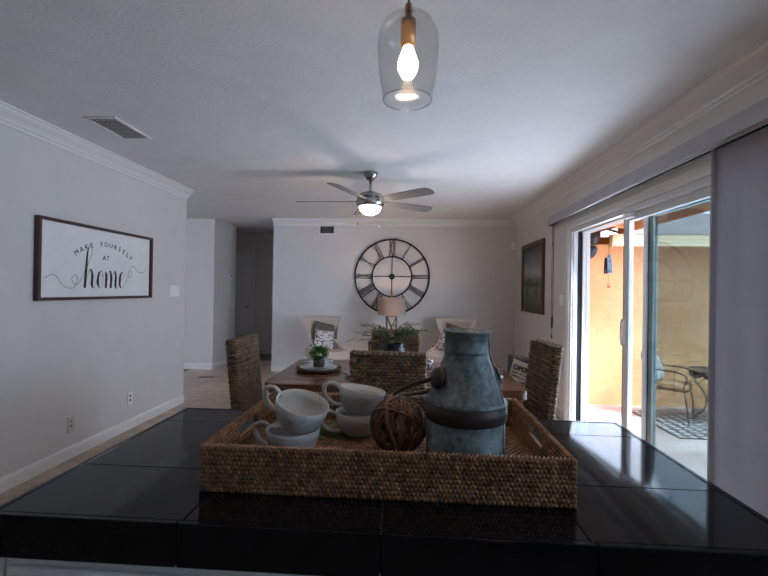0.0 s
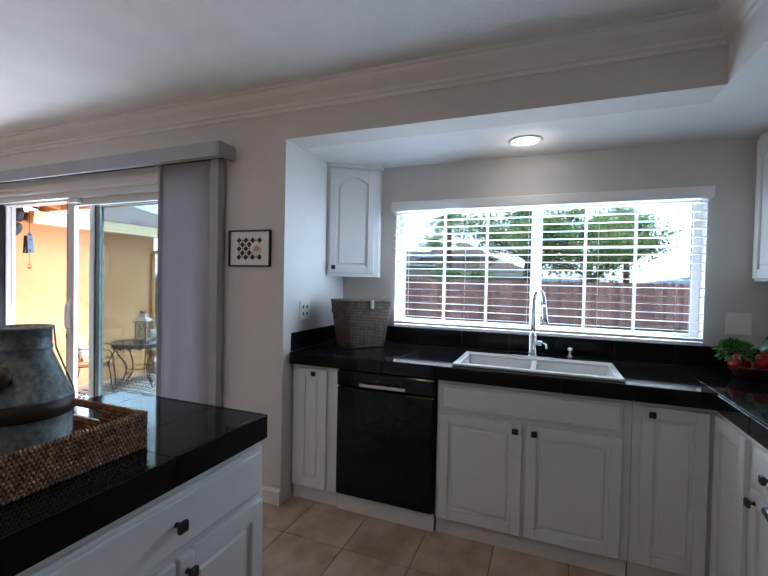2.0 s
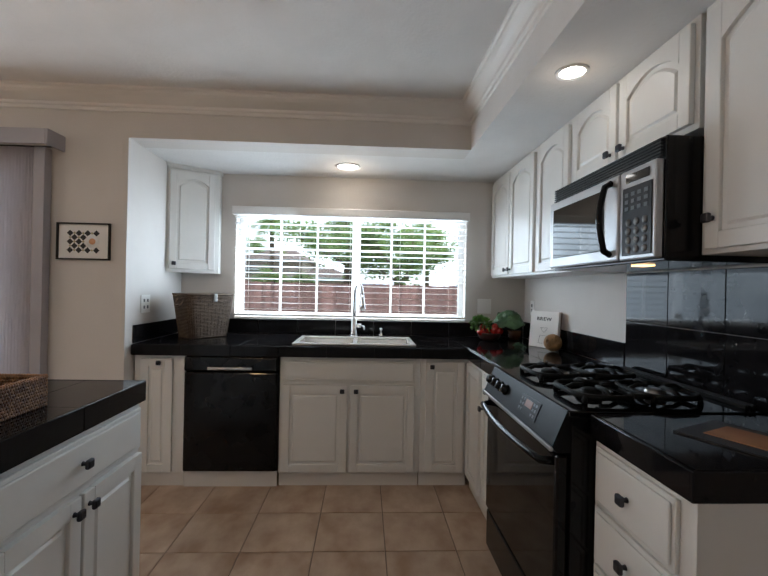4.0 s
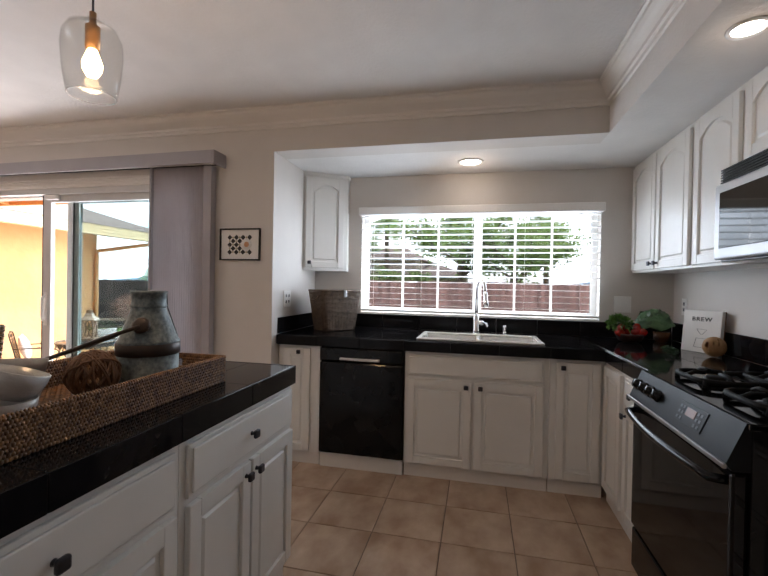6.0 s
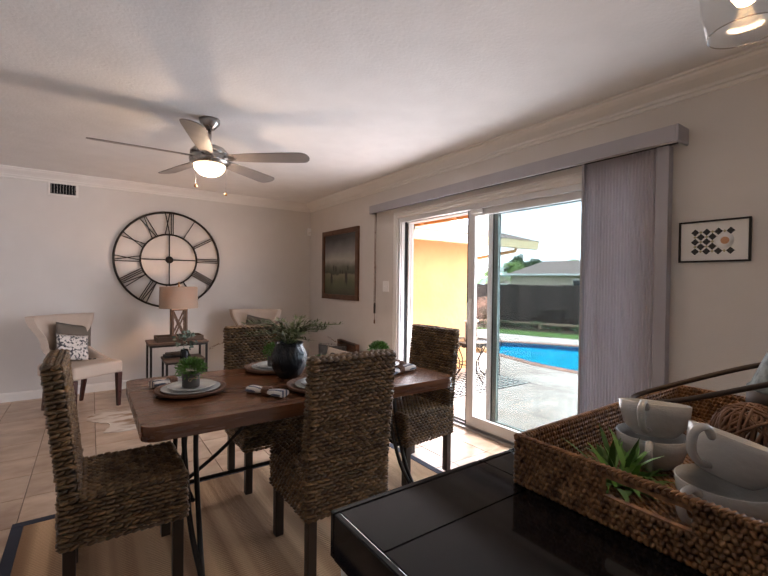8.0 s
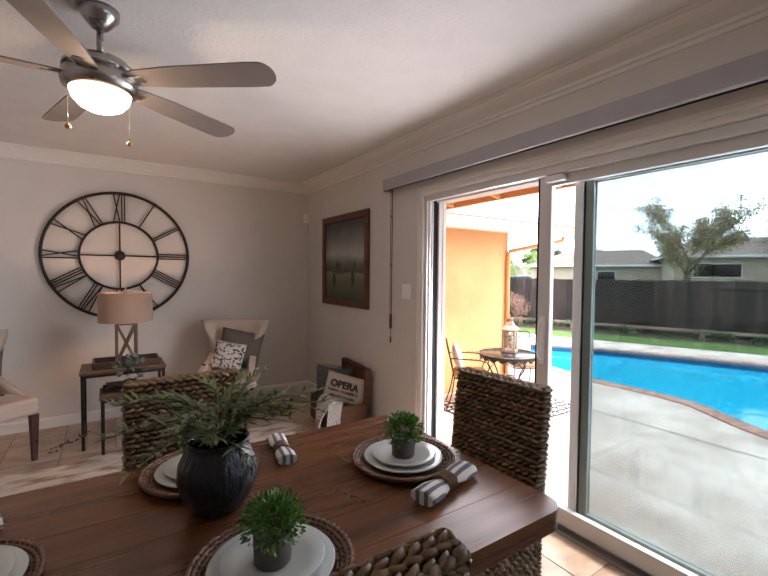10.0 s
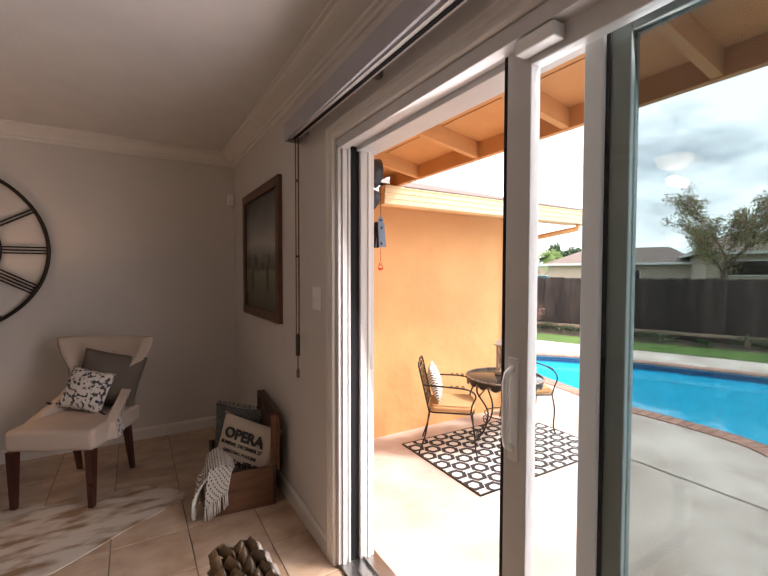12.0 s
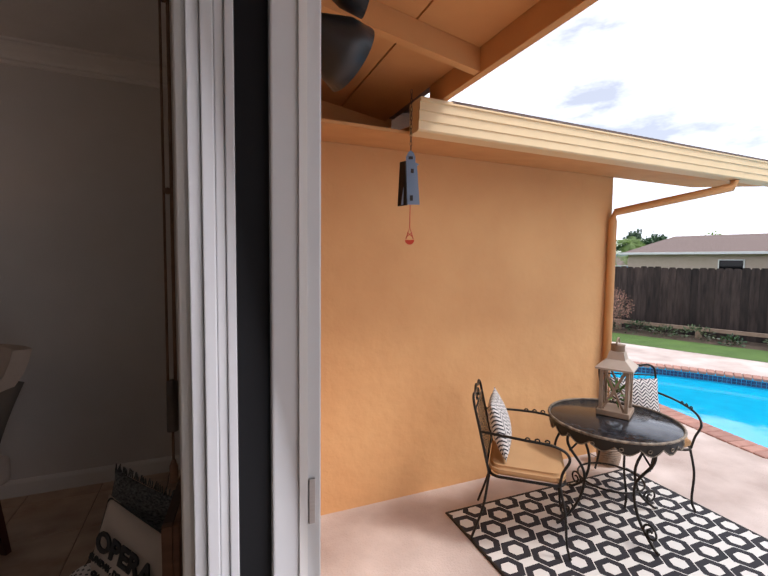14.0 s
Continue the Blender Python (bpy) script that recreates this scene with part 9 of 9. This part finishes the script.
def tree(m, h, spread, label, seed, mats, leaves=2600, leaf=0.16, open_=False):
    t_ = thing("tree", m, label, "tree")
    rng = random.Random(seed)
    bm = tube(bmesh.new(), spline([(0, 0, 0), (0.04 * h * rng.uniform(-1, 1), 0.02 * h, h * 0.25), (0.03 * h, 0.0, h * 0.45)], 5), (0.02 if open_ else 0.035) * h, 9, r2=(0.014 if open_ else 0.022) * h)
    tips = []

    def limb(p, d, ln, r, depth):
        q = p + d * ln
        mid = p + d * ln * 0.5 + Vector((rng.uniform(-1, 1), rng.uniform(-1, 1), 0)) * ln * 0.08
        tube(bm, [p, mid, q], r, 5, r2=r * 0.55)
        tips.append((q, ln))
        tips.append((mid, ln))
        if depth:
            for _ in range(4 if depth > 1 else 3):
                dd = (d + Vector((rng.uniform(-1, 1), rng.uniform(-1, 1), rng.uniform(-0.3, 0.7))) * 0.8).normalized()
                limb(q if rng.random() < 0.6 else mid, dd, ln * rng.uniform(0.55, 0.8), r * 0.5, depth - 1)

    for k in range(6):
        a = k * 1.05 + rng.uniform(-.3, .3)
        limb(Vector((0.02 * h, 0, h * rng.uniform(0.25, 0.45))), Vector((math.cos(a) * spread, math.sin(a) * spread, rng.uniform(0.7, 1.7) if open_ else rng.uniform(0.4, 1.0))).normalized(), h * 0.26, (0.007 if open_ else 0.012) * h, 2)
    part("trunk", bm, BARK, t_)
    for mt, share in mats:
        verts, faces = [], []
        for _ in range(int(leaves * share)):
            c_, ln = tips[rng.randrange(len(tips))]
            p = c_ + Vector((rng.gauss(0, 1), rng.gauss(0, 1), rng.gauss(0, 0.8))) * ln * (0.28 if not open_ else 0.20)
            d = Vector((rng.uniform(-1, 1), rng.uniform(-1, 1), rng.uniform(-1, 1))).normalized()
            e = d.cross(Vector((rng.uniform(-1, 1), rng.uniform(-1, 1), rng.uniform(-1, 1)))).normalized()
            s = leaf * rng.uniform(0.5, 1.2)
            k = len(verts)
            verts += [p - d * s * 0.5, p + e * s * 0.3, p + d * s * 0.5, p - e * s * 0.3]
            faces.append((k, k + 1, k + 2, k + 3))
        raw_part("crown", verts, faces, mt, t_, smooth=False, kind="stuff")
    return t_


def palm(m, h, label, seed):
    t_ = thing("palm_tree", m, label, "palm tree", "palm trees beyond the fence")
    rng = random.Random(seed)
    part("trunk", tube(bmesh.new(), [(0, 0, 0), (0.1, 0, h * 0.5), (0.05, 0.05, h)], 0.20, 10, r2=0.15), BARK, t_)
    verts, faces = [], []
    for k in range(38):
        a, e = rng.uniform(0, 2 * math.pi), rng.uniform(-0.5, 1.1)
        ln = rng.uniform(1.5, 2.2)
        pts = [Vector((0.05, 0.05, h)) + Vector((math.cos(a) * math.cos(e), math.sin(a) * math.cos(e), math.sin(e))) * ln * t - Vector((0, 0, 0.9 * t * t * ln * 0.6)) for t in (0, .15, .3, .45, .6, .75, .9, 1)]
        side = Vector((-math.sin(a), math.cos(a), 0))
        for p, q in zip(pts, pts[1:]):
            for j in range(4):
                o = p.lerp(q, j / 4)
                for s in (-1, 1):
                    kk = len(verts)
                    tip = o + side * s * 0.42 + (q - p) * 0.8 + Vector((0, 0, -0.18))
                    verts += [o, o + (q - p) * 0.16, tip]
                    faces.append((kk, kk + 1, kk + 2))
    raw_part("fronds", verts, faces, FAR_GREEN, t_, smooth=False)
    return t_


palm((27.5, 6.2, GZ, 0, 0, 0), 6.0, "tall palm tree beyond the fence and houses", 1)
palm((29.0, -4.6, GZ, 0, 0, 0), 5.8, "tall palm tree beside the leafy trees", 2)
palm((31, 8.2, GZ, 0, 0, 0), 4.6, "palm tree behind the neighbouring house roof", 3)
palm((36, 32.4, GZ, 0, 0, 0), 3.0, "distant small palm tree behind the houses", 4)
tree((22.5, 0.7, GZ), 8.4, 1.0, "large leafy green tree beyond the fence", 5, [(FAR_GREEN, 1.0)], 9000, 0.20)
tree((20.5, -1.9, GZ), 6.0, 1.0, "leafy green tree close behind the fence", 6, [(FAR_GREEN, 1.0)], 8000, 0.18)
tree((20, 4.0, GZ), 3.2, 1.2, "low leafy tree close behind the fence", 7, [(OLIVE, 0.4), (FAR_GREEN, 0.6)], 5000, 0.16)
tree((18.1, 8.75, GZ), 4.9, 0.75, "open spring tree with pink blossom behind the fence", 8, [(OLIVE, 0.6), (PINKISH, 0.4)], 22000, 0.07, True)
palm((36, 29.1, GZ, 0, 0, 0), 3.4, "distant palm tree behind the blue-gabled house", 12)
tree((38, 22.4, GZ), 5.0, 1.2, "round green tree behind the neighbouring house", 9, [(FAR_GREEN, 1.0)], 7000, 0.26)
tree((40, 31.0, GZ), 5.4, 0.6, "tall dark conifer far behind the houses", 10, [(DEEP_GREEN, 1.0)], 5000, 0.3)
sh = thing("pink_shrub", (10.3, 10.75, GZ), "rounded pinkish bare-twigged shrub beside the fence", "shrub")
bm = bmesh.new()
rng = random.Random(15)
for i in range(120):
    a, e = rng.uniform(0, 6.28), rng.uniform(0.3, 1.5)
    d = Vector((math.cos(a) * math.cos(e), math.sin(a) * math.cos(e), math.sin(e)))
    tube(bm, [Vector((0, 0, 0.3)), Vector((0, 0, 0.3)) + d * 0.3 + Vector((rng.uniform(-.08, .08), rng.uniform(-.08, .08), 0)), Vector((0, 0, 0.3)) + d * rng.uniform(0.5, 0.72)], 0.006, 3, r2=0.002)
tube(bm, [(0, 0, 0), (0, 0, 0.35)], 0.03, 6)
part("twigs", bm, BARK, sh)
v, f = leaf_cluster(2600, (0, 0, 0.62), (0.62, 0.62, 0.5), 0.035, 0.3, 16, 0.6)
raw_part("leaves", v, f, PINKISH, sh)
for i, (x, y) in enumerate(((13.0, 47), (14.2, 47.5), (15.5, 48), (17, 48.5))):
    t_ = thing("cypress", (x, y, GZ), "dark narrow cypress far behind the wing roof", "tree", "distant cypresses")
    part("trunk", tube(bmesh.new(), [(0, 0, 0), (0, 0, 8)], 0.15, 6, r2=0.04), BARK, t_)
    v, f = leaf_cluster(700, (0, 0, 6.3), (0.55, 0.55, 4.4 - 0.5 * (i % 2)), 0.4, 0.2, 50 + i, 0.5)
    raw_part("crown", v, f, DEEP_GREEN, t_)

# neighbouring houses
TAN_WALL = material("tan_house_wall", (0.42, 0.34, 0.29), (0.40, 0.32, 0.27), 0.9)
PALE_TRIM = material("pale_gutter", (0.62, 0.63, 0.64), None, 0.5)


def house(m, w, d, wall_h, ridge_h, label, windows=(), wall=TAN_WALL, hip=2.0):
    """A single-storey house: local x along its front, front at y = 0 facing -y."""
    h_ = thing("neighbour_house", m, label, "house", "neighbouring houses")
    part("wall", box(bmesh.new(), 0.4, w - 0.4, 0.4, d - 0.4, -1.5, wall_h), wall, h_)
    bm = bmesh.new()
    v_ = [bm.verts.new(p) for p in ((0, 0, wall_h - 0.08), (w, 0, wall_h - 0.08), (w, d, wall_h - 0.08), (0, d, wall_h - 0.08), (hip, d / 2, ridge_h), (w - hip, d / 2, ridge_h))]
    for q in ((0, 1, 5, 4), (1, 2, 5), (2, 3, 4, 5), (3, 0, 4), (3, 2, 1, 0)):
        bm.faces.new([v_[i] for i in q])
    bmesh.ops.recalc_face_normals(bm, faces=bm.faces)
    part("roof", bm, SHINGLE, h_)
    part("gutter", box(bmesh.new(), -0.05, w + 0.05, -0.10, 0.0, wall_h - 0.16, wall_h - 0.02, 0.01), PALE_TRIM, h_)
    part("gutter", box(bmesh.new(), -0.10, 0.0, 0.0, d, wall_h - 0.16, wall_h - 0.02, 0.01), PALE_TRIM, h_)
    for x, z, ww, hh_ in windows:
        wf = part("window", box(bmesh.new(), x, x + ww, 0.33, 0.395, z, z + hh_, 0.01), PALE_TRIM, h_)
        part("pane", box(bmesh.new(), x + 0.06, x + ww - 0.06, 0.31, 0.329, z + 0.06, z + hh_ - 0.06), DARK_GLASS, wf)
    return h_


ha = ang_f
house((27.2, 23.4, 0, 0, 0, -72), 9.5, 8.5, 2.15, 3.35, "tan single-storey house with a brown shingle roof beyond the fence", [(5.2, 0.9, 1.2, 0.8)])
house((25.6, 12.6, 0, 0, 0, -60), 12, 9, 2.55, 3.75, "tan house with shallow brown roof and window beyond the fence", [(1.2, 1.3, 2.2, 0.8), (6.0, 1.2, 2.0, 0.9)])
house((28.5, 8.9, 0, 0, 0, -95), 5.0, 6, 3.2, 4.3, "tan gabled house seen over the fence from the kitchen", [])
house((24, 4.6, 0, 0, 0, -90), 4.4, 5, 1.9, 2.6, "small low roofed house beyond the kitchen fence", [])
house((42, 37.5, 0, 0, 0, -40), 6.5, 6, 1.3, 2.3, "distant house with a grey roof and blue gable", [], material("blue_house", (0.08, 0.25, 0.55), None, 0.8), 1.0)
# distant haze is put into the hills' blue-grey colour
HILL = material("hazed_hill", (0.20, 0.27, 0.34), (0.24, 0.31, 0.37), 1.0)
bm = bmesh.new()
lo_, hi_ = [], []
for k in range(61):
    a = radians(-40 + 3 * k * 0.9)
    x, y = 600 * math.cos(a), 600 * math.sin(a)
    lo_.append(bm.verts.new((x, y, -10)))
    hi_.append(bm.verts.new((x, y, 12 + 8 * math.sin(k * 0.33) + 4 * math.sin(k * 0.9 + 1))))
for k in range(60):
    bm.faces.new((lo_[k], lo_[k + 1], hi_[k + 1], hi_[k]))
structure("backdrop", bm, HILL, "low hills on the horizon, coloured blue for haze", "backdrop")
bm = bmesh.new()
for (x0, y0), (x1, y1) in (((4.62, 8.2), (4.66, -8)), ((XT, 2.35), (6.0, 1.55))):
    d = Vector((x1 - x0, y1 - y0, 0))
    n__ = Vector((-d.y, d.x, 0)).normalized() * 0.008
    vs = [bm.verts.new(Vector((x, y, GZ + 0.002)) + s * n__) for x, y, s in ((x0, y0, 1), (x0, y0, -1), (x1, y1, -1), (x1, y1, 1))]
    bm.faces.new(vs)
for f in bm.faces:
    if f.normal.z < 0:
        f.normal_flip()
structure("patio_joint", bm, material("dark_joint", (0.10, 0.07, 0.055), None, 0.9), "dark control joints in the concrete patio", "joint")

# coping bricks round the pool, on one shared mesh
brick_me = None
peri = 0.0
pts2 = [Vector((*p, 0)) for p in offset_loop(POOL, 0.112 * sgn)]
step, carry = 0.105, 0.0
for i in range(len(pts2)):
    a, b = pts2[i], pts2[(i + 1) % len(pts2)]
    d = (b - a)
    ln = d.length
    s = carry
    while s < ln:
        p = a + d * (s / ln)
        if brick_me is None:
            ob = part("brick", box(bmesh.new(), -0.048, 0.048, -0.115, 0.115, -0.03, 0.012, 0.006, seg=1), COPING, None)
            brick_me = ob.data
        else:
            ob = new("brick", brick_me)
        ob.parent = pool
        ob.matrix_basis = pose(p.x, p.y, GZ, 0, 0, math.degrees(math.atan2(d.y, d.x)))
        s += step
    carry = s - ln
tile_me = None
pts3 = [Vector((*p, 0)) for p in offset_loop(POOL, -0.006 * sgn)]
verts, faces = [], []
for i in range(len(pts3)):
    a, b = pts3[i], pts3[(i + 1) % len(pts3)]
    m_ = max(int((b - a).length / 0.045), 1)
    for j in range(m_):
        for r in range(2):
            p, q = a.lerp(b, (j + 0.05) / m_), a.lerp(b, (j + 0.95) / m_)
            z0, z1 = GZ - 0.033 - 0.042 * r, GZ - 0.072 - 0.042 * r
            k = len(verts)
            verts += [(p.x, p.y, z0), (q.x, q.y, z0), (q.x, q.y, z1), (p.x, p.y, z1)]
            faces.append((k, k + 1, k + 2, k + 3))
raw_part("waterline_tiles", verts, faces, TILE_BLUE, pool, kind="stuff", smooth=False)

# floor tiles, on one shared mesh
TX, TY = 0.3545, 0.3555
tile_me = None
for i in range(-14, 7):
    for j in range(-5, 21):
        x, y = 1.431 + TX * (i - 0.5), 0.084 + TY * (j + 0.5)
        if x > XR - 0.1 or x < -3.6 or (x > XE + 0.1 and y > YR + 0.1) or (x < XW - 0.1 and y < 4.9):
            continue
        if -0.45 < x < 0.45 and 0.9 < y < 1.2:
            continue
        if tile_me is None:
            ob = part("tile", box(bmesh.new(), -TX / 2 + 0.0025, TX / 2 - 0.0025, -TY / 2 + 0.0025, TY / 2 - 0.0025, -0.01, 0.0, 0.0015, seg=1), FLOOR_TILE, None)
            tile_me = ob.data
        else:
            ob = new("tile", tile_me)
        ob.parent = floor
        ob.matrix_basis = pose(x, y, 0)
